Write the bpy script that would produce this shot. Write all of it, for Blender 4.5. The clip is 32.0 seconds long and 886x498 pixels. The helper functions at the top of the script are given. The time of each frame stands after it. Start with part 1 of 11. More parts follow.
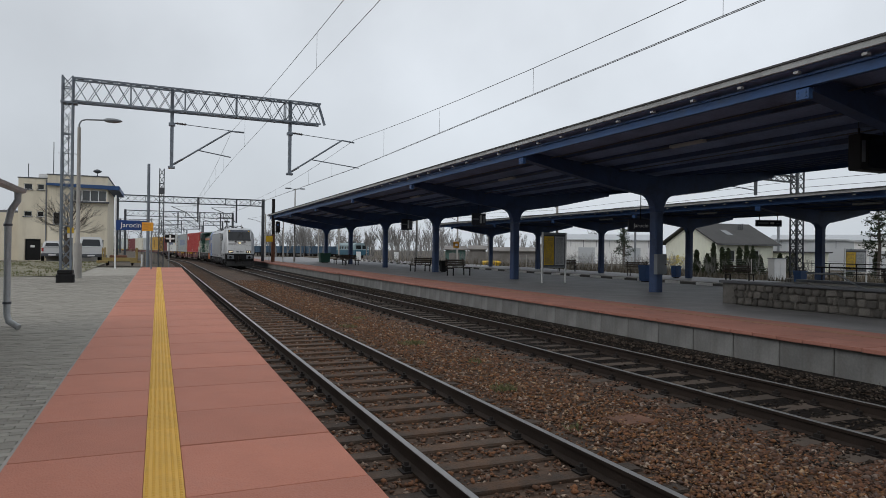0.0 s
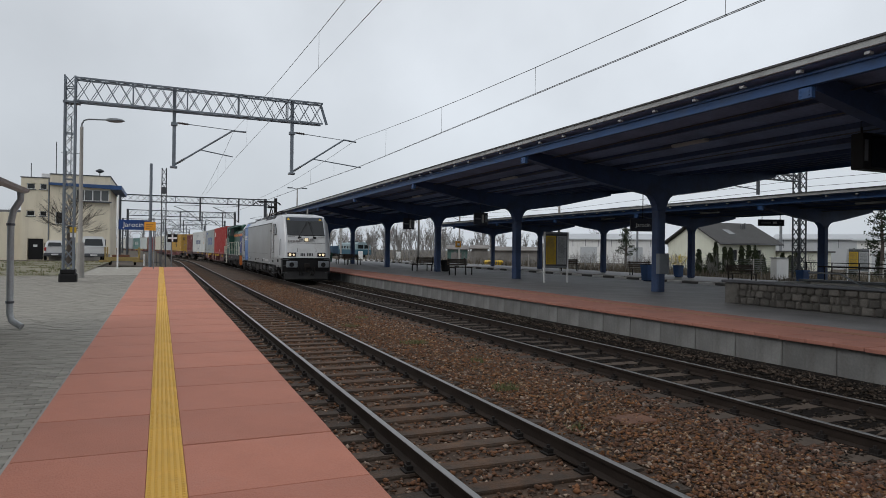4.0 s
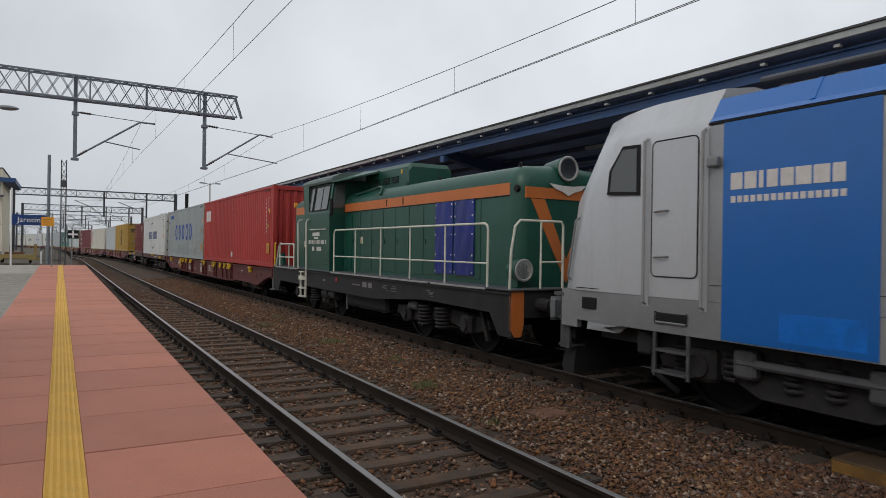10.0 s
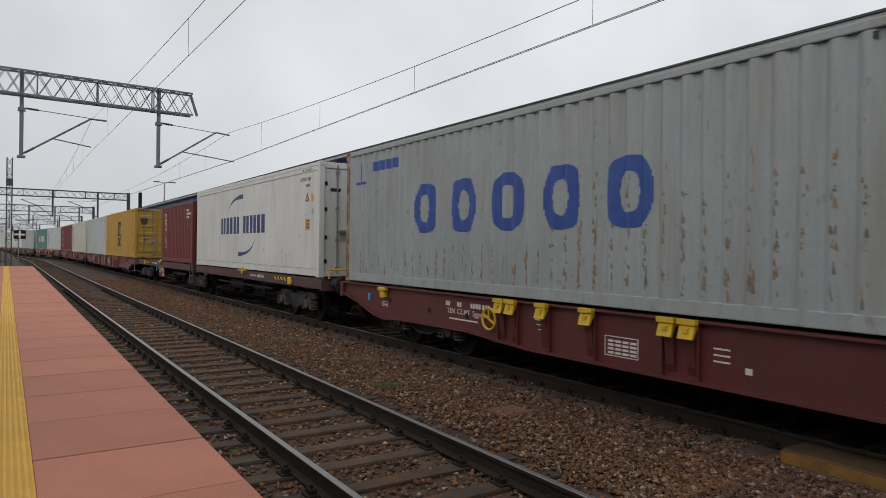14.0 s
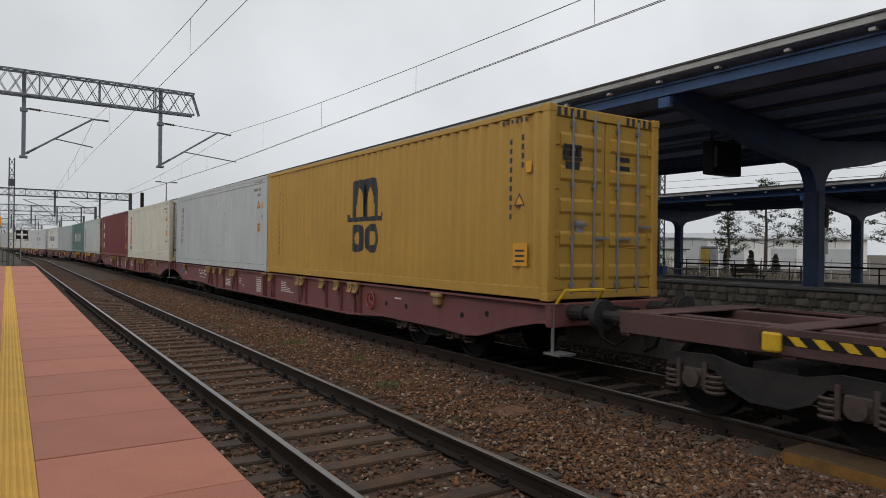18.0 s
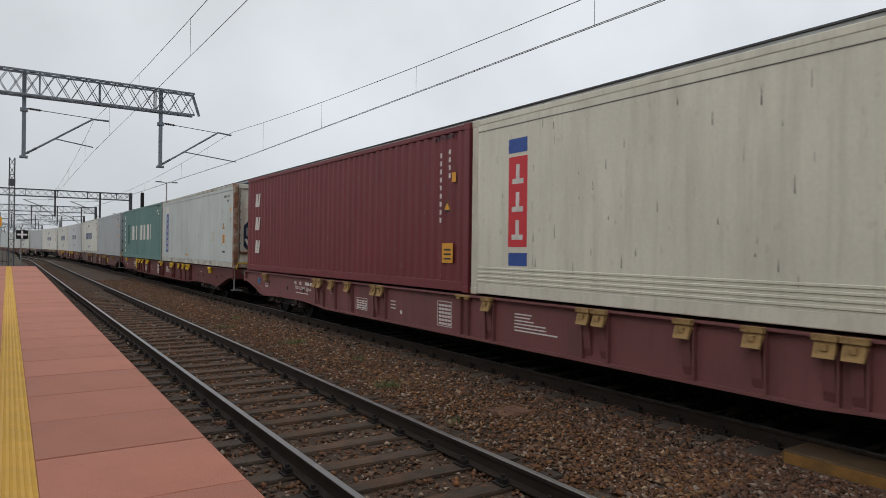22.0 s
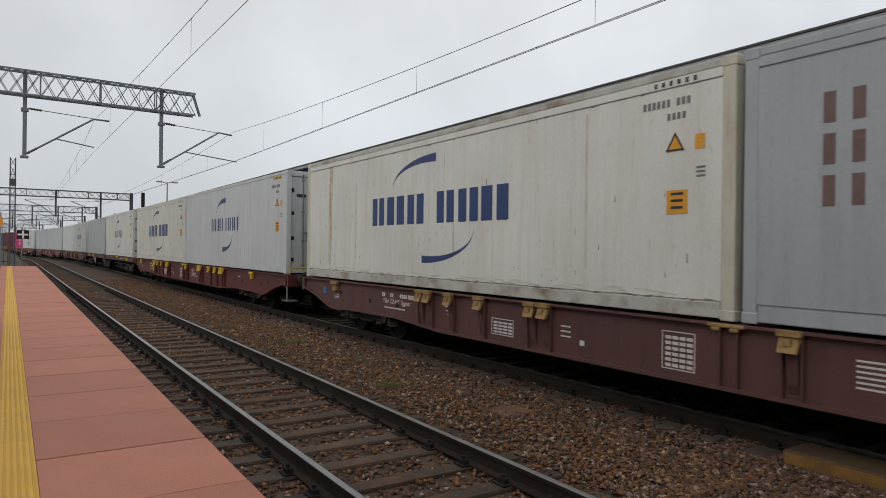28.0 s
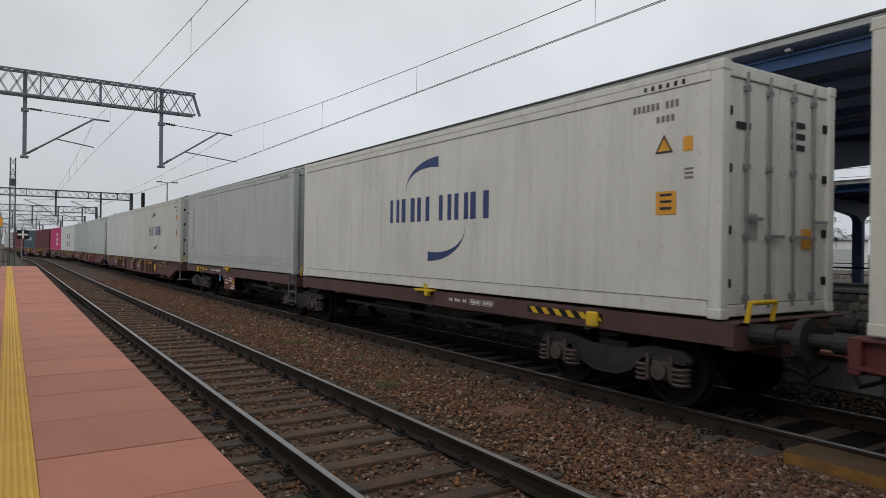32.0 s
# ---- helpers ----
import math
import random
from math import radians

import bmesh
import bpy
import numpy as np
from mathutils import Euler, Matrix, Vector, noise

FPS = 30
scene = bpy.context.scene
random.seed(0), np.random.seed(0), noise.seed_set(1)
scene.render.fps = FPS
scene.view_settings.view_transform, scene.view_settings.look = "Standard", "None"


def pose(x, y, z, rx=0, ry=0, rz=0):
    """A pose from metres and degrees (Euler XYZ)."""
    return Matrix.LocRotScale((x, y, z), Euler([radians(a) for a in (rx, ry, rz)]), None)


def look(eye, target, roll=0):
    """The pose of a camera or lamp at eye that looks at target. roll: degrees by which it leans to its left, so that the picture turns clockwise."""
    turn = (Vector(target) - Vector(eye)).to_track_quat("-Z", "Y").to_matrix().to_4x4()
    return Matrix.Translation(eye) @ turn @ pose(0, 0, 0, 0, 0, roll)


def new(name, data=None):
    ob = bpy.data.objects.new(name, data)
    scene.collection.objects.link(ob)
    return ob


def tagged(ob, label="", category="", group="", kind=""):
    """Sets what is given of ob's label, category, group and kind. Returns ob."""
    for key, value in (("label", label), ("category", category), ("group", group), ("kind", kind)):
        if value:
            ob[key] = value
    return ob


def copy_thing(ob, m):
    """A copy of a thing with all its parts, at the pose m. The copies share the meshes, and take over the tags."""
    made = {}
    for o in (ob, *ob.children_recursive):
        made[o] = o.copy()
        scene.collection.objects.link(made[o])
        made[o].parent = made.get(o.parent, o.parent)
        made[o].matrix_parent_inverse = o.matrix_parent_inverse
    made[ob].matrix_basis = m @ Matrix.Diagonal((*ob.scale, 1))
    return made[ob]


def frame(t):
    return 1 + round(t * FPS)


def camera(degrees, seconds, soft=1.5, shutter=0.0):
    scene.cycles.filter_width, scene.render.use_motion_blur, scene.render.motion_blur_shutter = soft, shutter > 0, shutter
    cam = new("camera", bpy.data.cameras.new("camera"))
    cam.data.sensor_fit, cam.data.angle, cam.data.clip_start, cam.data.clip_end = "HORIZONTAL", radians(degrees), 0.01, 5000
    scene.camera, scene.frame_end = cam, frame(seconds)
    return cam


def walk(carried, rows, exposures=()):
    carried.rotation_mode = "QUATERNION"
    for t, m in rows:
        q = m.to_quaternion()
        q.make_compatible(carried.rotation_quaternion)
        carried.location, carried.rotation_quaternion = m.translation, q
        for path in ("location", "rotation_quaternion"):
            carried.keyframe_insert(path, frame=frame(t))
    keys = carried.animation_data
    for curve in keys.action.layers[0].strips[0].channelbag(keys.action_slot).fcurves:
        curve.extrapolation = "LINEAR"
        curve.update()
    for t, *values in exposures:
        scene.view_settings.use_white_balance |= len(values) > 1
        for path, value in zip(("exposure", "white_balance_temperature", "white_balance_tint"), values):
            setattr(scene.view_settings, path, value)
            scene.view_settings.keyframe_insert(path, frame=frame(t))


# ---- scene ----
# One fixed standpoint on the near platform; the camera pans after the engine, then rests.
# x runs across the tracks, y along them away from the camera; z = 0 is the platform's top.
cam = camera(67.03, 32.0, soft=0.5, shutter=0.08)
EYE = (0.0, 0.0, 1.522)


def aim(yaw, pitch, roll):
    return pose(*EYE, 90 + pitch, 0, -yaw) @ pose(0, 0, 0, 0, 0, roll)


walk(cam, [
    (0.0, aim(23.06, 0.13, 0.73)), (1.5, aim(23.00, 0.10, 0.72)), (3.5, aim(22.915, 0.085, 0.72)),
    (5.5, aim(22.81, 0.075, 0.73)), (7.0, aim(22.735, 0.062, 0.735)), (8.2, aim(22.69, 0.06, 0.735)),
    (8.5, aim(22.744, 0.047, 0.722)), (9.0, aim(23.973, 0.03, 0.706)), (9.5, aim(26.672, -0.03, 0.77)),
    (10.0, aim(29.814, 0.011, 0.90)), (10.5, aim(32.329, 0.06, 0.81)), (11.0, aim(33.11, 0.008, 0.71)),
    (11.5, aim(33.231, 0.004, 0.713)), (13.0, aim(33.231, 0.003, 0.71)), (14.5, aim(33.17, 0.003, 0.708)),
    (16.5, aim(33.105, 0.004, 0.705)), (18.5, aim(33.052, 0.003, 0.704)), (22.0, aim(33.045, 0.003, 0.705)),
    (25.0, aim(33.0, 0.004, 0.713)), (32.0, aim(32.997, 0.004, 0.714)),
], [(0.0, 0.0, 6500, 10), (9.0, 0.0, 6500, 10), (11.0, 0.0, 6800, 11), (19.0, 0.0, 6800, 11), (21.0, 0.0, 6650, 10), (28.2, 0.0, 6700, 10), (29.0, -0.08, 6650, 10), (32.0, -0.08, 6650, 10)])

# ---- world, sun, exposure ----
world = bpy.data.worlds.new("world")
scene.world = world
world.use_nodes = True
wn, wl = world.node_tree.nodes, world.node_tree.links
wn.clear()
w_out, w_bg = wn.new("ShaderNodeOutputWorld"), wn.new("ShaderNodeBackground")
w_sky = wn.new("ShaderNodeTexSky")
w_sky.sky_type, w_sky.sun_disc = "NISHITA", False
w_sky.sun_elevation, w_sky.sun_rotation = radians(38), radians(246)
w_sky.air_density, w_sky.dust_density, w_sky.ozone_density = 1.0, 4.0, 1.0
# A closed cloud deck: brighter towards the zenith, with soft blotches.
w_tc, w_sep = wn.new("ShaderNodeTexCoord"), wn.new("ShaderNodeSeparateXYZ")
w_ramp, w_noise = wn.new("ShaderNodeValToRGB"), wn.new("ShaderNodeTexNoise")
w_cl, w_mul, w_mix = wn.new("ShaderNodeMapRange"), wn.new("ShaderNodeVectorMath"), wn.new("ShaderNodeMix")
w_scale = wn.new("ShaderNodeVectorMath")
w_mix.data_type = "RGBA"
wl.new(w_tc.outputs["Generated"], w_sep.inputs[0])
wl.new(w_sep.outputs["Z"], w_ramp.inputs[0])
el = w_ramp.color_ramp.elements
el[0].position, el[0].color = 0.0, (0.52, 0.565, 0.615, 1)
el[1].position, el[1].color = 1.0, (0.76, 0.785, 0.81, 1)
mid = w_ramp.color_ramp.elements.new(0.22)
mid.color = (0.63, 0.67, 0.715, 1)
w_noise.inputs["Scale"].default_value, w_noise.inputs["Detail"].default_value = 3.2, 6.0
wl.new(w_tc.outputs["Generated"], w_noise.inputs["Vector"])
wl.new(w_noise.outputs["Fac"], w_cl.inputs[0])
w_cl.inputs[1].default_value, w_cl.inputs[2].default_value = 0.3, 0.7
w_cl.inputs[3].default_value, w_cl.inputs[4].default_value = 0.9, 1.11
w_dot, w_side, w_both = wn.new("ShaderNodeVectorMath"), wn.new("ShaderNodeMapRange"), wn.new("ShaderNodeMath")
w_dot.operation, w_both.operation = "DOT_PRODUCT", "MULTIPLY"
w_dot.inputs[1].default_value = (0.80, 0.56, 0.22)
wl.new(w_tc.outputs["Generated"], w_dot.inputs[0])
wl.new(w_dot.outputs["Value"], w_side.inputs[0])
w_side.inputs[1].default_value, w_side.inputs[2].default_value = 0.35, 1.0
w_side.inputs[3].default_value, w_side.inputs[4].default_value = 0.86, 1.08
wl.new(w_side.outputs[0], w_both.inputs[0])
wl.new(w_cl.outputs[0], w_both.inputs[1])
w_mul.operation = "SCALE"
wl.new(w_ramp.outputs[0], w_mul.inputs[0])
wl.new(w_both.outputs[0], w_mul.inputs["Scale"])
w_scale.operation = "SCALE"
w_scale.inputs["Scale"].default_value = 0.1
wl.new(w_sky.outputs[0], w_scale.inputs[0])
w_mix.inputs[0].default_value = 0.9
wl.new(w_scale.outputs[0], w_mix.inputs[6])
wl.new(w_mul.outputs[0], w_mix.inputs[7])
wl.new(w_mix.outputs[2], w_bg.inputs[0])
w_bg.inputs[1].default_value = 1.14
wl.new(w_bg.outputs[0], w_out.inputs[0])

sun = new("sun", bpy.data.lights.new("sun", "SUN"))
sun.data.energy, sun.data.angle, sun.data.color = 0.62, radians(35), (1.0, 0.96, 0.91)
sun.matrix_world = look((-40, -18, 34), (0, 0, 0))


# ---- materials ----
def matte(name, rgb, rough=0.7, metal=0.0, var=0.18, scale=2.0, fine=30.0, bump=0.15, dirt=None, dirt_amt=0.35,
          dirt_scale=1.2, per=0.0, streak=False, coat=0.0, spec=0.5):
    """rgb: base colour, linear. var: coarse and fine brightness change. dirt: a second colour in patches,
    drawn out downwards where streak is set. per: change from object to object."""
    m = bpy.data.materials.new(name)
    m.use_nodes = True
    n, l = m.node_tree.nodes, m.node_tree.links
    b = n["Principled BSDF"]
    b.inputs["Roughness"].default_value, b.inputs["Metallic"].default_value = rough, metal
    b.inputs["Specular IOR Level"].default_value = spec
    if coat:
        b.inputs["Coat Weight"].default_value = coat
        b.inputs["Coat Roughness"].default_value = 0.25
    tc = n.new("ShaderNodeTexCoord")
    n1, n2 = n.new("ShaderNodeTexNoise"), n.new("ShaderNodeTexNoise")
    n1.inputs["Scale"].default_value, n1.inputs["Detail"].default_value = scale, 5
    n2.inputs["Scale"].default_value, n2.inputs["Detail"].default_value = fine, 3
    l.new(tc.outputs["Object"], n1.inputs["Vector"]), l.new(tc.outputs["Object"], n2.inputs["Vector"])
    add = n.new("ShaderNodeMath")
    add.operation = "MULTIPLY_ADD"
    l.new(n1.outputs["Fac"], add.inputs[0])
    add.inputs[1].default_value = 0.65
    mu = n.new("ShaderNodeMath")
    mu.operation = "MULTIPLY"
    l.new(n2.outputs["Fac"], mu.inputs[0])
    mu.inputs[1].default_value = 0.35
    l.new(mu.outputs[0], add.inputs[2])
    mr = n.new("ShaderNodeMapRange")
    l.new(add.outputs[0], mr.inputs[0])
    mr.inputs[1].default_value, mr.inputs[2].default_value = 0.3, 0.7
    mr.inputs[3].default_value, mr.inputs[4].default_value = 1 - var, 1 + var
    val = mr.outputs[0]
    if per:
        oi, geo = n.new("ShaderNodeObjectInfo"), n.new("ShaderNodeMapRange")
        l.new(oi.outputs["Random"], geo.inputs[0])
        geo.inputs[3].default_value, geo.inputs[4].default_value = 1 - per, 1 + per
        m2 = n.new("ShaderNodeMath")
        m2.operation = "MULTIPLY"
        l.new(val, m2.inputs[0]), l.new(geo.outputs[0], m2.inputs[1])
        val = m2.outputs[0]
    sc = n.new("ShaderNodeVectorMath")
    sc.operation = "SCALE"
    sc.inputs[0].default_value = rgb
    l.new(val, sc.inputs["Scale"])
    col = sc.outputs[0]
    if dirt:
        n3, mp, rm, mx = (n.new("ShaderNodeTexNoise"), n.new("ShaderNodeMapping"), n.new("ShaderNodeMapRange"),
                          n.new("ShaderNodeMix"))
        mx.data_type = "RGBA"
        mp.inputs["Scale"].default_value = (4, 4, 0.5) if streak else (1, 1, 1)
        l.new(tc.outputs["Object"], mp.inputs[0]), l.new(mp.outputs[0], n3.inputs["Vector"])
        n3.inputs["Scale"].default_value, n3.inputs["Detail"].default_value = dirt_scale, 7
        n3.inputs["Roughness"].default_value = 0.65
        l.new(n3.outputs["Fac"], rm.inputs[0])
        rm.inputs[1].default_value, rm.inputs[2].default_value = 0.48, 0.72
        rm.inputs[3].default_value, rm.inputs[4].default_value = 0.0, dirt_amt
        l.new(rm.outputs[0], mx.inputs[0]), l.new(col, mx.inputs[6])
        mx.inputs[7].default_value = (*dirt, 1)
        col = mx.outputs[2]
    l.new(col, b.inputs["Base Color"])
    if bump:
        bp = n.new("ShaderNodeBump")
        bp.inputs["Strength"].default_value, bp.inputs["Distance"].default_value = bump, 0.02
        l.new(n2.outputs["Fac"], bp.inputs["Height"])
        l.new(bp.outputs[0], b.inputs["Normal"])
    return m


def islands(name, cols, rough=0.85, bump=0.3, fine=40.0, spec=0.3):
    """Pieces joined in one mesh, each with its own shade."""
    m = bpy.data.materials.new(name)
    m.use_nodes = True
    n, l = m.node_tree.nodes, m.node_tree.links
    b, g, r = n["Principled BSDF"], n.new("ShaderNodeNewGeometry"), n.new("ShaderNodeValToRGB")
    b.inputs["Roughness"].default_value, b.inputs["Specular IOR Level"].default_value = rough, spec
    e = r.color_ramp.elements
    e[0].position, e[0].color = 0.0, (*cols[0], 1)
    e[1].position, e[1].color = 1.0, (*cols[-1], 1)
    for i, c in enumerate(cols[1:-1], 1):
        e.new(i / (len(cols) - 1)).color = (*c, 1)
    l.new(g.outputs["Random Per Island"], r.inputs[0])
    l.new(r.outputs[0], b.inputs["Base Color"])
    if bump:
        tc, nz, bp = n.new("ShaderNodeTexCoord"), n.new("ShaderNodeTexNoise"), n.new("ShaderNodeBump")
        nz.inputs["Scale"].default_value = fine
        l.new(tc.outputs["Object"], nz.inputs["Vector"]), l.new(nz.outputs["Fac"], bp.inputs["Height"])
        bp.inputs["Strength"].default_value, bp.inputs["Distance"].default_value = bump, 0.02
        l.new(bp.outputs[0], b.inputs["Normal"])
    return m


def glow(name, rgb, strength):
    m = bpy.data.materials.new(name)
    m.use_nodes = True
    b = m.node_tree.nodes["Principled BSDF"]
    b.inputs["Base Color"].default_value = (*rgb, 1)
    b.inputs["Emission Color"].default_value = (*rgb, 1)
    b.inputs["Emission Strength"].default_value = strength
    return m


def glassy(name, rgb, rough=0.06):
    m = bpy.data.materials.new(name)
    m.use_nodes = True
    n, l = m.node_tree.nodes, m.node_tree.links
    b, nz, rp = n["Principled BSDF"], n.new("ShaderNodeTexNoise"), n.new("ShaderNodeMapRange")
    b.inputs["Base Color"].default_value = (*rgb, 1)
    b.inputs["IOR"].default_value = 1.5
    nz.inputs["Scale"].default_value = 3
    l.new(nz.outputs["Fac"], rp.inputs[0])
    rp.inputs[3].default_value, rp.inputs[4].default_value = rough, rough + 0.08
    l.new(rp.outputs[0], b.inputs["Roughness"])
    return m


RED_SLAB = matte("red_slab", (0.46, 0.175, 0.115), 0.72, var=0.16, scale=1.6, fine=70, bump=0.4, dirt=(0.28, 0.14, 0.11), dirt_amt=0.6, dirt_scale=0.8, per=0.1)
RED_SLAB_FAR = matte("red_slab_worn", (0.32, 0.14, 0.105), 0.85, var=0.2, scale=0.8, fine=40, dirt=(0.12, 0.08, 0.07), dirt_amt=0.5, per=0.08)
YELLOW_TILE = matte("yellow_tactile", (0.70, 0.415, 0.075), 0.7, var=0.14, scale=2, fine=70, dirt=(0.3, 0.2, 0.07), dirt_amt=0.5, dirt_scale=4, per=0.05)
PAVER = matte("grey_paver", (0.28, 0.265, 0.232), 0.9, var=0.25, scale=3, fine=80, per=0.2, dirt=(0.16, 0.155, 0.14), dirt_amt=0.5)
PAVER_REST = islands("grey_paving", [(0.25, 0.237, 0.207), (0.285, 0.27, 0.238), (0.32, 0.304, 0.268)], 0.9)
JOINT = matte("joint_sand", (0.05, 0.045, 0.04), 0.95, var=0.3)
ASPHALT = matte("asphalt", (0.16, 0.16, 0.165), 0.55, var=0.28, scale=0.6, fine=60, dirt=(0.24, 0.235, 0.23), dirt_amt=0.5)
CONCRETE = matte("concrete", (0.17, 0.172, 0.17), 0.9, var=0.28, scale=1.2, fine=25, dirt=(0.1, 0.095, 0.085), dirt_amt=0.7, dirt_scale=1.0, streak=True, per=0.12)
CONCRETE_PLAIN = matte("concrete_plain", (0.3, 0.29, 0.27), 0.9, var=0.2, scale=1.5, fine=25, dirt=(0.14, 0.13, 0.12), dirt_amt=0.6)
GROUND = matte("ground_soil", (0.075, 0.058, 0.042), 0.95, var=0.4, scale=0.25, fine=9, bump=0.6, dirt=(0.06, 0.07, 0.03), dirt_amt=0.5, dirt_scale=0.15)
BALLAST_BED = matte("ballast_bed", (0.075, 0.046, 0.03), 0.95, var=0.5, scale=3.0, fine=14, bump=1.0, dirt=(0.025, 0.02, 0.016), dirt_amt=0.7, dirt_scale=0.7)
STONES = islands("ballast_stone", [(0.039, 0.024, 0.017), (0.120, 0.064, 0.039), (0.251, 0.114, 0.055), (0.125, 0.068, 0.047), (0.188, 0.105, 0.065), (0.114, 0.080, 0.063), (0.388, 0.296, 0.228)], 0.9)
STONES_NEAR = islands("ballast_stone_stained", [(0.029, 0.017, 0.012), (0.092, 0.048, 0.030), (0.174, 0.080, 0.043), (0.096, 0.053, 0.037), (0.138, 0.078, 0.052), (0.092, 0.060, 0.049), (0.276, 0.214, 0.174)], 0.9)
STONES_RUST = islands("ballast_stone_rust", [(0.055, 0.03, 0.017), (0.15, 0.072, 0.033), (0.25, 0.115, 0.048), (0.1, 0.052, 0.028), (0.19, 0.105, 0.054), (0.4, 0.28, 0.18)], 0.9)
# Darkened beyond their own grime: shade around the train is put into the colour.
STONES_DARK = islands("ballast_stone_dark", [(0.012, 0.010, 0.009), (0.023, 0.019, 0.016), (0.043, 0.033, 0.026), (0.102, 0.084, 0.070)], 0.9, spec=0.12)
WOOD_TIE = matte("tie_wood", (0.06, 0.043, 0.032), 0.9, var=0.4, scale=5, fine=40, bump=0.6, dirt=(0.17, 0.075, 0.028), dirt_amt=0.6, dirt_scale=1.6, per=0.3)
CONC_TIE = matte("tie_concrete", (0.06, 0.045, 0.035), 0.9, var=0.45, scale=3, fine=40, dirt=(0.095, 0.066, 0.046), dirt_amt=0.6, per=0.35)
RAIL_SIDE = matte("rail_rust", (0.03, 0.022, 0.018), 0.8, spec=0.2, var=0.3, scale=3, fine=50)
RAIL_TOP = matte("rail_top", (0.3, 0.295, 0.29), 0.42, metal=1.0, var=0.12, scale=2, fine=30, bump=0.03)
IRON = matte("dark_iron", (0.02, 0.017, 0.016), 0.75, var=0.3, spec=0.2)
GALV = matte("galvanised_steel", (0.21, 0.23, 0.25), 0.55, metal=0.4, var=0.2, scale=2, dirt=(0.1, 0.1, 0.1), dirt_amt=0.4)
GALV_DARK = matte("dark_steel", (0.09, 0.095, 0.105), 0.6, metal=0.3, var=0.25, scale=2)
RUST = matte("rusty_steel", (0.16, 0.075, 0.045), 0.85, var=0.3, scale=2, dirt=(0.07, 0.04, 0.03), dirt_amt=0.7)
WIRE = matte("copper_wire", (0.1, 0.1, 0.105), 0.5, metal=0.5, var=0.1, bump=0)
BLUE_STEEL = matte("blue_paint", (0.022, 0.075, 0.21), 0.5, var=0.22, scale=1.2, fine=20, dirt=(0.03, 0.05, 0.09), dirt_amt=0.6)
BLUE_DARK = matte("dark_blue_paint", (0.03, 0.062, 0.15), 0.55, var=0.25, scale=0.9, fine=15, dirt=(0.02, 0.025, 0.04), dirt_amt=0.6)
# Boards made paler and bluer: the haze under the canopies is in this colour.
ROOF_UNDER = matte("canopy_boards_hazed", (0.19, 0.27, 0.45), 0.7, var=0.3, scale=1.0, fine=12, dirt=(0.14, 0.19, 0.3), dirt_amt=0.5)
EAVE_METAL = matte("eave_metal", (0.36, 0.37, 0.37), 0.5, metal=0.2, var=0.22, scale=1.5, dirt=(0.15, 0.14, 0.13), dirt_amt=0.6, dirt_scale=2)
ROOF_FELT = matte("roof_felt", (0.07, 0.07, 0.072), 0.9, var=0.2)
CREAM = matte("cream_render", (0.7, 0.64, 0.51), 0.9, var=0.08, scale=0.6, fine=15, dirt=(0.48, 0.42, 0.32), dirt_amt=0.5, dirt_scale=0.5, streak=True)
WHITE = matte("white_paint", (0.72, 0.73, 0.73), 0.5, var=0.08, scale=2)
BLACK = matte("black_paint", (0.01, 0.01, 0.011), 0.6, var=0.2, spec=0.25)
YELLOW = matte("yellow_paint", (0.62, 0.4, 0.02), 0.5, var=0.15, scale=4, dirt=(0.25, 0.16, 0.04), dirt_amt=0.4, dirt_scale=5)
ORANGE = matte("orange_paint", (0.75, 0.34, 0.03), 0.5, var=0.12, scale=3)
BLUE_SIGN = matte("blue_sign", (0.008, 0.045, 0.19), 0.4, var=0.06)
DARK_SIGN = matte("dark_sign", (0.012, 0.014, 0.03), 0.4, var=0.1)
BENCH_WOOD = matte("bench_wood", (0.04, 0.026, 0.018), 0.6, var=0.3, scale=6, fine=50)
GLASS = glassy("dark_glass", (0.012, 0.015, 0.018))
# Same glass with the sky's reflection painted in as a grey base.
GLASS_SKY = glassy("sky_tinted_glass", (0.10, 0.11, 0.115), 0.05)


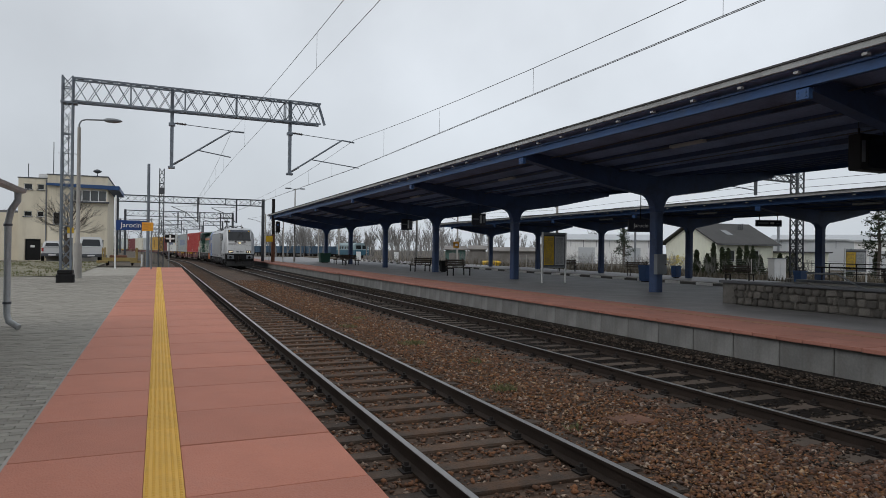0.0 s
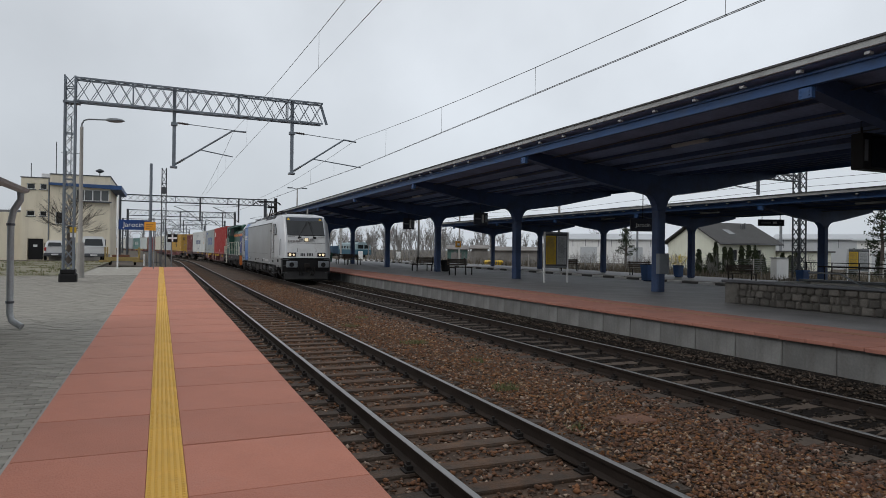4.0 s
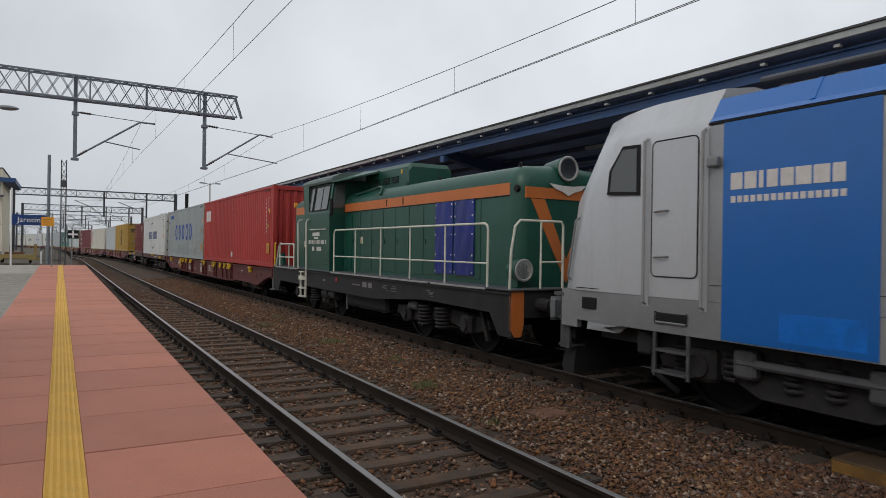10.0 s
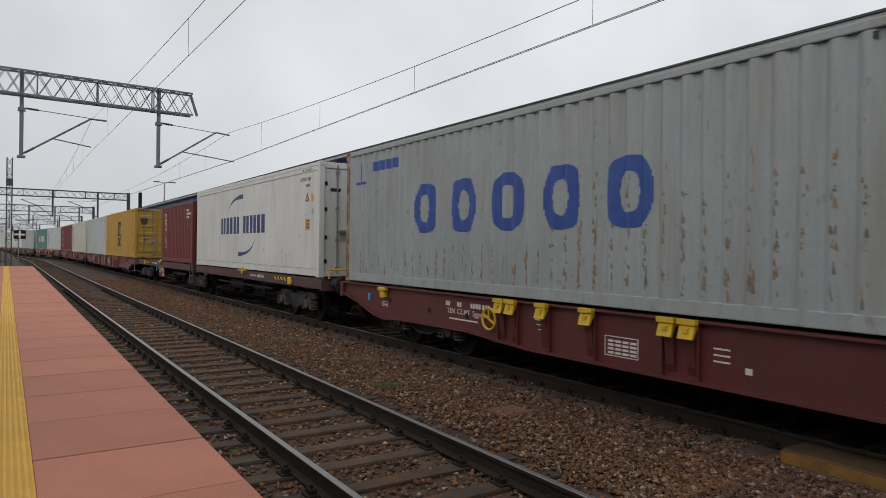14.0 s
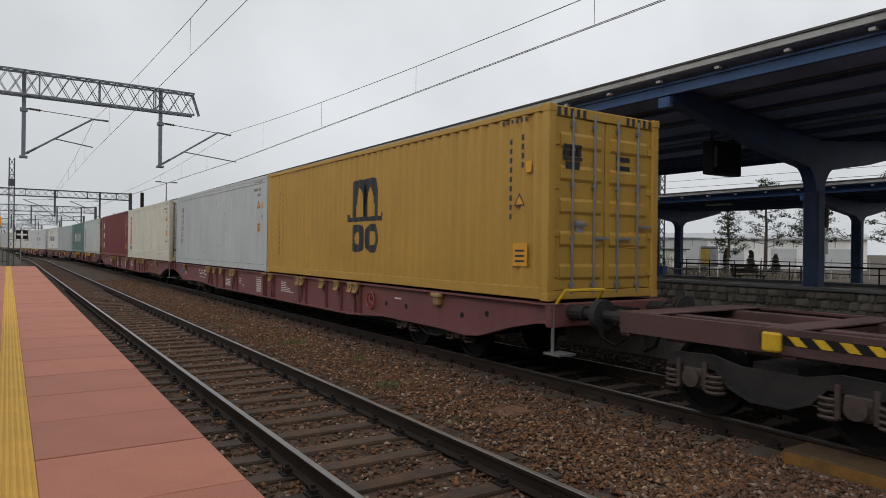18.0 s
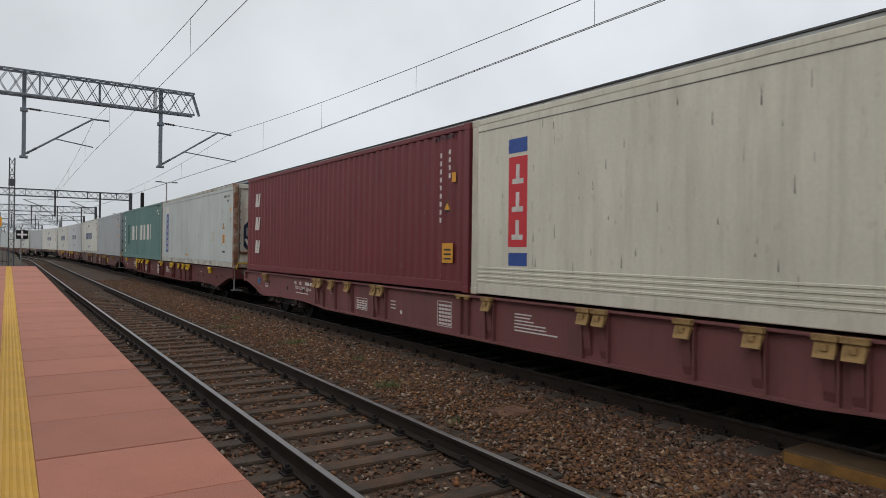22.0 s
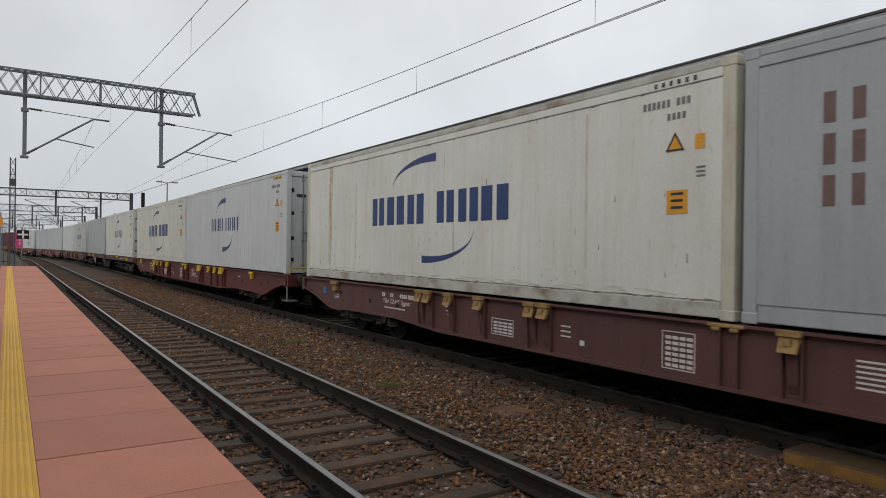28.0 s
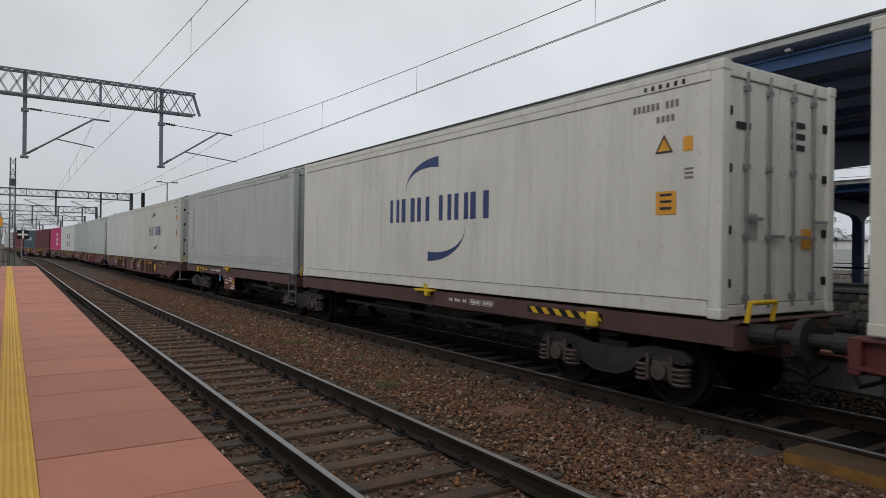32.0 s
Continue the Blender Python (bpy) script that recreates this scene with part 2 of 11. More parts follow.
# ---- mesh helpers ----
class Geo:
    """Collects vertices and faces for one mesh."""

    def __init__(self):
        self.v, self.f = [], []

    def add(self, verts, faces):
        k = len(self.v)
        self.v.extend(verts)
        self.f.extend([tuple(i + k for i in f) for f in faces])
        return self

    def box(self, x0, x1, y0, y1, z0, z1):
        return self.add([(x, y, z) for x in (x0, x1) for y in (y0, y1) for z in (z0, z1)],
                        [(0, 1, 3, 2), (4, 6, 7, 5), (0, 4, 5, 1), (2, 3, 7, 6), (0, 2, 6, 4), (1, 5, 7, 3)])

    def cbox(self, x0, x1, y0, y1, z0, z1, c=0.01):
        """A box whose edges are cut off by c."""
        def ring(z, i):
            return [(x0 + i + c, y0 + i, z), (x1 - i - c, y0 + i, z), (x1 - i, y0 + i + c, z), (x1 - i, y1 - i - c, z),
                    (x1 - i - c, y1 - i, z), (x0 + i + c, y1 - i, z), (x0 + i, y1 - i - c, z), (x0 + i, y0 + i + c, z)]
        v = ring(z0, c * 0.6) + ring(z0 + c, 0) + ring(z1 - c, 0) + ring(z1, c * 0.6)
        f = [tuple(range(7, -1, -1)), tuple(range(24, 32))]
        for r in range(3):
            f += [(r * 8 + i, r * 8 + (i + 1) % 8, r * 8 + 8 + (i + 1) % 8, r * 8 + 8 + i) for i in range(8)]
        return self.add(v, f)

    def tube(self, pts, r, n=8, r2=None, cap=True):
        """A round bar along points; r2: the radius at its end."""
        pts = [Vector(p) for p in pts]
        m = len(pts)
        vs, fs = [], []
        for i, p in enumerate(pts):
            d = (pts[min(i + 1, m - 1)] - pts[max(i - 1, 0)]).normalized()
            a = d.orthogonal().normalized() if i == 0 else (a - d * a.dot(d)).normalized()
            b = d.cross(a)
            rr = r if r2 is None else r + (r2 - r) * i / (m - 1)
            vs += [tuple(p + (a * math.cos(2 * math.pi * k / n) + b * math.sin(2 * math.pi * k / n)) * rr) for k in range(n)]
        for i in range(m - 1):
            fs += [(i * n + k, i * n + (k + 1) % n, i * n + n + (k + 1) % n, i * n + n + k) for k in range(n)]
        if cap:
            fs += [tuple(range(n - 1, -1, -1)), tuple(range((m - 1) * n, m * n))]
        return self.add(vs, fs)

    def bar(self, p, q, w, h=None):
        """A square bar between two points."""
        p, q, h = Vector(p), Vector(q), h or w
        d = (q - p).normalized()
        a = d.cross(Vector((0, 0, 1))) if abs(d.z) < 0.95 else d.cross(Vector((0, 1, 0)))
        a.normalize()
        b = d.cross(a)
        vs = [tuple(o + a * (w / 2 * i) + b * (h / 2 * j)) for o in (p, q) for i, j in ((-1, -1), (1, -1), (1, 1), (-1, 1))]
        return self.add(vs, [(3, 2, 1, 0), (4, 5, 6, 7), (0, 1, 5, 4), (1, 2, 6, 5), (2, 3, 7, 6), (3, 0, 4, 7)])

    def prism(self, prof, axis, a, b):
        """Extrudes a closed outline from a to b along x, y or z."""
        n = len(prof)
        def at(u, v, w):
            return {"x": (w, u, v), "y": (u, w, v), "z": (u, v, w)}[axis]
        vs = [at(u, v, a) for u, v in prof] + [at(u, v, b) for u, v in prof]
        fs = [tuple(range(n)), tuple(range(2 * n - 1, n - 1, -1))]
        fs += [(i, i + n, (i + 1) % n + n, (i + 1) % n) for i in range(n)]
        return self.add(vs, fs)

    def loft(self, rings, close=True, caps=True):
        n = len(rings[0])
        vs = [tuple(p) for r in rings for p in r]
        fs = []
        for i in range(len(rings) - 1):
            for k in range(n if close else n - 1):
                fs.append((i * n + k, i * n + (k + 1) % n, (i + 1) * n + (k + 1) % n, (i + 1) * n + k))
        if caps:
            fs += [tuple(range(n - 1, -1, -1)), tuple(range((len(rings) - 1) * n, len(rings) * n))]
        return self.add(vs, fs)

    def disc(self, c, r, axis, t, n=20):
        """A flat round plate of thickness t, centred at c."""
        d = {"x": Vector((1, 0, 0)), "y": Vector((0, 1, 0)), "z": Vector((0, 0, 1))}[axis] * (t / 2)
        return self.tube([Vector(c) - d, Vector(c) + d], r, n)

    def ring(self, c, r, w, axis="x", n=20):
        c = Vector(c)
        u, v = {"x": (Vector((0, 1, 0)), Vector((0, 0, 1))), "y": (Vector((1, 0, 0)), Vector((0, 0, 1))),
                "z": (Vector((1, 0, 0)), Vector((0, 1, 0)))}[axis]
        pts = [c + u * (r * math.cos(2 * math.pi * k / n)) + v * (r * math.sin(2 * math.pi * k / n)) for k in range(n + 1)]
        return self.tube(pts, w, 6, cap=False)

    def mesh(self, name, mat, smooth=False):
        me = bpy.data.meshes.new(name)
        me.from_pydata(self.v, [], self.f)
        bm = bmesh.new()
        bm.from_mesh(me)
        bmesh.ops.recalc_face_normals(bm, faces=bm.faces)
        bm.to_mesh(me)
        bm.free()
        me.materials.append(mat)
        if smooth:
            me.shade_smooth()
            me.set_sharp_from_angle(angle=radians(35))
        return me


# Clusters too small to pick apart.
FINE = ("emblem", "lettering_block", "spring_pack", "insulator", "hazard_strip", "lettering", "stencil_marking", "number_marking", "sill_hole", "insulators", "louvre", "unreadable_print",
        "sticker_text", "small_marking", "upright_marking", "banner_lettering", "stain_cluster", "stem_cluster", "small_logo", "board_text")


def part(name, geo, mat, parent, label="", smooth=False):
    ob = new(name, geo.mesh(name, mat, smooth))
    ob.parent = parent
    if label or name in FINE:
        tagged(ob, label, kind="stuff" if name in FINE else "")
    return ob


def piece(name, me, parent, loc=(0, 0, 0), rz=0.0):
    ob = new(name, me)
    ob.parent = parent
    ob.location, ob.rotation_euler = loc, (0, 0, rz)
    return ob


def thing(name, label, category, loc=(0, 0, 0), rz=0.0, group="", kind=""):
    ob = new(name)
    ob.empty_display_size = 0.2
    ob.matrix_basis = pose(*loc, 0, 0, rz)
    return tagged(ob, label, category, group, kind)


def solid(name, geo, mat, label, category, group="", kind="", smooth=False, loc=(0, 0, 0), rz=0.0):
    ob = new(name, geo.mesh(name, mat, smooth))
    ob.matrix_basis = pose(*loc, 0, 0, rz)
    return tagged(ob, label, category, group, kind)


def wording(name, text, size, mat, parent, m, depth=0.004):
    """Letters in the built-in font, as a mesh under a thing, centred at the pose m."""
    cu = bpy.data.curves.new(name, "FONT")
    cu.body, cu.size, cu.extrude, cu.align_x, cu.align_y = text, size, depth, "CENTER", "CENTER"
    tmp = bpy.data.objects.new(name, cu)
    scene.collection.objects.link(tmp)
    me = bpy.data.meshes.new_from_object(tmp.evaluated_get(bpy.context.evaluated_depsgraph_get()))
    bpy.data.objects.remove(tmp)
    me.materials.clear()
    me.materials.append(mat)
    ob = new(name, me)
    ob.parent = parent
    ob.matrix_basis = m
    return ob


rnd = random.Random(7)
RAIL_Z = -0.388


# ---- the tracks' lines ----
def bend(x0, drift, y0, y1, turn, far):
    """A line of (x, y, heading) steps along a track that leaves its straight course between y0 and y1."""
    pts, x, y, step = [], x0, -60.0, 1.0
    while y < 420:
        a = drift if y > 5 else 0.0
        if y > y0:
            a += (turn - drift) * min(1, (y - y0) / (y1 - y0))
        if y > 140:
            a += (y - 140) / far
        pts.append((x, y, a))
        x, y = x - math.sin(a) * step, y + math.cos(a) * step
    return pts


TRACK_2 = bend(7.79, 0.0085, 80, 118, 0.107, 900)
TRACK_1 = bend(3.05, 0.0, 80, 120, 0.105, 900)


def on_track(line, s):
    """The point and heading at s metres along a track; s equals y where it is straight."""
    k = min(max(s + 60.0, 0.0), len(line) - 2.001)
    i = int(k)
    f = k - i
    return [line[i][j] + (line[i + 1][j] - line[i][j]) * f for j in range(3)]


# ---- ground ----
def ground_z(x, y):
    if x < -0.9:
        return -0.07 + 0.0066 * min(max(y - 4, 0), 50)
    if x < 1.25:
        return -0.3 if y < 44.6 else -0.4
    if x < 10.35:
        return -0.72 if y < 158 else -0.61
    if x < 22.9:
        return -0.3 if y < 116 else -0.61
    if x < 27.4:
        return -0.61
    if x < 33:
        return -0.3 if y < 100 else -0.61
    return -0.25


gx = [-1500, -500, -150, -60, -30, -15, -6, -2, -0.96, -0.94, 1.2, 1.28, 3, 5, 7, 9, 10.3, 10.4, 16, 22.8, 22.95, 25, 27.3, 27.45, 30, 32.9, 33.1, 36, 45, 60, 90, 200, 500, 1500]
gy = [-400, -60, -20, 0, 4, 20, 40, 44.5, 44.7, 54, 70, 99.9, 100.1, 115.9, 116.1, 150, 157.9, 158.1, 250, 500, 1000, 2500]
gg = Geo()
gg.add([(x, y, ground_z(x, y)) for x in gx for y in gy],
       [(i * len(gy) + j, (i + 1) * len(gy) + j, (i + 1) * len(gy) + j + 1, i * len(gy) + j + 1)
        for i in range(len(gx) - 1) for j in range(len(gy) - 1)])
solid("ground", gg, GROUND, "brown trodden soil with sparse dead grass", "ground", kind="structure")

bed = Geo()
prof = [(1.25, -0.75), (1.25, -0.6), (4.25, -0.6), (4.45, -0.58), (4.9, -0.575), (5.5, -0.57), (6.2, -0.565), (9.3, -0.575), (9.6, -0.5), (10.25, -0.46), (10.3, -0.75)]
bed.prism(prof, "y", -30, 160)
ballast_bed = solid("ballast_bed", bed, BALLAST_BED, "rust-brown crushed stone ballast between the tracks", "ballast", kind="structure")


# Oily tone taken nearer black; the shade under the train is painted in.
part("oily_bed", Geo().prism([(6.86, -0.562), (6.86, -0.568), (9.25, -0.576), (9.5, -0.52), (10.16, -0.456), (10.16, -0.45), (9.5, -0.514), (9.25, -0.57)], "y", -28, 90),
                matte("oily_shade_ballast", (0.01, 0.008, 0.007), 0.9, spec=0.12, var=0.5, scale=3, fine=14, bump=1.0), ballast_bed, "dark oily ballast under the far track, train's shade in its colour")


def scatter(name, n, area, size, mat, seed, label, lift=0.0):
    """Many loose crushed stones in one mesh."""
    r = np.random.RandomState(seed)
    base = np.array([(1, 0, 0), (-1, 0, 0), (0, 1, 0), (0, -1, 0), (0, 0, 1), (0, 0, -1)], float)
    fs = np.array([(0, 2, 4), (2, 1, 4), (1, 3, 4), (3, 0, 4), (2, 0, 5), (1, 2, 5), (3, 1, 5), (0, 3, 5)])
    pts = area(r, n)
    n = len(pts)
    v = base[None] * (0.4 + 0.95 * r.rand(n, 6, 1)) + 0.75 * (r.rand(n, 6, 3) - 0.5)
    a = r.rand(n) * 6.283
    s = size * (0.55 + 0.9 * r.rand(n) ** 2)
    v *= s[:, None, None]
    v[:, :, 2] *= 0.6
    c, q = np.cos(a)[:, None], np.sin(a)[:, None]
    x, y = v[:, :, 0] * c - v[:, :, 1] * q, v[:, :, 0] * q + v[:, :, 1] * c
    v[:, :, 0], v[:, :, 1] = x, y
    v += pts[:, None, :]
    me = bpy.data.meshes.new(name)
    f = (fs[None] + (np.arange(n) * 6)[:, None, None]).reshape(-1, 3)
    me.vertices.add(n * 6)
    me.vertices.foreach_set("co", v.reshape(-1))
    me.loops.add(f.size)
    me.loops.foreach_set("vertex_index", f.reshape(-1).astype(np.int32))
    me.polygons.add(len(f))
    me.polygons.foreach_set("loop_start", np.arange(0, f.size, 3, dtype=np.int32))
    me.update(calc_edges=True)
    me.materials.append(mat)
    ob = new(name, me)
    return tagged(ob, label, "gravel", kind="stuff")


def mid_strip(r, n, fresh=True):
    y = 2.5 + 42 * r.rand(n) ** 1.9
    x = 4.4 + 2.05 * r.rand(n)
    clean = (y - 5.4 + (5.2 - x) * 1.5 + 5.0 * (r.rand(n) - 0.5) > 0) == fresh
    return np.stack([x, y, np.full(n, -0.566) + 0.012 * r.rand(n)], 1)[clean]


def rust_strip(r, n):
    y = 3.6 + 38 * r.rand(n) ** 1.8
    x = 5.2 + 0.55 * r.normal(size=n)
    return np.stack([x, y, np.full(n, -0.561) + 0.012 * r.rand(n)], 1)[(x > 4.2) & (x < 6.4)]


def shoulder(r, n):
    y = 3.0 + 38 * r.rand(n) ** 1.7
    x = 8.95 + 1.2 * r.rand(n)
    return np.stack([x, y, -0.56 + np.clip((x - 9.3) * 0.3, 0, 0.09)], 1)


def in_track(r, n, xc, lo):
    y = lo + 42 * r.rand(n) ** 1.7
    x = xc - 1.75 + 3.3 * r.rand(n)
    keep = (np.mod(y - 0.2, 0.62) > 0.17) | (np.abs(x - xc) > 1.34)
    deep = -0.592 if xc < 5 else -0.572
    z = np.where(np.mod(y - 0.2, 0.62) > 0.17, deep + 0.02 * r.rand(n), np.where(np.abs(x - xc) > 1.34, deep + 0.02, -0.56))
    return np.stack([x, y, z], 1)[keep]


def tie_gaps(r, n):
    y = 3.8 + 36 * r.rand(n) ** 1.8
    x = 6.38 + 0.56 * r.rand(n)
    keep = (np.abs(np.mod(y - 2.2 + 0.31, 0.62) - 0.31) > 0.15) | (x < 6.44)
    return np.stack([x - 0.0085 * np.maximum(y - 5, 0), y, np.full(n, -0.572) + 0.012 * r.rand(n)], 1)[keep]


scatter("ballast_stones", 7000, tie_gaps, 0.03, STONES_NEAR, 9, "dark brown ballast stones between the tie ends of the far track")
scatter("ballast_stones", 24000, mid_strip, 0.03, STONES, 1, "sharp rust-brown ballast stones between the two tracks")
scatter("ballast_stones", 30000, lambda r, n: mid_strip(r, n, False), 0.033, STONES_NEAR, 6, "dark stained ballast stones beside the crossing block")
scatter("ballast_stones", 24000, lambda r, n: in_track(r, n, 3.05, 2.6), 0.032, STONES, 2, "brown ballast stones between the ties of the near track")
scatter("ballast_stones", 9000, rust_strip, 0.028, STONES_RUST, 8, "rust-orange ballast stones in the middle strip")
scatter("ballast_stones", 7000, lambda r, n: np.stack([1.4 + 8.5 * r.rand(n), -9 + 12 * r.rand(n), np.full(n, -0.58)], 1), 0.034, STONES, 12, "brown ballast stones beside the standpoint")
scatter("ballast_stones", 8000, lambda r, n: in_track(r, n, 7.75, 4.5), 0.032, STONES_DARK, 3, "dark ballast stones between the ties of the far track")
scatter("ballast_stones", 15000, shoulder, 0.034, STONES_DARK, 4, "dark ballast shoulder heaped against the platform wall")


# ---- tracks ----
def railway(name, line, s0, s1, tie_me, label, tie_s1, pitch=0.62):
    tr = thing(name, label, "railway track", kind="structure")
    for side in (-1, 1):
        g, t = Geo(), Geo()
        for geo, prof in ((g, [(-0.075, -0.172), (0.075, -0.172), (0.075, -0.158), (0.012, -0.14), (0.01, -0.045), (0.034, -0.036), (0.036, -0.004), (-0.036, -0.004), (-0.034, -0.036), (-0.01, -0.045), (-0.012, -0.14), (-0.075, -0.158)]),
                          (t, [(-0.031, -0.0045), (0.031, -0.0045), (0.027, 0.0), (-0.027, 0.0)])):
            rings, s = [], s0
            while s <= s1:
                x, y, a = on_track(line, s)
                cx, cy = math.cos(a), math.sin(a)
                rings.append([(x + (side * 0.766 + u) * cx, y + (side * 0.766 + u) * cy, RAIL_Z + v) for u, v in prof])
                s += 40 if s < 0 else (76 if s < 4 else 2)
            geo.loft(rings)
        rail = part("rail", g, RAIL_SIDE, tr, "rusty steel rail")
        part("rail_head", t, RAIL_TOP, rail, "shiny worn running surface")
    s = 2.2 - 20 * pitch
    while s < tie_s1:
        x, y, a = on_track(line, s)
        k = rnd.random()
        piece("tie", tie_me[int(k * len(tie_me))], tr, (x + rnd.uniform(-0.02, 0.02), y, RAIL_Z), a + rnd.uniform(-0.012, 0.012))
        s += pitch
    fast = Geo()
    s = 2.2
    while s < 34:
        x, y, a = on_track(line, s)
        for side in (-0.766, 0.766):
            fast.box(x + side - 0.17, x + side + 0.17, y - 0.08, y + 0.08, RAIL_Z - 0.172, RAIL_Z - 0.157)
            for e in (-0.11, 0.11):
                fast.box(x + side + e - 0.03, x + side + e + 0.03, y - 0.05, y + 0.05, RAIL_Z - 0.157, RAIL_Z - 0.115)
                fast.tube([(x + side + e, y, RAIL_Z - 0.12), (x + side + e, y, RAIL_Z - 0.082)], 0.02, 6)
        s += pitch
    tagged(part("rail_fasteners", fast, IRON, tr, "dark iron base plates and screws"), kind="stuff")
    return tr


def tie_mesh(seed, w, mat):
    r = random.Random(seed)
    g = Geo()
    g.cbox(-1.3, 1.3, -w / 2, w / 2, -0.33, -0.173, 0.018)
    g.v = [(x + r.uniform(-0.01, 0.01), y + r.uniform(-0.008, 0.008), z + (r.uniform(-0.006, 0.002) if z > -0.2 else 0)) for x, y, z in g.v]
    return g.mesh("tie", mat)


wood_ties = [tie_mesh(i, 0.22, WOOD_TIE) for i in range(4)]
conc_ties = [tie_mesh(9 + i, 0.26, CONC_TIE) for i in range(3)]
railway("track_near", TRACK_1, -38, 160, wood_ties, "railway track with worn dark wooden ties", 110)
railway("track_far", TRACK_2, -38, 170, conc_ties, "railway track the freight train runs on, rusty rails", 110)
g3 = thing("track_between_platforms", "railway track between the two island platforms", "railway track", kind="structure")
for side in (-0.766, 0.766):
    part("rail", Geo().box(25.2 + side - 0.036, 25.2 + side + 0.036, -30, 150, -0.57, RAIL_Z), RAIL_SIDE, g3, "rusty steel rail")

# ---- near platform ----
CLIMB = pose(0, 4, 0, math.degrees(0.0066)) @ pose(0, -4, 0)
plat1 = thing("platform_near", "near platform with red slabs and a yellow tactile line", "platform", kind="structure")
plat1.matrix_basis = CLIMB
part("platform_core", Geo().box(-0.94, 1.24, -12, 44.5, -0.7, -0.062), JOINT, plat1)
PITCH = 1.115
left_me = Geo().cbox(-0.442, 0.442, 0.008, PITCH - 0.008, -0.06, 0.0, 0.005).mesh("slab", RED_SLAB)
right_me = Geo().cbox(-0.577, 0.577, 0.008, PITCH - 0.008, -0.10, 0.0, 0.006).mesh("slab", RED_SLAB)
tact = Geo()
tact.cbox(-0.12, 0.12, 0.003, PITCH / 2 - 0.003, -0.06, 0.002, 0.002)
for i in range(6):
    for j in range(12):
        x, y = -0.1 + i * 0.04, 0.024 + j * 0.0463
        k = len(tact.v)
        tact.v += [(x - 0.011, y - 0.013, 0.002), (x + 0.011, y - 0.013, 0.002), (x + 0.011, y + 0.013, 0.002), (x - 0.011, y + 0.013, 0.002),
                   (x - 0.007, y - 0.008, 0.0105), (x + 0.007, y - 0.008, 0.0105), (x + 0.007, y + 0.008, 0.0105), (x - 0.007, y + 0.008, 0.0105)]
        tact.f += [(k + 4, k + 5, k + 6, k + 7)] + [(k + a, k + (a + 1) % 4, k + 4 + (a + 1) % 4, k + 4 + a) for a in range(4)]
tact_me = tact.mesh("tactile_tile", YELLOW_TILE)
y = 5.42 - PITCH * 9
while y < 43.9:
    piece("slab", left_me, plat1, (-0.511, y + 0.01, rnd.uniform(-0.003, 0.0)))
    piece("slab", right_me, plat1, (0.751, y + 0.045, rnd.uniform(-0.003, 0.0)))
    for k in (0, 0.5):
        piece("tactile_tile", tact_me, plat1, (0.052, y + 0.02 + k * PITCH, 0.0))
    y += PITCH

pave = Geo().box(-16, -0.975, -12, 44.5, -0.3, -0.022)
yard = solid("pavement", pave, JOINT, "grey block-paved yard beside the platform", "pavement", kind="structure")
yard.matrix_basis = CLIMB
pm = [Geo().cbox(-0.098, 0.098, -0.047, 0.047, -0.06, 0.0, 0.006).mesh("paver", PAVER)]
rest = Geo()
count, row, y = 0, 0, 4.6
while y < 34:
    x = -1.08 + (0.1 if row % 2 else 0)
    while x > -0.2 * y - 0.35:
        dz = rnd.uniform(-0.012, -0.006)
        if count < 300 and y < 9.5:
            piece("paver", pm[0], yard, (x, y, dz))
            count += 1
        else:
            rest.add([(x - 0.098, y - 0.047, dz), (x + 0.098, y - 0.047, dz), (x + 0.098, y + 0.047, dz), (x - 0.098, y + 0.047, dz),
                      (x - 0.1, y - 0.049, -0.024), (x + 0.1, y - 0.049, -0.024), (x + 0.1, y + 0.049, -0.024), (x - 0.1, y + 0.049, -0.024)],
                     [(0, 1, 2, 3), (0, 4, 5, 1), (1, 5, 6, 2), (2, 6, 7, 3), (3, 7, 4, 0)])
        x -= 0.2
    y += 0.1
    row += 1
tagged(part("paving_rest", rest, PAVER_REST, yard, "weathered grey concrete pavers"), kind="stuff")
part("paved_corner", Geo().prism([(-16, 4.6), (-1.35, 4.6), (-7.25, 34), (-16, 34)], "z", -0.1, -0.016), PAVER, yard)
part("paved_near", Geo().box(-16, -0.98, -12, 4.54, -0.1, -0.012), PAVER, yard)
part("paved_far", Geo().box(-12, -0.98, 34.05, 44.5, -0.03, -0.012), PAVER, yard)
part("kerb_strip", Geo().cbox(-0.975, -0.945, -12, 44.5, -0.1, -0.003, 0.004), CONCRETE_PLAIN, yard)

# ---- island platform A ----
DECK = 0.09
platA = thing("platform_island", "island platform with grey asphalt and a red slab edge", "platform", (0, 0, DECK), kind="structure")
part("deck", Geo().box(10.3, 23.1, -40, 116, -0.6, -0.012), ASPHALT, platA, "grey worn asphalt deck")
wall_me = Geo().cbox(0, 0.12, 0.008, 1.032, -0.82, -0.07, 0.006).mesh("wall_panel", CONCRETE)
edge_me = Geo().cbox(0, 0.62, 0.004, 0.514, -0.068, 0.0, 0.01).mesh("edge_slab", RED_SLAB_FAR)
y = -12.22
while y < 39.6:
    piece("wall_panel", wall_me, platA, (10.17, y, 0))
    piece("edge_slab", edge_me, platA, (10.085, y, rnd.uniform(-0.006, 0)))
    piece("edge_slab", edge_me, platA, (10.085, y + 0.52, rnd.uniform(-0.006, 0)))
    y += 1.04
part("wall_far", Geo().box(10.175, 10.3, 40.05, 116, -0.72, -0.1), CONCRETE, platA)
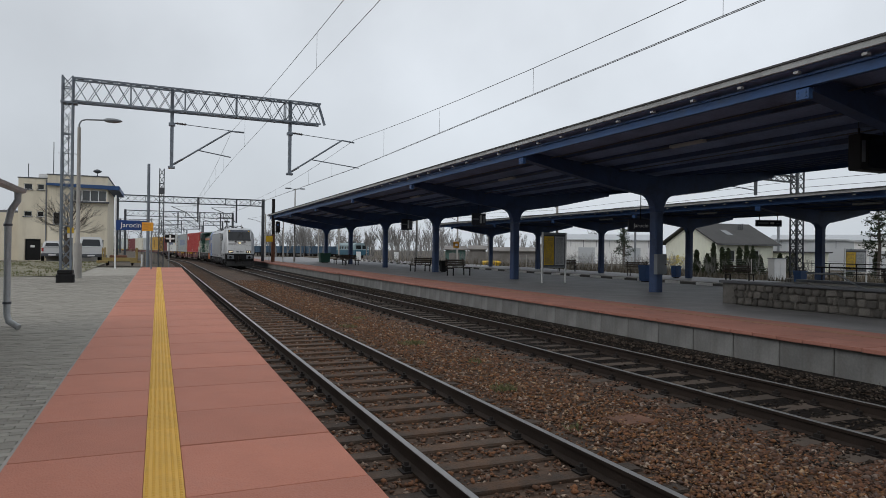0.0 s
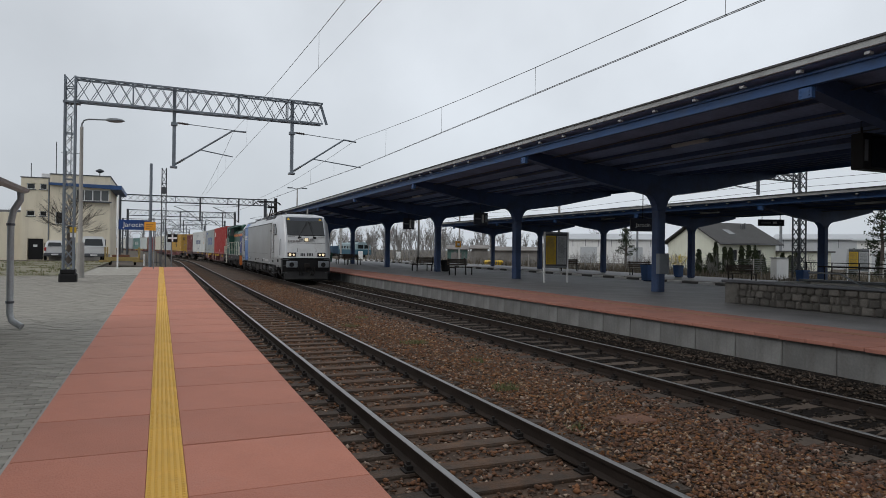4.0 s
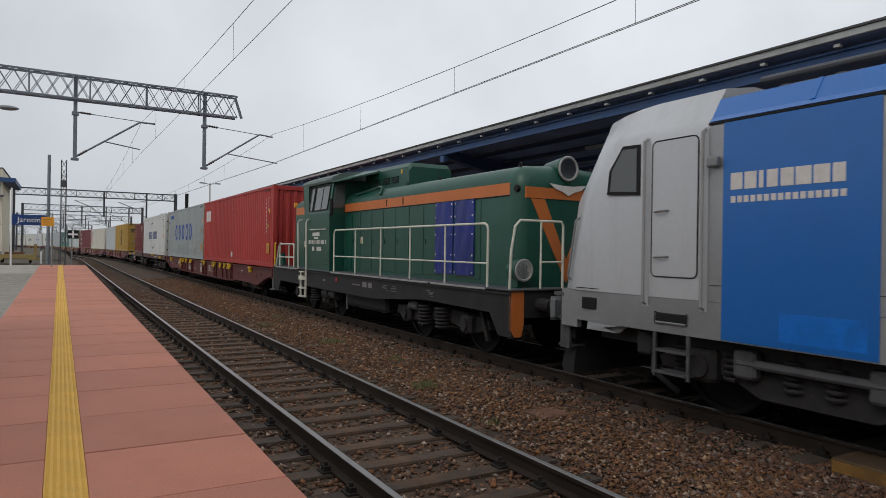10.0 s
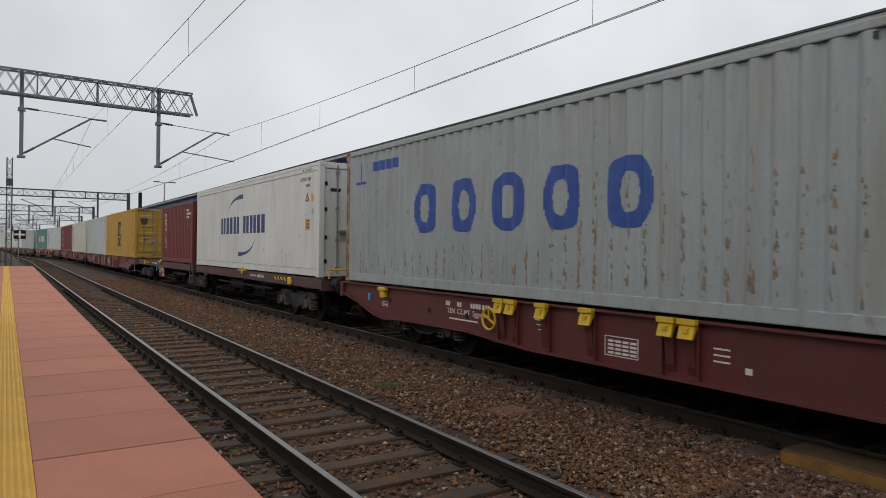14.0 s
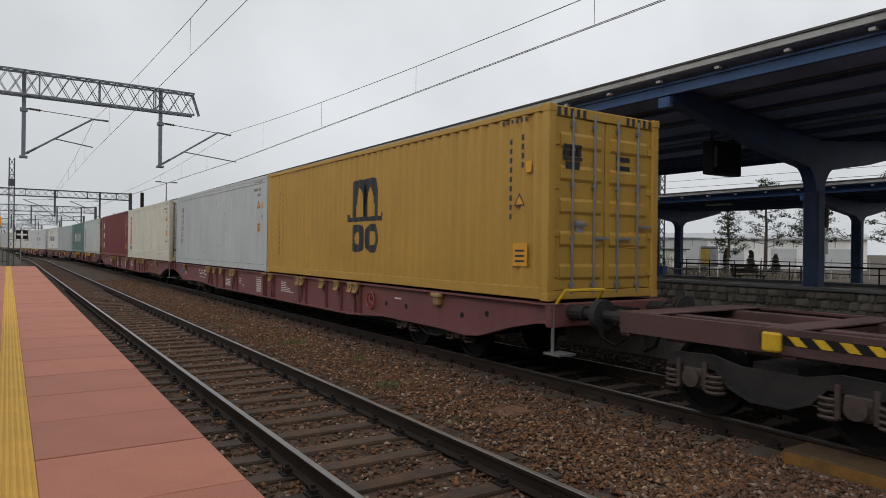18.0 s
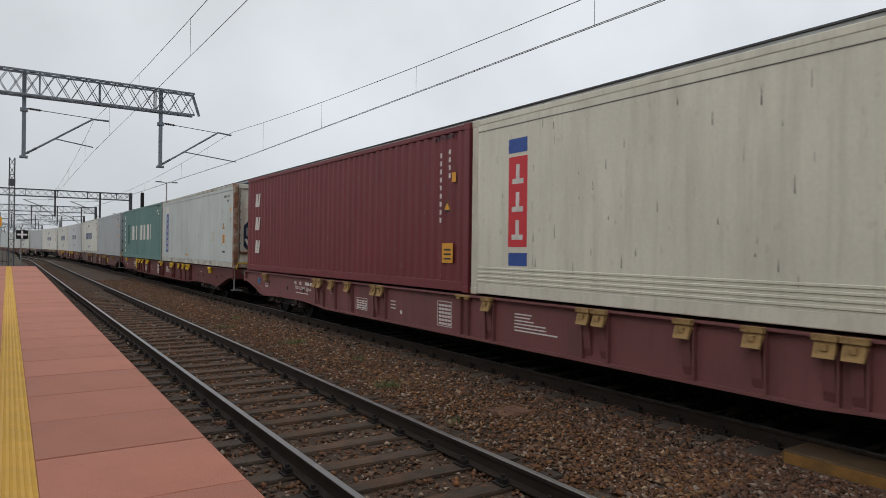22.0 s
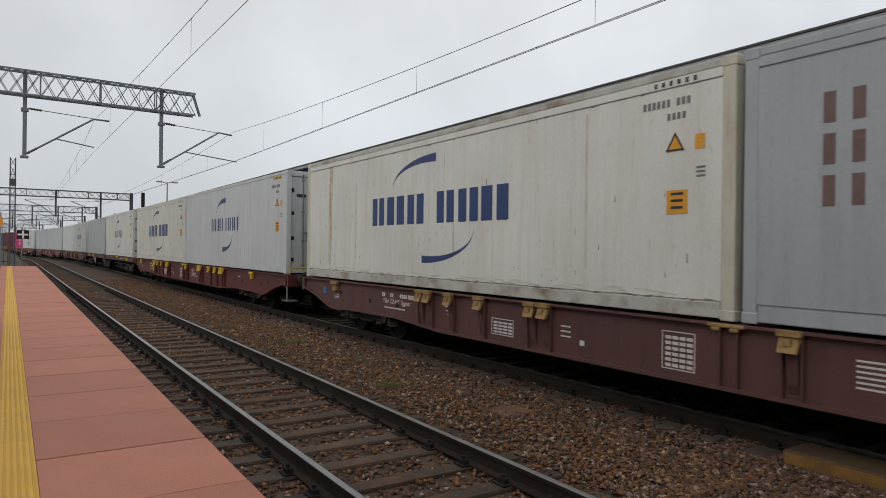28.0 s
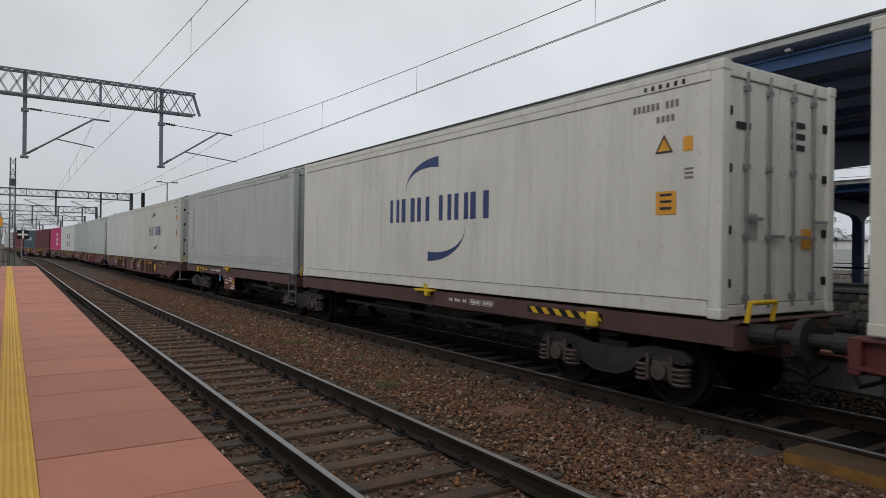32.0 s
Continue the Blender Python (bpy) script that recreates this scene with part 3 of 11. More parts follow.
part("edge_far", Geo().box(10.085, 10.7, 40.05, 116, -0.1, -0.003), RED_SLAB_FAR, platA)
part("red_band", Geo().box(10.71, 12.35, -40, 116, -0.05, -0.004), RED_SLAB_FAR, platA, "red paver band along the edge")
part("tactile_line", Geo().box(11.55, 11.8, -40, 116, -0.04, 0.002), matte("faded_tactile", (0.29, 0.15, 0.09), 0.8, dirt=(0.22, 0.11, 0.08), dirt_amt=0.9, dirt_scale=3), platA, "faded tactile line")
kerb_w = Geo().cbox(-0.1, 0.1, 0.01, 1.03, -0.3, 0.1, 0.015).mesh("kerb_block", matte("kerb_white", (0.72, 0.71, 0.68), 0.8, dirt=(0.35, 0.33, 0.3), dirt_amt=0.6))
kerb_k = Geo().cbox(-0.1, 0.1, 0.01, 1.03, -0.3, 0.1, 0.015).mesh("kerb_block", matte("kerb_dark", (0.1, 0.095, 0.088), 0.8))
for i in range(90):
    piece("kerb_block", kerb_w if i % 2 else kerb_k, platA, (23.2, -5 + i * 1.04, 0))

platB = thing("platform_outer", "outer platform behind the island, worn asphalt", "platform", kind="structure")
part("deck", Geo().box(27.3, 33.2, -30, 100, -0.6, -0.02), ASPHALT, platB)
part("edge", Geo().cbox(27.2, 27.6, -30, 100, -0.62, 0.0, 0.01), CONCRETE_PLAIN, platB)


# ---- canopies ----
def canopy(name, label, xc, ys, near, far, y0, y1, zc, zf, zm, ze, top, lamps):
    """xc: column line; near, far: eaves; zc, zf, zm, ze: the arm's underside at column, flare, middle and eave."""
    cn = thing(name, label, "platform canopy", kind="structure")
    hw = 0.18 if xc < 20 else 0.16
    def under(sgn, xe):
        out = []
        for k in range(7):
            a = k / 6 * math.pi / 2
            out.append((xc + sgn * (hw - 0.02 + 0.5 * (1 - math.cos(a))), zc + (zf - zc) * math.sin(a)))
        xm = xc + sgn * abs(xe - xc) * 0.42
        return out + [(xm, zm), (xe, ze)]
    n, f = under(-1, near + 0.35), under(1, far - 0.35)
    prof = n + [(near + 0.35, ze + 0.28), (xc, zm + 0.42), (far - 0.35, ze + 0.28)] + f[::-1]
    arm = Geo().prism(prof, "y", -0.16, 0.16).mesh("arm", BLUE_DARK)
    col = Geo()
    col.cbox(-hw, hw, -0.2, 0.2, 0.0, zc + 0.25, 0.05)
    col_me = col.mesh("column", BLUE_DARK)
    br = Geo().cbox(-0.06, 0.06, -0.14, 0.14, -0.16, 0.05, 0.01)
    for u in (-0.09, 0.09):
        for w in (-0.1, -0.02):
            br.box(-0.075, -0.055, u - 0.015, u + 0.015, w - 0.015, w + 0.015)
    br_me = br.mesh("bracket", BLUE_STEEL)
    for y in ys:
        piece("column", col_me, cn, (xc, y, 0))
        piece("arm", arm, cn, (0, y, 0))
        piece("bracket", br_me, cn, (near + 0.3, y, ze + 0.02))
    slope = (top - 0.18 - (zm + 0.5)) / (xc - near)
    for xa, xb in ((near + 0.08, xc), (far - 0.08, xc)):
        za, zb = top - 0.16, zm + 0.52
        part("roof_deck", Geo().prism([(xa, za), (xb, zb), (xb, zb + 0.07), (xa, za + 0.07)], "y", y0, y1), ROOF_UNDER, cn, "dark boarded roof underside")
        part("roof_felt", Geo().prism([(xa, za + 0.074), (xb, zb + 0.074), (xb, zb + 0.09), (xa, za + 0.09)], "y", y0, y1), ROOF_FELT, cn)
        for k in range(5):
            u = 0.1 + 0.19 * k
            px, pz = xa + (xb - xa) * u, za + (zb - za) * u
            part("purlin", Geo().box(px - 0.05, px + 0.05, y0 + 0.1, y1 - 0.1, pz - 0.13, pz - 0.004), BLUE_DARK, cn)
    for xe, s in ((near, 1), (far, -1)):
        part("eave_beam", Geo().prism([(xe + s * 0.24, ze + 0.1), (xe + s * 0.36, ze + 0.1), (xe + s * 0.36, ze + 0.14), (xe + s * 0.31, ze + 0.14), (xe + s * 0.31, ze + 0.3),
                                       (xe + s * 0.36, ze + 0.3), (xe + s * 0.36, ze + 0.34), (xe + s * 0.24, ze + 0.34), (xe + s * 0.24, ze + 0.3), (xe + s * 0.29, ze + 0.3), (xe + s * 0.29, ze + 0.14), (xe + s * 0.24, ze + 0.14)][::s], "y", y0 + 0.05, y1 - 0.05), BLUE_STEEL, cn, "blue painted steel edge beam")
        part("fascia", Geo().prism([(xe, top - 0.14), (xe + s * 0.02, top - 0.15), (xe + s * 0.16, top - 0.06), (xe + s * 0.16, top - 0.015), (xe + s * 0.02, top - 0.03), (xe, top - 0.03)][::s], "y", y0, y1), EAVE_METAL, cn, "weathered light metal fascia")
        part("gutter_lip", Geo().prism([(xe - s * 0.03, top - 0.026), (xe + s * 0.2, top - 0.01), (xe + s * 0.2, top + 0.025), (xe - s * 0.03, top + 0.012)][::s], "y", y0, y1), ROOF_FELT, cn)
    clip = Geo().box(-0.05, 0.04, -0.05, 0.05, -0.05, 0.0).mesh("clip", EAVE_METAL)
    y = y0 + 0.8
    while y < min(y1, 48):
        if y > -4:
            piece("clip", clip, cn, (near + 0.1, y, top - 0.2))
        y += 1.34
    lamp = Geo().cbox(-0.09, 0.09, -0.65, 0.65, -0.08, 0.0, 0.02).mesh("lamp", matte("lamp_cover", (0.35, 0.36, 0.36), 0.4, var=0.1))
    for y in lamps:
        px = near + (xc - near) * 0.42
        piece("lamp", lamp, cn, (px, y, top - 0.16 + (zm + 0.52 - top + 0.16) * 0.42 - 0.17))
    for xx in (near + 1.3, near + 2.6, near + 4.2):
        u = (xx - near) / (xc - near)
        z = top - 0.16 + (zm + 0.52 - top + 0.16) * u - 0.19
        part("conduit", Geo().tube([(xx, y0 + 1, z), (xx, y1 - 1, z)], 0.018, 6), GALV_DARK, cn)
    return cn


A_COLS = [-23.2, -12.45, -1.7, 9.05, 19.8, 30.55, 41.3, 52.05, 62.8, 73.0]
canopy("canopy_island", "long dark blue butterfly canopy on T-shaped columns over the island platform", 17.05, A_COLS, 11.0, 23.2, -40, 75.4, 2.85, 3.68, 3.93, 4.62, 5.2,
       [4, 14.5, 25, 36, 46.5, 57, 68])
B_COLS = [-12.6, -3.7, 5.3, 14.2, 23.2, 32.1, 41.0, 50.0, 58.9]
canopy("canopy_outer", "dark blue butterfly canopy over the outer platform", 30.2, B_COLS, 25.7, 34.0, -20, 62.0, 2.7, 3.15, 3.3, 3.72, 4.22, [10, 19, 28, 37])

# ---- stairwell parapet on the island ----
par = thing("parapet_wall", "low stone parapet wall with dark cap round the underpass stairs", "parapet wall", (0, 0, DECK), kind="structure")
part("mortar_core", Geo().box(15.27, 15.55, 1.0, 14.85, 0, 0.6), matte("parapet_mortar", (0.11, 0.105, 0.097), 0.95, var=0.3, scale=6), par)
part("end_core", Geo().box(15.56, 18.4, 14.55, 14.85, 0, 0.6), CONCRETE_PLAIN, par)
part("back_core", Geo().box(18.42, 18.7, 1.0, 14.85, 0, 0.6), CONCRETE_PLAIN, par)
part("cap", Geo().cbox(15.18, 15.64, 0.9, 14.93, 0.6, 0.67, 0.015), GALV_DARK, par, "dark flat cap")
part("cap", Geo().cbox(18.36, 18.8, 0.9, 14.93, 0.6, 0.67, 0.015), GALV_DARK, par)
STONE_W = matte("wall_stone", (0.085, 0.08, 0.073), 0.9, var=0.4, scale=5, fine=30, bump=0.7, per=0.45)
for row_z, h in ((0.01, 0.2), (0.21, 0.2), (0.41, 0.18)):
    y = 1.05 + rnd.uniform(0, 0.2)
    while y < 14.4:
        w = rnd.uniform(0.13, 0.34)
        g = Geo().cbox(-0.05, 0.0, 0.012, w - 0.012, 0.01, h - 0.012, 0.03)
        r = random.Random(int(y * 100))
        g.v = [(a + r.uniform(-0.014, 0.008), b + r.uniform(-0.014, 0.014), c + r.uniform(-0.014, 0.01)) for a, b, c in g.v]
        part("stone", g, STONE_W, par).location = (15.27, y, row_z)
        y += w


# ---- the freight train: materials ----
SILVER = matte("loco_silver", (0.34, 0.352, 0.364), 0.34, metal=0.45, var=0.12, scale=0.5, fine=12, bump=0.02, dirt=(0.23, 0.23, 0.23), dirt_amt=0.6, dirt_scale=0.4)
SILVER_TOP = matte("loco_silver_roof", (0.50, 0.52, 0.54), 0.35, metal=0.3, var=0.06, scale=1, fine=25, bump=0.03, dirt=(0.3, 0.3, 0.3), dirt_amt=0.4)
LOCO_CAB = matte("loco_cab_silver", (0.50, 0.52, 0.545), 0.36, metal=0.25, var=0.06, scale=0.7, fine=14, bump=0.02, dirt=(0.36, 0.37, 0.38), dirt_amt=0.5, dirt_scale=0.6, streak=True)
LOCO_WHITE = matte("loco_front", (0.62, 0.635, 0.64), 0.35, metal=0.15, var=0.06, scale=1.5, dirt=(0.36, 0.36, 0.34), dirt_amt=0.4, dirt_scale=3)
LOCO_BLUE = matte("loco_blue", (0.002, 0.125, 0.46), 0.3, var=0.08, scale=1.2, dirt=(0.012, 0.09, 0.28), dirt_amt=0.4, coat=0.4, bump=0)
LOCO_GREY = matte("loco_gear_grey", (0.075, 0.078, 0.085), 0.6, var=0.3, scale=5, dirt=(0.03, 0.03, 0.032), dirt_amt=0.6, dirt_scale=4)
PATCH = matte("cleaned_patch", (0.62, 0.63, 0.64), 0.4, metal=0.2, var=0.1, scale=5)
GREEN = matte("diesel_green", (0.004, 0.066, 0.044), 0.42, var=0.16, scale=1.0, bump=0.03, dirt=(0.008, 0.042, 0.031), dirt_amt=0.6, streak=True, coat=0.15)
CAB_ROOF = matte("diesel_roof", (0.10, 0.14, 0.13), 0.6, var=0.2, scale=1.5, dirt=(0.04, 0.06, 0.055), dirt_amt=0.6)
D_ORANGE = matte("diesel_orange", (0.52, 0.15, 0.035), 0.45, var=0.1, scale=2)
TARP = matte("blue_tarpaulin", (0.008, 0.022, 0.20), 0.38, var=0.14, scale=2, fine=8, bump=0.08, dirt=(0.006, 0.012, 0.09), dirt_amt=0.6, dirt_scale=2.5)
UNDER = matte("underframe_black", (0.021, 0.021, 0.022), 0.65, spec=0.35, var=0.35, scale=3, dirt=(0.03, 0.028, 0.027), dirt_amt=0.6, dirt_scale=2)
BOGIE = matte("bogie_grime", (0.026, 0.025, 0.026), 0.75, spec=0.3, var=0.4, scale=4, dirt=(0.04, 0.033, 0.03), dirt_amt=0.6, dirt_scale=4)
WHEEL = matte("wheel_steel", (0.014, 0.013, 0.013), 0.7, spec=0.15, metal=0.1, var=0.3, scale=5)
OXIDE = matte("wagon_oxide", (0.105, 0.023, 0.022), 0.55, var=0.16, scale=1.2, dirt=(0.06, 0.03, 0.027), dirt_amt=0.55, dirt_scale=1.2, streak=True, bump=0.05)
PINKISH = matte("wagon_faded_red", (0.165, 0.06, 0.06), 0.65, var=0.15, scale=1.0, dirt=(0.10, 0.045, 0.042), dirt_amt=0.6, dirt_scale=1.1, streak=True, bump=0.05)
DECK_BROWN = matte("deck_brown", (0.085, 0.043, 0.04), 0.65, var=0.25, scale=1.5, dirt=(0.03, 0.02, 0.018), dirt_amt=0.6)
PLUM = matte("wagon_brown", (0.105, 0.045, 0.042), 0.65, var=0.18, scale=1.2, dirt=(0.05, 0.03, 0.027), dirt_amt=0.6, streak=True, bump=0.05)
RAILING = matte("railing_paint", (0.60, 0.60, 0.52), 0.5, var=0.15, scale=5)
LAMP_ON = glow("headlight_on", (1.0, 0.8, 0.5), 0.7)
LAMP_TOP = glow("top_light_on", (1.0, 0.84, 0.55), 0.5)
CHROME = matte("reflector", (0.7, 0.7, 0.7), 0.12, metal=1.0, var=0.05)
MARK_W = matte("marking_white", (0.62, 0.6, 0.58), 0.6, var=0.12, scale=8)
MARK_B = matte("marking_navy", (0.018, 0.045, 0.15), 0.5, var=0.12, scale=4)
MARK_BLUE = matte("marking_blue", (0.025, 0.075, 0.30), 0.5, var=0.18, scale=5)
MARK_K = matte("marking_black", (0.02, 0.022, 0.028), 0.5, var=0.15, scale=5)
MARK_G = matte("marking_grey", (0.17, 0.16, 0.17), 0.6, var=0.15, scale=6)
MARK_R = matte("marking_red", (0.55, 0.03, 0.04), 0.5, var=0.12, scale=4)
MARK_C = matte("marking_cream", (0.66, 0.55, 0.27), 0.6, var=0.15, scale=6)
STICKER = matte("orange_sticker", (0.66, 0.31, 0.025), 0.5, var=0.1, scale=8)
STEEL_BAR = matte("lock_bar", (0.24, 0.245, 0.25), 0.45, metal=0.5, var=0.15, scale=6)
RUSTY = matte("rusty_edge", (0.19, 0.088, 0.048), 0.9, var=0.45, scale=5, bump=0.3, dirt=(0.5, 0.46, 0.38), dirt_amt=1.0, dirt_scale=3.0)
WORN_RAIL = matte("worn_white_rail", (0.46, 0.47, 0.43), 0.7, var=0.15, scale=3, dirt=(0.17, 0.085, 0.045), dirt_amt=0.9, dirt_scale=1.6)
REEF_FRONT = matte("stained_cream_front", (0.62, 0.61, 0.54), 0.65, var=0.14, scale=2, dirt=(0.3, 0.19, 0.11), dirt_amt=0.75, dirt_scale=1.1, streak=True)
COOL_BLUE = matte("cooler_blue_paint", (0.008, 0.02, 0.06), 0.45, var=0.3, scale=5, dirt=(0.02, 0.02, 0.025), dirt_amt=0.6, dirt_scale=3)
REEF_DARK = matte("cooler_dark", (0.012, 0.026, 0.055), 0.5, var=0.3, scale=5)
MARK_BR = matte("marking_brown", (0.15, 0.095, 0.085), 0.6, var=0.15, scale=6)
REPAINT = matte("repaint_patch", (0.03, 0.1, 0.085), 0.5)
CREAM_EDGE = matte("cream_edge", (0.53, 0.51, 0.43), 0.6, var=0.15, dirt=(0.3, 0.2, 0.12), dirt_amt=0.6, dirt_scale=2, streak=True)
PLATE = matte("grey_plate", (0.3, 0.3, 0.3), 0.5, var=0.1)

CACHE, CONSIST = {}, []


def shared(key, make):
    if key not in CACHE:
        CACHE[key] = make()
    return CACHE[key]


def rib_x(y, pitch=0.278):
    """How far the corrugated side lies inside its outer face, at y."""
    u = (y / pitch) % 1.0
    if u < 0.26:
        return 0.0
    if u < 0.5:
        return 0.045 * (u - 0.26) / 0.24
    if u < 0.76:
        return 0.045
    return 0.045 * (1 - (u - 0.76) / 0.24)


def rib_breaks(a, b, pitch=0.278):
    out, k = [a], math.floor(a / pitch)
    while k * pitch < b:
        for u in (0.0, 0.26, 0.5, 0.76):
            y = (k + u) * pitch
            if a + 1e-4 < y < b - 1e-4:
                out.append(y)
        k += 1
    return out + [b]


FACE = -1.206


def side_strip(geo, y0, y1, z0, z1, kind, lift=0.004, lean=0.0):
    """A painted mark on the side that faces the camera; it follows the ribs of a dry box."""
    ys = rib_breaks(y0, y1) if kind == "dry" else [y0, y1]
    xs = [FACE + (rib_x(y) if kind == "dry" else 0.0) - lift for y in ys]
    for i in range(len(ys) - 1):
        k = len(geo.v)
        for y, x in ((ys[i], xs[i]), (ys[i + 1], xs[i + 1])):
            geo.v += [(x, y, z0), (x, y + lean, z1), (x + 0.003, y, z0), (x + 0.003, y + lean, z1)]
        geo.f += [(k, k + 4, k + 5, k + 1), (k + 2, k + 3, k + 7, k + 6), (k + 1, k + 5, k + 7, k + 3), (k, k + 2, k + 6, k + 4)]
        if i == 0:
            geo.f.append((k, k + 1, k + 3, k + 2))
        if i == len(ys) - 2:
            geo.f.append((k + 4, k + 6, k + 7, k + 5))


def blocks(geo, y0, z0, n, w, h, gap, kind, thick=0.32, cross=True):
    """A row of n upright double bars in place of lettering; y grows towards the train's tail."""
    for i in range(n):
        a = y0 + i * (w + gap)
        side_strip(geo, a, a + w * thick, z0, z0 + h, kind)
        side_strip(geo, a + w * (1 - thick), a + w, z0, z0 + h, kind)
        if cross:
            zz = z0 + h * (0.8 if i % 2 else 0.0)
            side_strip(geo, a + w * thick, a + w * (1 - thick), zz, zz + h * 0.2, kind)


def swoosh(geo, y0, z0, y1, z1, thick):
    """A curved streak on the side from its thin end (y0, z0), steep at first, to its broad end (y1, z1)."""
    k, n = len(geo.v), 14
    for i in range(n + 1):
        u = i / n
        a = u * math.pi / 2
        y, z = y0 + (y1 - y0) * (1 - math.cos(a)), z0 + (z1 - z0) * math.sin(a)
        t = thick * (0.08 + 0.92 * u ** 1.3) * (1 if z1 < z0 else -1)
        geo.v += [(FACE - 0.004, y, z), (FACE - 0.004, y, z + t), (FACE - 0.001, y, z), (FACE - 0.001, y, z + t)]
    for i in range(n):
        a = k + 4 * i
        geo.f += [(a, a + 1, a + 5, a + 4), (a + 2, a + 6, a + 7, a + 3), (a, a + 4, a + 6, a + 2), (a + 1, a + 3, a + 7, a + 5)]
    geo.f += [(k, k + 2, k + 3, k + 1), (k + 4 * n, k + 4 * n + 1, k + 4 * n + 3, k + 4 * n + 2)]


def steel_box(name, label, body, kind="dry", length=12.192, height=2.896, front="plain", edge=None, rail=None, group="shipping containers", rubs=True, hazard=True):
    """A shipping container, from y = 0 (towards the engine) to its length, on z = 0."""
    c = thing(name, label, "shipping container", group=group)
    edge, rail = edge or body, rail or body
    key = (kind, length, height)
    post = shared(("post", edge.name, height), lambda: Geo().cbox(-0.075, 0.075, -0.08, 0.08, 0.11, height - 0.11, 0.012).mesh("corner_post", edge))
    cast = shared(("cast", edge.name), lambda: Geo().cbox(-0.08, 0.081, -0.09, 0.09, -0.06, 0.06, 0.012).mesh("corner_casting", edge))
    for x in (-1.139, 1.139):
        for y in (0.09, length - 0.09):
            piece("corner_post", post, c, (x, y, 0))
            piece("corner_casting", cast, c, (x, y, 0.06))
            piece("corner_casting", cast, c, (x, y, height - 0.06))
    def top_rail():
        return Geo().cbox(-0.04, 0.04, 0.18, length - 0.18, height - 0.10, height - 0.01, 0.01).mesh("top_rail", rail)
    def low_rail():
        g = Geo().cbox(-0.035, 0.035, 0.18, length - 0.18, 0.02, 0.19, 0.01)
        return g.mesh("bottom_rail", rail)
    tr, lr = shared(("tr", rail.name, key), top_rail), shared(("lr", rail.name, key), low_rail)
    for x in (-1.172, 1.172):
        piece("top_rail", tr, c, (x, 0, 0))
        piece("bottom_rail", lr, c, (x, 0, 0))
    def side():
        g = Geo()
        z0, z1 = 0.185, height - 0.105
        if kind == "dry":
            ys = rib_breaks(0.17, length - 0.17)
            line = [(FACE + rib_x(y), y) for y in ys] + [(FACE + 0.05, length - 0.17), (FACE + 0.05, 0.17)]
            n = len(line)
            g.add([(x, y, z) for z in (z0, z1) for x, y in line], [(i, (i + 1) % n, (i + 1) % n + n, i + n) for i in range(n)])
        else:
            g.box(FACE, FACE + 0.05, 0.17, length - 0.17, z0, z1)
        return g.mesh("side_panel", body)
    sm = shared(("side", body.name, key), side)
    piece("side_panel", sm, c)
    piece("side_panel", sm, c, (0, length, 0), math.pi)
    if kind == "ribbed":
        rb = shared(("side_rib", body.name), lambda: Geo().prism([(FACE, -0.05), (FACE - 0.003, -0.03), (FACE - 0.003, 0.03), (FACE, 0.05)], "z", 0.4, height - 0.17).mesh("side_rib", body))
        for k in range(27):
            piece("side_rib", rb, c, (0, 0.5 + 0.42 * k, 0))
    if kind == "reefer":
        z0, z1 = 0.185, height - 0.105
        piece("top_strip", shared(("ts", body.name, key), lambda: Geo().box(FACE - 0.006, FACE, 0.17, length - 0.17, z1 - 0.1, z1).mesh("top_strip", body)), c)
        rub = shared(("rub", body.name, key), lambda: Geo().prism([(FACE, 0.0), (FACE - 0.012, 0.006), (FACE - 0.012, 0.03), (FACE, 0.036)], "y", 0.2, length - 0.2).mesh("rub_strip", body))
        for z in (0.03, 0.1, 0.17, 0.24) if rubs else ():
            piece("rub_strip", rub, c, (0, 0, z0 + z))
        line = shared(("line", key), lambda: Geo().box(FACE - 0.0075, FACE - 0.001, 0.17, length - 0.17, 0, 0.007).mesh("joint_line", MARK_G))
        piece("joint_line", line, c, (0, 0, z1 - 0.113))
        if not rubs:
            piece("joint_line", line, c, (0, 0, z0 + 0.02))
        seam = shared(("seam", body.name, key), lambda: Geo().box(FACE - 0.002, FACE, 0, 0.006, z0 + 0.3, z1 - 0.105).mesh("panel_seam", body))
        for k in range(10):
            piece("panel_seam", seam, c, (0, 0.9 + 1.13 * k, 0))
    part("roof", Geo().box(-1.13, 1.13, 0.1, length - 0.1, height - 0.06, height - 0.02), body, c)
    part("floor", Geo().box(-1.13, 1.13, 0.1, length - 0.1, 0.12, 0.18), UNDER, c)
    part("rear_panel", Geo().box(-1.06, 1.06, length - 0.07, length - 0.03, 0.12, height - 0.12), body, c)
    sill = Geo().cbox(-1.06, 1.06, 0.03, 0.13, 0.02, 0.15, 0.01)
    part("front_sill", sill, edge, c)
    part("front_header", Geo().cbox(-1.06, 1.06, 0.03, 0.13, height - 0.16, height - 0.01, 0.01), REEF_FRONT if front == "reefer" else edge, c)
    if front == "plain":
        line = [(1.06, 0.13), (-1.06, 0.13)]
        for k in range(8):
            x = -1.06 + 0.265 * k
            line += [(x, 0.1), (x + 0.07, 0.1), (x + 0.11, 0.06), (x + 0.19, 0.06), (x + 0.23, 0.1)]
        part("front_panel", Geo().prism(line + [(1.06, 0.1)], "z", 0.15, height - 0.16), body, c)
        t = part("warning_mark", Geo().prism([(-0.1, 2.2), (0.1, 2.2), (0.0, 2.42)], "y", 0.05, 0.06), STICKER, c)
    elif front == "doors":
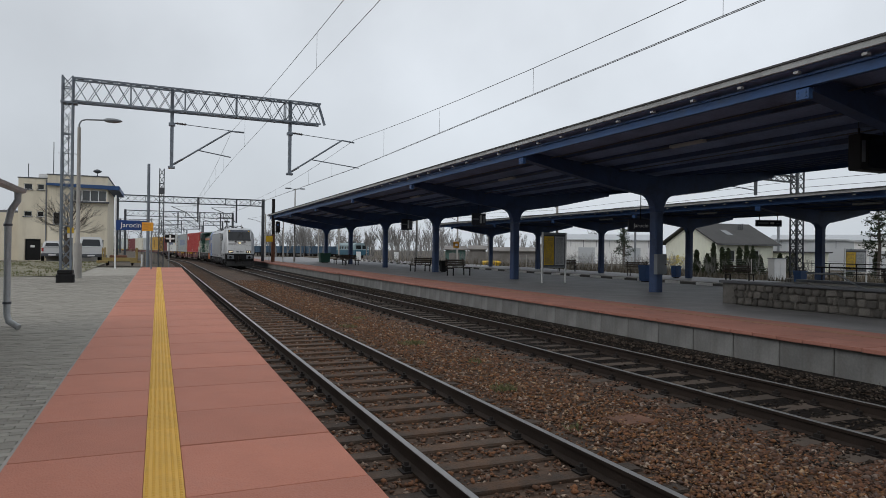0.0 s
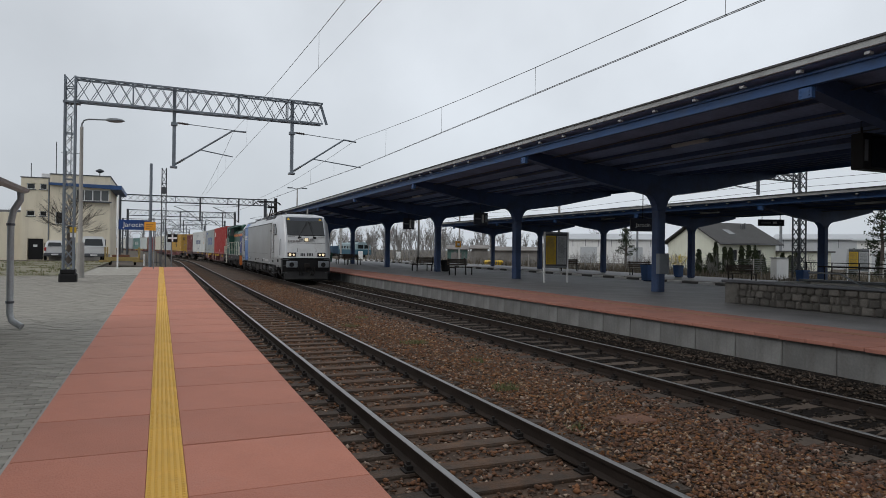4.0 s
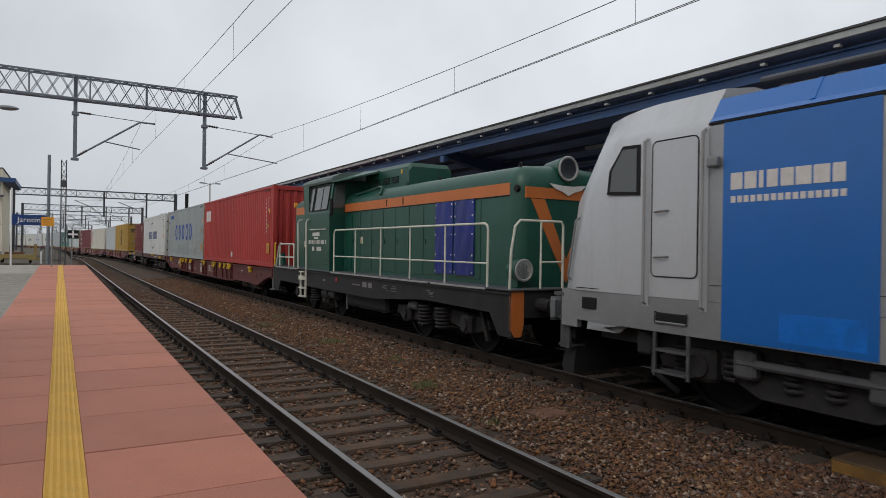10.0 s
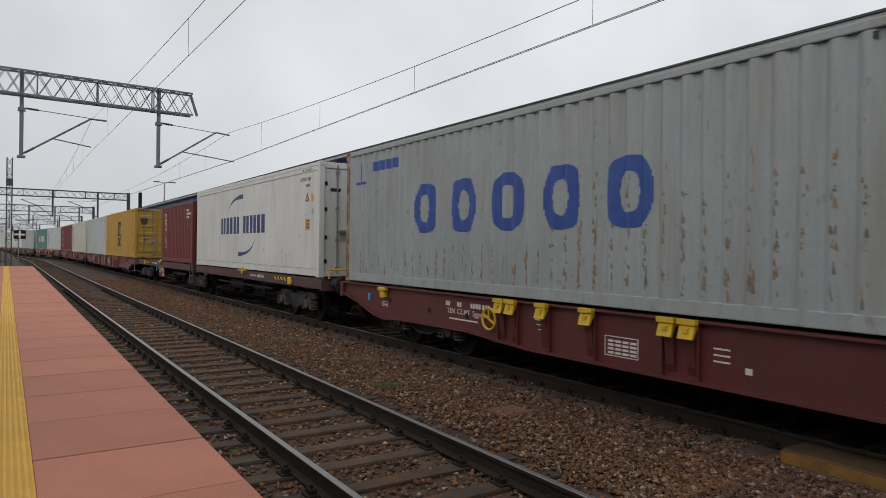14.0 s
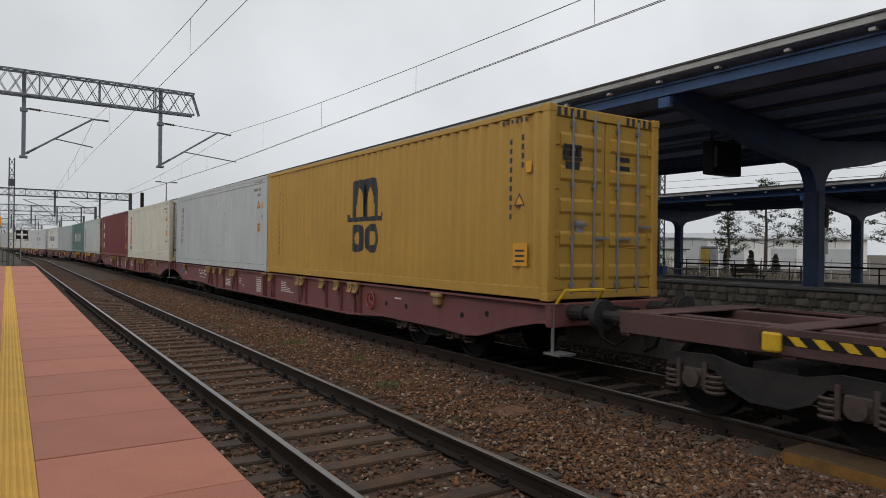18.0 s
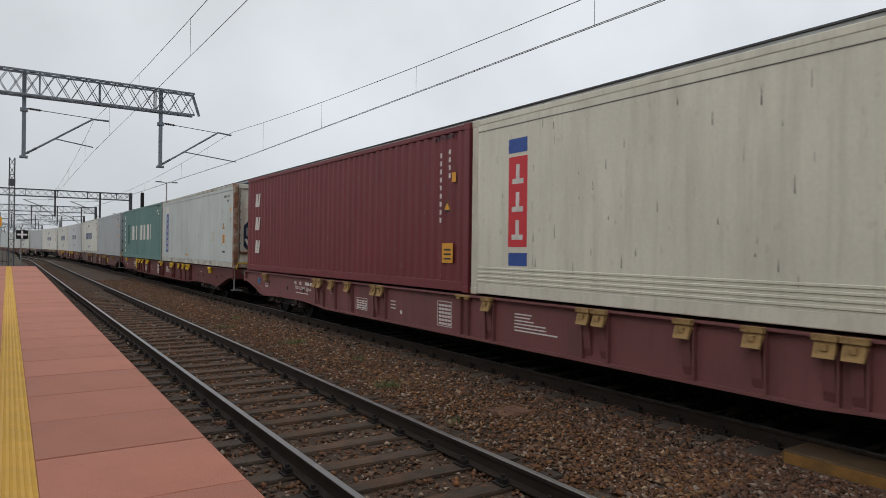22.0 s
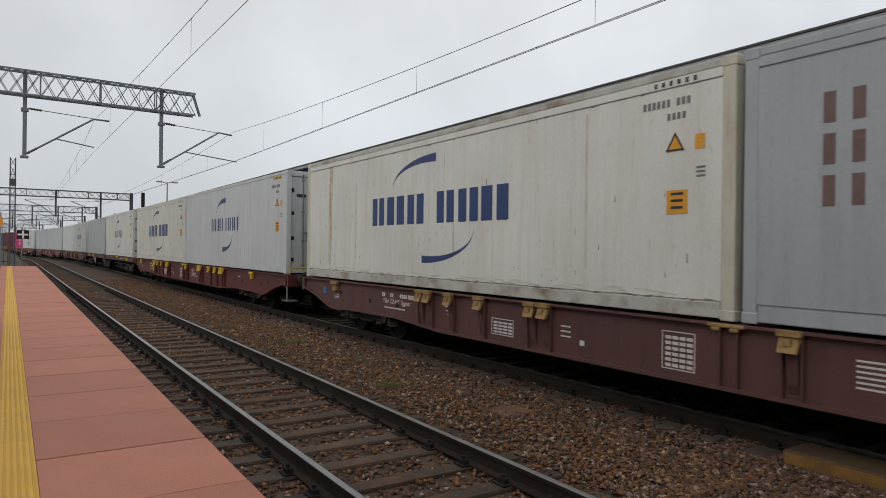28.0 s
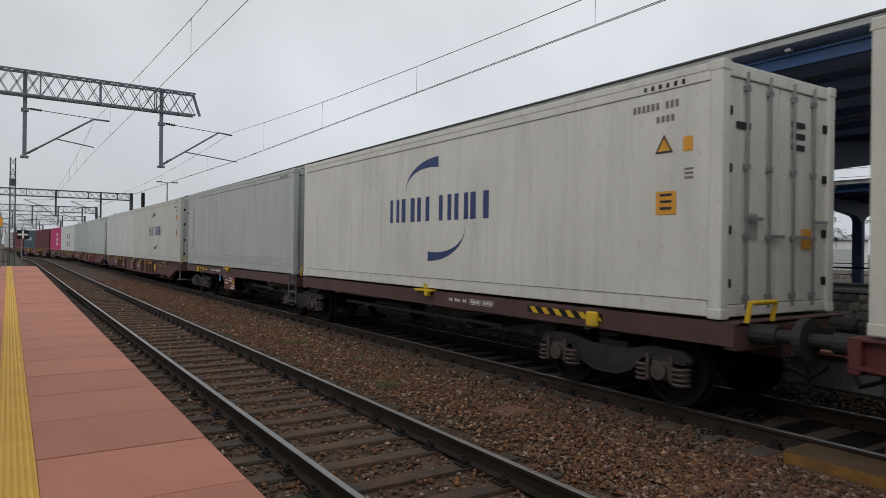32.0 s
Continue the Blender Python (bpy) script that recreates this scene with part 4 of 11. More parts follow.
        for s in (-1, 1):
            d = Geo().cbox(min(0.012 * s, 1.06 * s), max(0.012 * s, 1.06 * s), 0.055, 0.1, 0.16, height - 0.165, 0.008)
            leaf = part("door", d, body, c)
            for k in range(5 if kind == "dry" else 0):
                z = 0.3 + k * 0.49
                part("door_rib", Geo().prism([(0.056, z), (0.03, z + 0.05), (0.03, z + 0.2), (0.056, z + 0.25)], "x", 0.1 * s, 0.95 * s), body, leaf)
            for k in (0.26, 0.72):
                b = Geo().tube([(s * k, 0.018, 0.1), (s * k, 0.018, height - 0.08)], 0.02, 8)
                for z in (0.2, 0.9, 1.7, height - 0.3):
                    b.box(s * k - 0.04, s * k + 0.04, 0.002, 0.05, z, z + 0.06)
                part("lock_bar", b, STEEL_BAR, leaf, "steel locking bar")
                part("handle", Geo().box(s * k - 0.02, s * k + 0.3, -0.006, 0.016, 0.92 + 0.2 * (k > 0.5), 0.96 + 0.2 * (k > 0.5)), STEEL_BAR, leaf)
            for z in (0.35, 0.95, 1.65, 2.3):
                part("hinge", Geo().cbox(s * 1.05 - 0.07, s * 1.05 + 0.07, 0.03, 0.09, z, z + 0.1, 0.01), IRON if kind != "dry" else edge, leaf)
        if kind == "dry":
            hs = Geo()
            for s in (-1, 1):
                for k in range(5):
                    x = s * (1.0 - 0.13 * k)
                    hs.box(x - 0.032, x + 0.032, 0.026, 0.03, height - 0.15, height - 0.03)
            part("hazard_strip", hs, MARK_K, c)
        st = Geo().box(0.5, 0.72, 0.044, 0.052, 0.8, 1.05)
        part("orange_sticker", st, STICKER, c)
        part("grey_plate", Geo().box(-0.62, -0.46, 0.044, 0.052, 0.9, 1.2), PLATE, c)
        mk = Geo()
        for k in range(3):
            mk.box(0.25, 0.55, 0.042, 0.05, 2.3 - 0.14 * k, 2.37 - 0.14 * k)
        mk.box(-0.9, -0.62, 0.042, 0.05, 2.16, 2.24)
        part("stencil_marking", mk, MARK_K, c)
    else:
        part("front_frame", Geo().box(-1.06, 1.06, 0.09, 0.13, 0.15, height - 0.16), REEF_FRONT, c)
        for x in (-1.0, -0.93, 0.93, 1.0):
            part("seam_bar", Geo().box(x - 0.012, x + 0.012, 0.078, 0.09, 0.2, height - 0.2), RUSTY if abs(x) > 0.95 else REEF_FRONT, c)
        bolt = shared("front_bolt", lambda: Geo().tube([(0, 0.075, 0), (0, 0.092, 0)], 0.018, 6).mesh("bolt", IRON))
        for s in (-1, 1):
            for k in range(9):
                piece("bolt", bolt, c, (s * 0.965, 0, 0.32 + 0.27 * k))
        part("cooler_recess", Geo().prism([(-0.72, 0.62), (-0.86, 0.76), (-0.86, 1.45), (-0.72, 1.62), (0.72, 1.62), (0.86, 1.45), (0.86, 0.76), (0.72, 0.62)], "y", 0.06, 0.088), REEF_DARK, c, "dark cooling unit recess")
        cm = Geo().cbox(-0.6, -0.1, 0.01, 0.06, 0.8, 1.2, 0.03).cbox(0.05, 0.6, 0.015, 0.06, 0.75, 1.35, 0.03)
        cm.tube([(-0.4, 0.02, 0.72), (0.3, 0.02, 0.72)], 0.07, 10)
        part("cooling_unit", cm, COOL_BLUE, c, "dark blue cooling machinery")
        part("fan_motor", Geo().tube([(-0.35, 0.005, 1.42), (-0.35, 0.06, 1.42)], 0.13, 12).ring((-0.35, 0.0, 1.42), 0.14, 0.015, "y"), COOL_BLUE, c)
        part("cable_box", Geo().cbox(-0.78, -0.62, 0.02, 0.06, 1.1, 1.4, 0.02), STEEL_BAR, c)
        part("pipe_run", Geo().tube([(-0.1, 0.03, 1.5), (0.0, 0.03, 1.3), (0.0, 0.03, 0.9), (0.1, 0.03, 0.7), (0.68, 0.03, 0.68)], 0.02, 6), STEEL_BAR, c)
        part("instruction_plate", Geo().box(0.24, 0.56, -0.014, -0.01, 1.2, 1.23), MARK_K, c)
        part("guard_rail", Geo().cbox(-1.0, 1.0, 0.02, 0.08, 0.5, 0.57, 0.01), RUSTY, c)
        part("control_box", Geo().cbox(0.18, 0.62, -0.01, 0.02, 1.1, 1.35, 0.02), WHITE, c)
        part("cooler_guard", Geo().bar((-0.82, 0.03, 1.0), (-0.55, 0.03, 0.58), 0.08).bar((0.82, 0.03, 1.0), (0.55, 0.03, 0.58), 0.08), REEF_FRONT, c)
        part("fan_cover", Geo().cbox(-0.85, -0.2, 0.07, 0.088, 2.05, 2.6, 0.012).ring((-0.52, 0.068, 2.33), 0.18, 0.016, "y"), REEF_FRONT, c)
        part("fan_cover", Geo().cbox(0.3, 0.9, 0.07, 0.088, 2.1, 2.5, 0.012), REEF_FRONT, c)
        part("maker_plate", Geo().prism([(0.15 + 0.11 * math.cos(a * math.pi / 8), 1.86 + 0.045 * math.sin(a * math.pi / 8)) for a in range(16)], "y", 0.08, 0.089), MARK_B, c, "small dark oval plate")
        part("warning_mark", Geo().prism([(0.02, 0.21), (0.3, 0.21), (0.16, 0.47)], "y", 0.06, 0.069), STICKER, c)
        pp = Geo()
        pp.box(-1.0, 1.0, 0.07, 0.1, 0.2, 0.5)
        part("lower_panel", pp, REEF_FRONT, c)
    mk = Geo()
    x0 = length - 0.34
    hz = Geo()
    for k in range(6):
        hz.box(FACE - 0.006, FACE, 0.5 + k * 0.11, 0.55 + k * 0.11, height - 0.19, height - 0.13)
    if hazard:
        part("hazard_strip", hz, MARK_K, c)
    if kind != "dry" and hazard:
        part("hazard_backing", Geo().box(FACE - 0.003, FACE, 0.46, 1.14, height - 0.2, height - 0.12), YELLOW, c)
    return c


def std_marks(c, kind, mat, upright=False, sticker=True, low=False):
    """Identification rows as bars, a warning triangle and stickers near the engine end."""
    g = Geo()
    if upright:
        for k in range(9):
            side_strip(g, 0.85, 0.905, 1.22 + k * 0.145, 1.305 + k * 0.145, kind)
        for k in range(4):
            side_strip(g, 0.57, 0.625, 2.0 + k * 0.14, 2.085 + k * 0.14, kind)
    else:
        for k in range(10):
            if k != 6:
                side_strip(g, 1.22 - k * 0.07, 1.265 - k * 0.07, 2.46, 2.55, kind)
        for k in range(4):
            side_strip(g, 0.86 - k * 0.07, 0.905 - k * 0.07, 2.3, 2.38, kind)
        for k in range(3):
            side_strip(g, 0.38, 0.5, 1.6 + k * 0.05, 1.625 + k * 0.05, kind)
    part("stencil_marking", g, mat, c)
    if sticker:
        s = Geo()
        y, z, h = (0.66, 1.42, 0.2) if upright else ((1.3, 1.36, 0.2) if low else (0.79, 1.93, 0.22))
        s.v += [(FACE - 0.006, y - 0.13, z), (FACE - 0.006, y + 0.13, z), (FACE - 0.006, y, z + h), (FACE, y - 0.13, z), (FACE, y + 0.13, z), (FACE, y, z + h)]
        s.f += [(0, 1, 2), (3, 5, 4), (0, 3, 4, 1), (1, 4, 5, 2), (2, 5, 3, 0)]
        wm = part("warning_mark", s, STICKER, c)
        bd = Geo()
        a, d = (FACE - 0.009, FACE - 0.0055), 0.022
        outer, inner = [(y - 0.13, z), (y + 0.13, z), (y, z + h)], [(y - 0.13 + 1.7 * d, z + d), (y + 0.13 - 1.7 * d, z + d), (y, z + h - 2 * d)]
        bd.v += [(x, *p) for x in a for p in outer + inner]
        for i in range(3):
            j = (i + 1) % 3
            bd.f += [(i, j, j + 3, i + 3), (i + 6, i + 9, j + 9, j + 6), (i, i + 6, j + 6, j), (i + 3, j + 3, j + 9, i + 9)]
        part("dark_border", bd, MARK_K, wm)
        s = Geo()
        y0, y1, z0, z1 = (0.47, 0.81, 0.5, 0.85) if upright else ((1.15, 1.42, 0.85, 1.16) if low else (0.61, 0.9, 1.19, 1.47))
        side_strip(s, y0, y1, z0, z1, "flat", 0.006)
        st = part("orange_sticker", s, STICKER, c)
        b = Geo()
        for k in range(3):
            side_strip(b, y0 + 0.06, y1 - 0.06, z0 + 0.06 + k * 0.08, z0 + 0.09 + k * 0.08, "flat", 0.009)
        part("sticker_text", b, MARK_K, st)
        s = Geo()
        side_strip(s, 0.39, 0.52, 1.92, 2.09, "flat", 0.006)
        part("small_sticker", s, STICKER, c)


def paint(name, rgb, rough=0.5, dirt=None, amt=0.4, ds=0.7, var=0.1, rust=0.12, lines=0.26):
    """Weathered container paint: broad stains, fine runs drawn downwards, and specks of rust."""
    m = matte(name, rgb, rough, var=var, scale=0.7, fine=20, bump=0.05, dirt=dirt or tuple(v * 0.55 for v in rgb), dirt_amt=amt, dirt_scale=ds, streak=True)
    n, l = m.node_tree.nodes, m.node_tree.links
    b = n["Principled BSDF"]
    col = b.inputs["Base Color"].links[0].from_socket
    tc = n.new("ShaderNodeTexCoord")
    for stretch, size, detail, lo, hi, most, tone in (((9, 9, 0.35), 1.0, 4, 0.52, 0.78, lines, tuple(v * 0.62 for v in rgb)), ((1, 1, 0.5), 9.0, 8, 0.64, 0.70, rust, (0.13, 0.062, 0.032)),
                                                      ((14, 14, 1.2), 1.6, 3, 0.6, 0.85, lines, tuple(min(0.8, v * 1.3 + 0.03) for v in rgb))):
        mp, nz, rm, mx = n.new("ShaderNodeMapping"), n.new("ShaderNodeTexNoise"), n.new("ShaderNodeMapRange"), n.new("ShaderNodeMix")
        mx.data_type = "RGBA"
        mp.inputs["Scale"].default_value = stretch
        nz.inputs["Scale"].default_value, nz.inputs["Detail"].default_value = size, detail
        l.new(tc.outputs["Object"], mp.inputs[0]), l.new(mp.outputs[0], nz.inputs["Vector"]), l.new(nz.outputs["Fac"], rm.inputs[0])
        rm.inputs[1].default_value, rm.inputs[2].default_value, rm.inputs[3].default_value, rm.inputs[4].default_value = lo, hi, 0.0, most
        l.new(rm.outputs[0], mx.inputs[0]), l.new(col, mx.inputs[6])
        mx.inputs[7].default_value = (*tone, 1)
        col = mx.outputs[2]
    l.new(col, b.inputs["Base Color"])
    return m


def upright_bars(c, mat, y0, y1, z0, z1, n, kind, label=""):
    """n stacked pairs of short bars in place of upright lettering."""
    g, h = Geo(), (z1 - z0) / n
    for k in range(n):
        w = (y1 - y0) * 0.3
        side_strip(g, y0, y0 + w, z0 + k * h, z0 + k * h + h * 0.74, kind), side_strip(g, y1 - w, y1, z0 + k * h, z0 + k * h + h * 0.74, kind)
    return part("lettering", g, mat, c, label)


def wave_logo(c, mat, y0, y1, z0, z1, bold):
    """Two curved streaks with a row of plain bars between them."""
    g, w = Geo(), (y1 - y0)
    for a, b in ((0.0, 0.155), (0.175, 0.3), (0.33, 0.45), (0.55, 0.68), (0.71, 0.86), (0.89, 1.0)):
        t = (b - a) * (0.42 if bold else 0.3)
        side_strip(g, y0 + a * w, y0 + (a + t) * w, z0, z1, "flat"), side_strip(g, y0 + (b - t) * w, y0 + b * w, z0, z1, "flat")
    part("lettering", g, mat, c, "dark blue lettering bars")
    for k in (0, 1):
        g = Geo()
        if k == 0:
            swoosh(g, y0 + 0.81 * w, z1 + 0.18, y0 + 0.46 * w, z1 + 0.72, 0.16 if bold else 0.2)
        else:
            swoosh(g, y0 + 0.2 * w, z0 - 0.14, y0 + 0.56 * w, z0 - 0.74, 0.14 if bold else 0.18)
        part("swoosh", g, mat, c, "dark blue curved streak")


RUST_RUN = matte("rust_run", (0.46, 0.36, 0.22), 0.8, var=0.3, scale=6, dirt=(0.62, 0.6, 0.53), dirt_amt=1.0, dirt_scale=4)
PALE_RUN = matte("pale_run", (0.54, 0.52, 0.45), 0.8, var=0.2, scale=6, dirt=(0.64, 0.635, 0.59), dirt_amt=1.0, dirt_scale=4)
P = {
    "cai": paint("box_red", (0.37, 0.03, 0.025), 0.5), "cos": paint("box_grey", (0.3, 0.345, 0.36), 0.6, (0.25, 0.215, 0.165), 0.5, 0.9, rust=0.3),
    "cm1": paint("box_white_a", (0.61, 0.63, 0.62)), "gol": paint("box_maroon_a", (0.15, 0.026, 0.024), 0.5, (0.06, 0.015, 0.015)),
    "msc": paint("box_yellow", (0.44, 0.262, 0.045), 0.5, (0.34, 0.2, 0.04)), "tri": paint("box_pale_grey_a", (0.46, 0.50, 0.52)),
    "apl": paint("box_cream_a", (0.63, 0.615, 0.525), 0.5, (0.43, 0.41, 0.35), 0.6), "ues": paint("box_maroon_b", (0.155, 0.026, 0.032), 0.5, (0.09, 0.02, 0.025)),
    "cro": paint("box_pale_grey_b", (0.49, 0.545, 0.54), 0.5, (0.36, 0.38, 0.36), 0.6), "chi": paint("box_green", (0.11, 0.215, 0.205), 0.55, (0.08, 0.125, 0.11), 0.6),
    "tex": paint("box_grey_b", (0.36, 0.39, 0.41)), "cm2": paint("box_cream_b", (0.66, 0.665, 0.625), 0.5, (0.52, 0.49, 0.42), 0.5),
    "cm3": paint("box_ribbed_white", (0.52, 0.545, 0.56)), "cm4": paint("box_white_b", (0.6, 0.6, 0.55)), "cm5": paint("box_white_c", (0.64, 0.64, 0.6)),
    "g6": paint("box_grey_c", (0.42, 0.45, 0.455)), "cm7": paint("box_white_d", (0.55, 0.56, 0.53)), "pink": paint("box_magenta", (0.50, 0.025, 0.16)),
    "plum": paint("box_plum", (0.10, 0.018, 0.028)), "navy": paint("box_slate", (0.035, 0.07, 0.105)),
}
BOXES = {}


def mark(c, name, mat, kind, *rects, label=""):
    g = Geo()
    for r in rects:
        side_strip(g, *r, kind)
    return part(name, g, mat, c, label)


def boxes():
    b = BOXES
    c = b["cai"] = steel_box("shipping_container", "red corrugated shipping container with white mark, leading box", P["cai"])
    for r in ((11.36, 11.68, 1.92, 2.42), (11.0, 11.3, 1.92, 2.42), (10.76, 10.92, 1.92, 2.42)):
        mark(c, "lettering_block", MARK_W, "dry", r, label="white lettering block")
    mark(c, "white_plate", MARK_W, "flat", (6.05, 6.33, 0.28, 0.5))
    std_marks(c, "dry", MARK_W, True)
    c = b["cos"] = steel_box("shipping_container", "grey corrugated container with blue letters and rust stains", P["cos"], rail=P["cos"], edge=RUSTY)
    for y in (3.56, 4.78, 5.99, 7.2, 8.42):
        r = []
        for k in range(36):
            a = -1 + 2 * (k + 0.5) / 36
            ho, hi = 0.46 * (1 - abs(a) ** 3.2) ** 0.42, (0.26 * (1 - abs(a / 0.42) ** 3) ** 0.45 if abs(a) < 0.42 else 0.0)
            y0, y1 = y + 0.375 * (1 + a) - 0.0106, y + 0.375 * (1 + a) + 0.0106
            r += [(y0, y1, 1.5 - ho, 1.5 - hi), (y0, y1, 1.5 + hi, 1.5 + ho)] if hi else [(y0, y1, 1.5 - ho, 1.5 + ho)]
        mark(c, "lettering_block", MARK_BLUE, "dry", *r, label="large blue rounded block")
    mark(c, "small_marking", MARK_BLUE, "dry", *[(9.85 + k * 0.28, 10.06 + k * 0.28, 2.38, 2.58) for k in range(4)], (11.3, 11.7, 2.14, 2.2), (11.44, 11.56, 2.2, 2.6))
    std_marks(c, "dry", MARK_G, True)
    c = b["cm1"] = steel_box("refrigerated_container", "white refrigerated container with a dark blue wave mark", P["cm1"], "reefer", front="doors", rubs=False)
    wave_logo(c, MARK_B, 4.08, 8.7, 1.17, 1.73, True), std_marks(c, "flat", MARK_G)
    c = b["gol"] = steel_box("short_container", "short maroon corrugated container with cream squares", P["gol"], length=6.058, height=2.591)
    for k in range(4):
        z = 1.88 - k * 0.42
        r = [(5.02, 5.09, z, z + 0.36), (5.09, 5.33, z, z + 0.065), (5.09, 5.33, z + 0.295, z + 0.36), (5.33, 5.4, z, z + 0.36)]
        mark(c, "lettering_block", MARK_C, "dry", *(r if k != 2 else r[1:2] + r[3:]), label="cream outlined square")
    mark(c, "stencil_marking", MARK_W, "dry", *[(1.14 - k * 0.13, 1.22 - k * 0.13, z, z + 0.09) for z, n in ((2.2, 4), (2.05, 6), (1.9, 4)) for k in range(n)])
    [mark(c, "white_patch", MARK_W, "dry", r) for r in ((0.9, 1.05, 1.6, 1.72), (0.66, 0.78, 1.5, 1.66), (5.7, 5.78, 0.56, 0.62), (5.7, 5.78, 0.36, 0.44))]
    c = b["msc"] = steel_box("shipping_container", "yellow corrugated container with large black emblem", P["msc"], front="doors")
    r = []
    for y in (5.28, 5.8):
        for k in range(36):
            a = -1 + 2 * (k + 0.5) / 36
            hi = 1.46 + 0.62 * (1 - abs(a / 0.44) ** 3) ** 0.5 if abs(a) < 0.44 else 1.42
            r.append((y + 0.385 + 0.385 * a - 0.011, y + 0.385 + 0.385 * a + 0.011, hi, 1.9 + 0.36 * (1 - abs(a) ** 4) ** 0.5))
    mark(c, "emblem", MARK_K, "dry", *r, (5.1, 6.75, 1.33, 1.43), (5.06, 5.2, 1.43, 1.5), (6.65, 6.79, 1.43, 1.5), label="black emblem of two arches")
    for y in (5.27, 5.96):
        r = []
        for k in range(36):
            a = -1 + 2 * (k + 0.5) / 36
            ho, hi = 0.31 * (1 - abs(a) ** 3.2) ** 0.42, (0.15 * (1 - abs(a / 0.42) ** 3) ** 0.45 if abs(a) < 0.42 else 0.0)
            y0, y1 = y + 0.3 * (1 + a) - 0.0085, y + 0.3 * (1 + a) + 0.0085
            r += [(y0, y1, 0.96 - ho, 0.96 - hi), (y0, y1, 0.96 + hi, 0.96 + ho)] if hi else [(y0, y1, 0.96 - ho, 0.96 + ho)]
        mark(c, "emblem", MARK_K, "dry", *r, label="black rounded emblem block")
    mark(c, "stencil_marking", MARK_K, "dry", *[(11.16, 11.24, 0.55 + k * 0.14, 0.63 + k * 0.14) for k in range(13)], *[(10.9, 10.99, 0.66 + k * 0.165, 0.77 + k * 0.165) for k in range(10)])
    dm = Geo()
    for x in (-0.9, -0.76, -0.62):
        dm.box(x, x + 0.07, 0.022, 0.03, 2.16, 2.3)
    part("small_logo", dm.box(-0.92, -0.52, 0.022, 0.03, 2.1, 2.14).box(-0.86, -0.74, 0.022, 0.03, 1.96, 2.07).box(-0.7, -0.58, 0.022, 0.03, 1.96, 2.07).box(-0.9, -0.54, 0.022, 0.03, 2.28, 2.33), MARK_K, c)
    std_marks(c, "dry", MARK_K, True)
    c = b["tri"] = steel_box("refrigerated_container", "pale grey refrigerated container with upright brown letters", P["tri"], "reefer", rubs=False)
    upright_bars(c, MARK_BR, 10.88, 11.2, 0.88, 2.44, 6, "flat", "brown upright lettering bars"), std_marks(c, "flat", MARK_G)
    c = b["apl"] = steel_box("refrigerated_container", "cream refrigerated container with a dark cooling unit and red-blue banner", P["apl"], "reefer", front="reefer", edge=CREAM_EDGE)
    mark(c, "blue_panel", MARK_BLUE, "flat", (10.78, 11.22, 2.24, 2.46)), mark(c, "blue_panel", MARK_BLUE, "flat", (10.76, 11.2, 0.5, 0.7))
    ban = mark(c, "red_banner", MARK_R, "flat", (10.77, 11.21, 0.79, 2.18), label="red banner with white bars")
    g = Geo()
    for z in (0.9, 1.33, 1.76):
        side_strip(g, 10.86, 11.12, z, z + 0.08, "flat", 0.008), side_strip(g, 10.95, 11.03, z, z + 0.3, "flat", 0.008)
    part("banner_lettering", g, MARK_W, ban), std_marks(c, "flat", MARK_G)
    part("red_sticker", Geo().box(0.0, 0.2, 0.066, 0.072, 2.32, 2.52), MARK_R, c)
    part("yellow_sticker", Geo().box(-0.72, -0.54, 0.08, 0.089, 1.72, 1.92), STICKER, c)
    part("diamond_sticker", Geo().prism([(-0.38, 1.82), (-0.26, 1.7), (-0.14, 1.82), (-0.26, 1.94)], "y", 0.08, 0.089), STICKER, c)
    part("warning_mark", Geo().prism([(0.45, 2.2), (0.69, 2.2), (0.57, 2.42)], "y", 0.06, 0.069), STICKER, c)
    mark(c, "small_logo", MARK_K, "flat", *[(0.5 + k * 0.08, 0.55 + k * 0.08, 0.92, 0.98) for k in range(6)])
    c = b["ues"] = steel_box("shipping_container", "maroon corrugated container with slanted white marks", P["ues"])
    for z in (0.55, 1.26, 1.98):
        g = Geo()
        side_strip(g, 11.1, 11.22, z, z + 0.4, "dry", lean=-0.1), side_strip(g, 11.32, 11.46, z, z + 0.4, "dry", lean=-0.1)
        part("slanted_mark", g, MARK_W, c)
    std_marks(c, "dry", MARK_W, True)
    c = b["cro"] = steel_box("refrigerated_container", "pale grey refrigerated container with rusty posts and a blue banner", P["cro"], "reefer", front="reefer", edge=RUSTY, rail=WORN_RAIL, rubs=False, hazard=False)
    ban = mark(c, "blue_banner", MARK_BLUE, "flat", (10.62, 11.08, 0.45, 2.23), label="blue upright banner")
    g = Geo()
    for k in range(6):
        side_strip(g, 10.74, 10.8, 0.56 + k * 0.275, 0.74 + k * 0.275, "flat", 0.008), side_strip(g, 10.9, 10.96, 0.56 + k * 0.275, 0.74 + k * 0.275, "flat", 0.008)
    part("banner_lettering", g, MARK_W, ban)
    mark(c, "white_plate", MARK_W, "flat", (10.63, 11.09, 2.25, 2.57)), std_marks(c, "flat", MARK_G, low=True)
    mark(c, "small_logo", MARK_K, "flat", *[(1.1 + k * 0.06, 1.14 + k * 0.06, 0.52, 0.59) for k in range(6)])
    mark(c, "inspection_frame", MARK_C, "flat", (2.64, 2.67, 0.93, 1.22), (2.8, 2.83, 0.93, 1.22), (2.67, 2.8, 0.93, 0.96), (2.67, 2.8, 1.19, 1.22))
    mark(c, "orange_label", STICKER, "flat", (6.6, 7.1, 0.34, 0.4))
    c = b["chi"] = steel_box("shipping_container", "green corrugated container with large white letters", P["chi"])
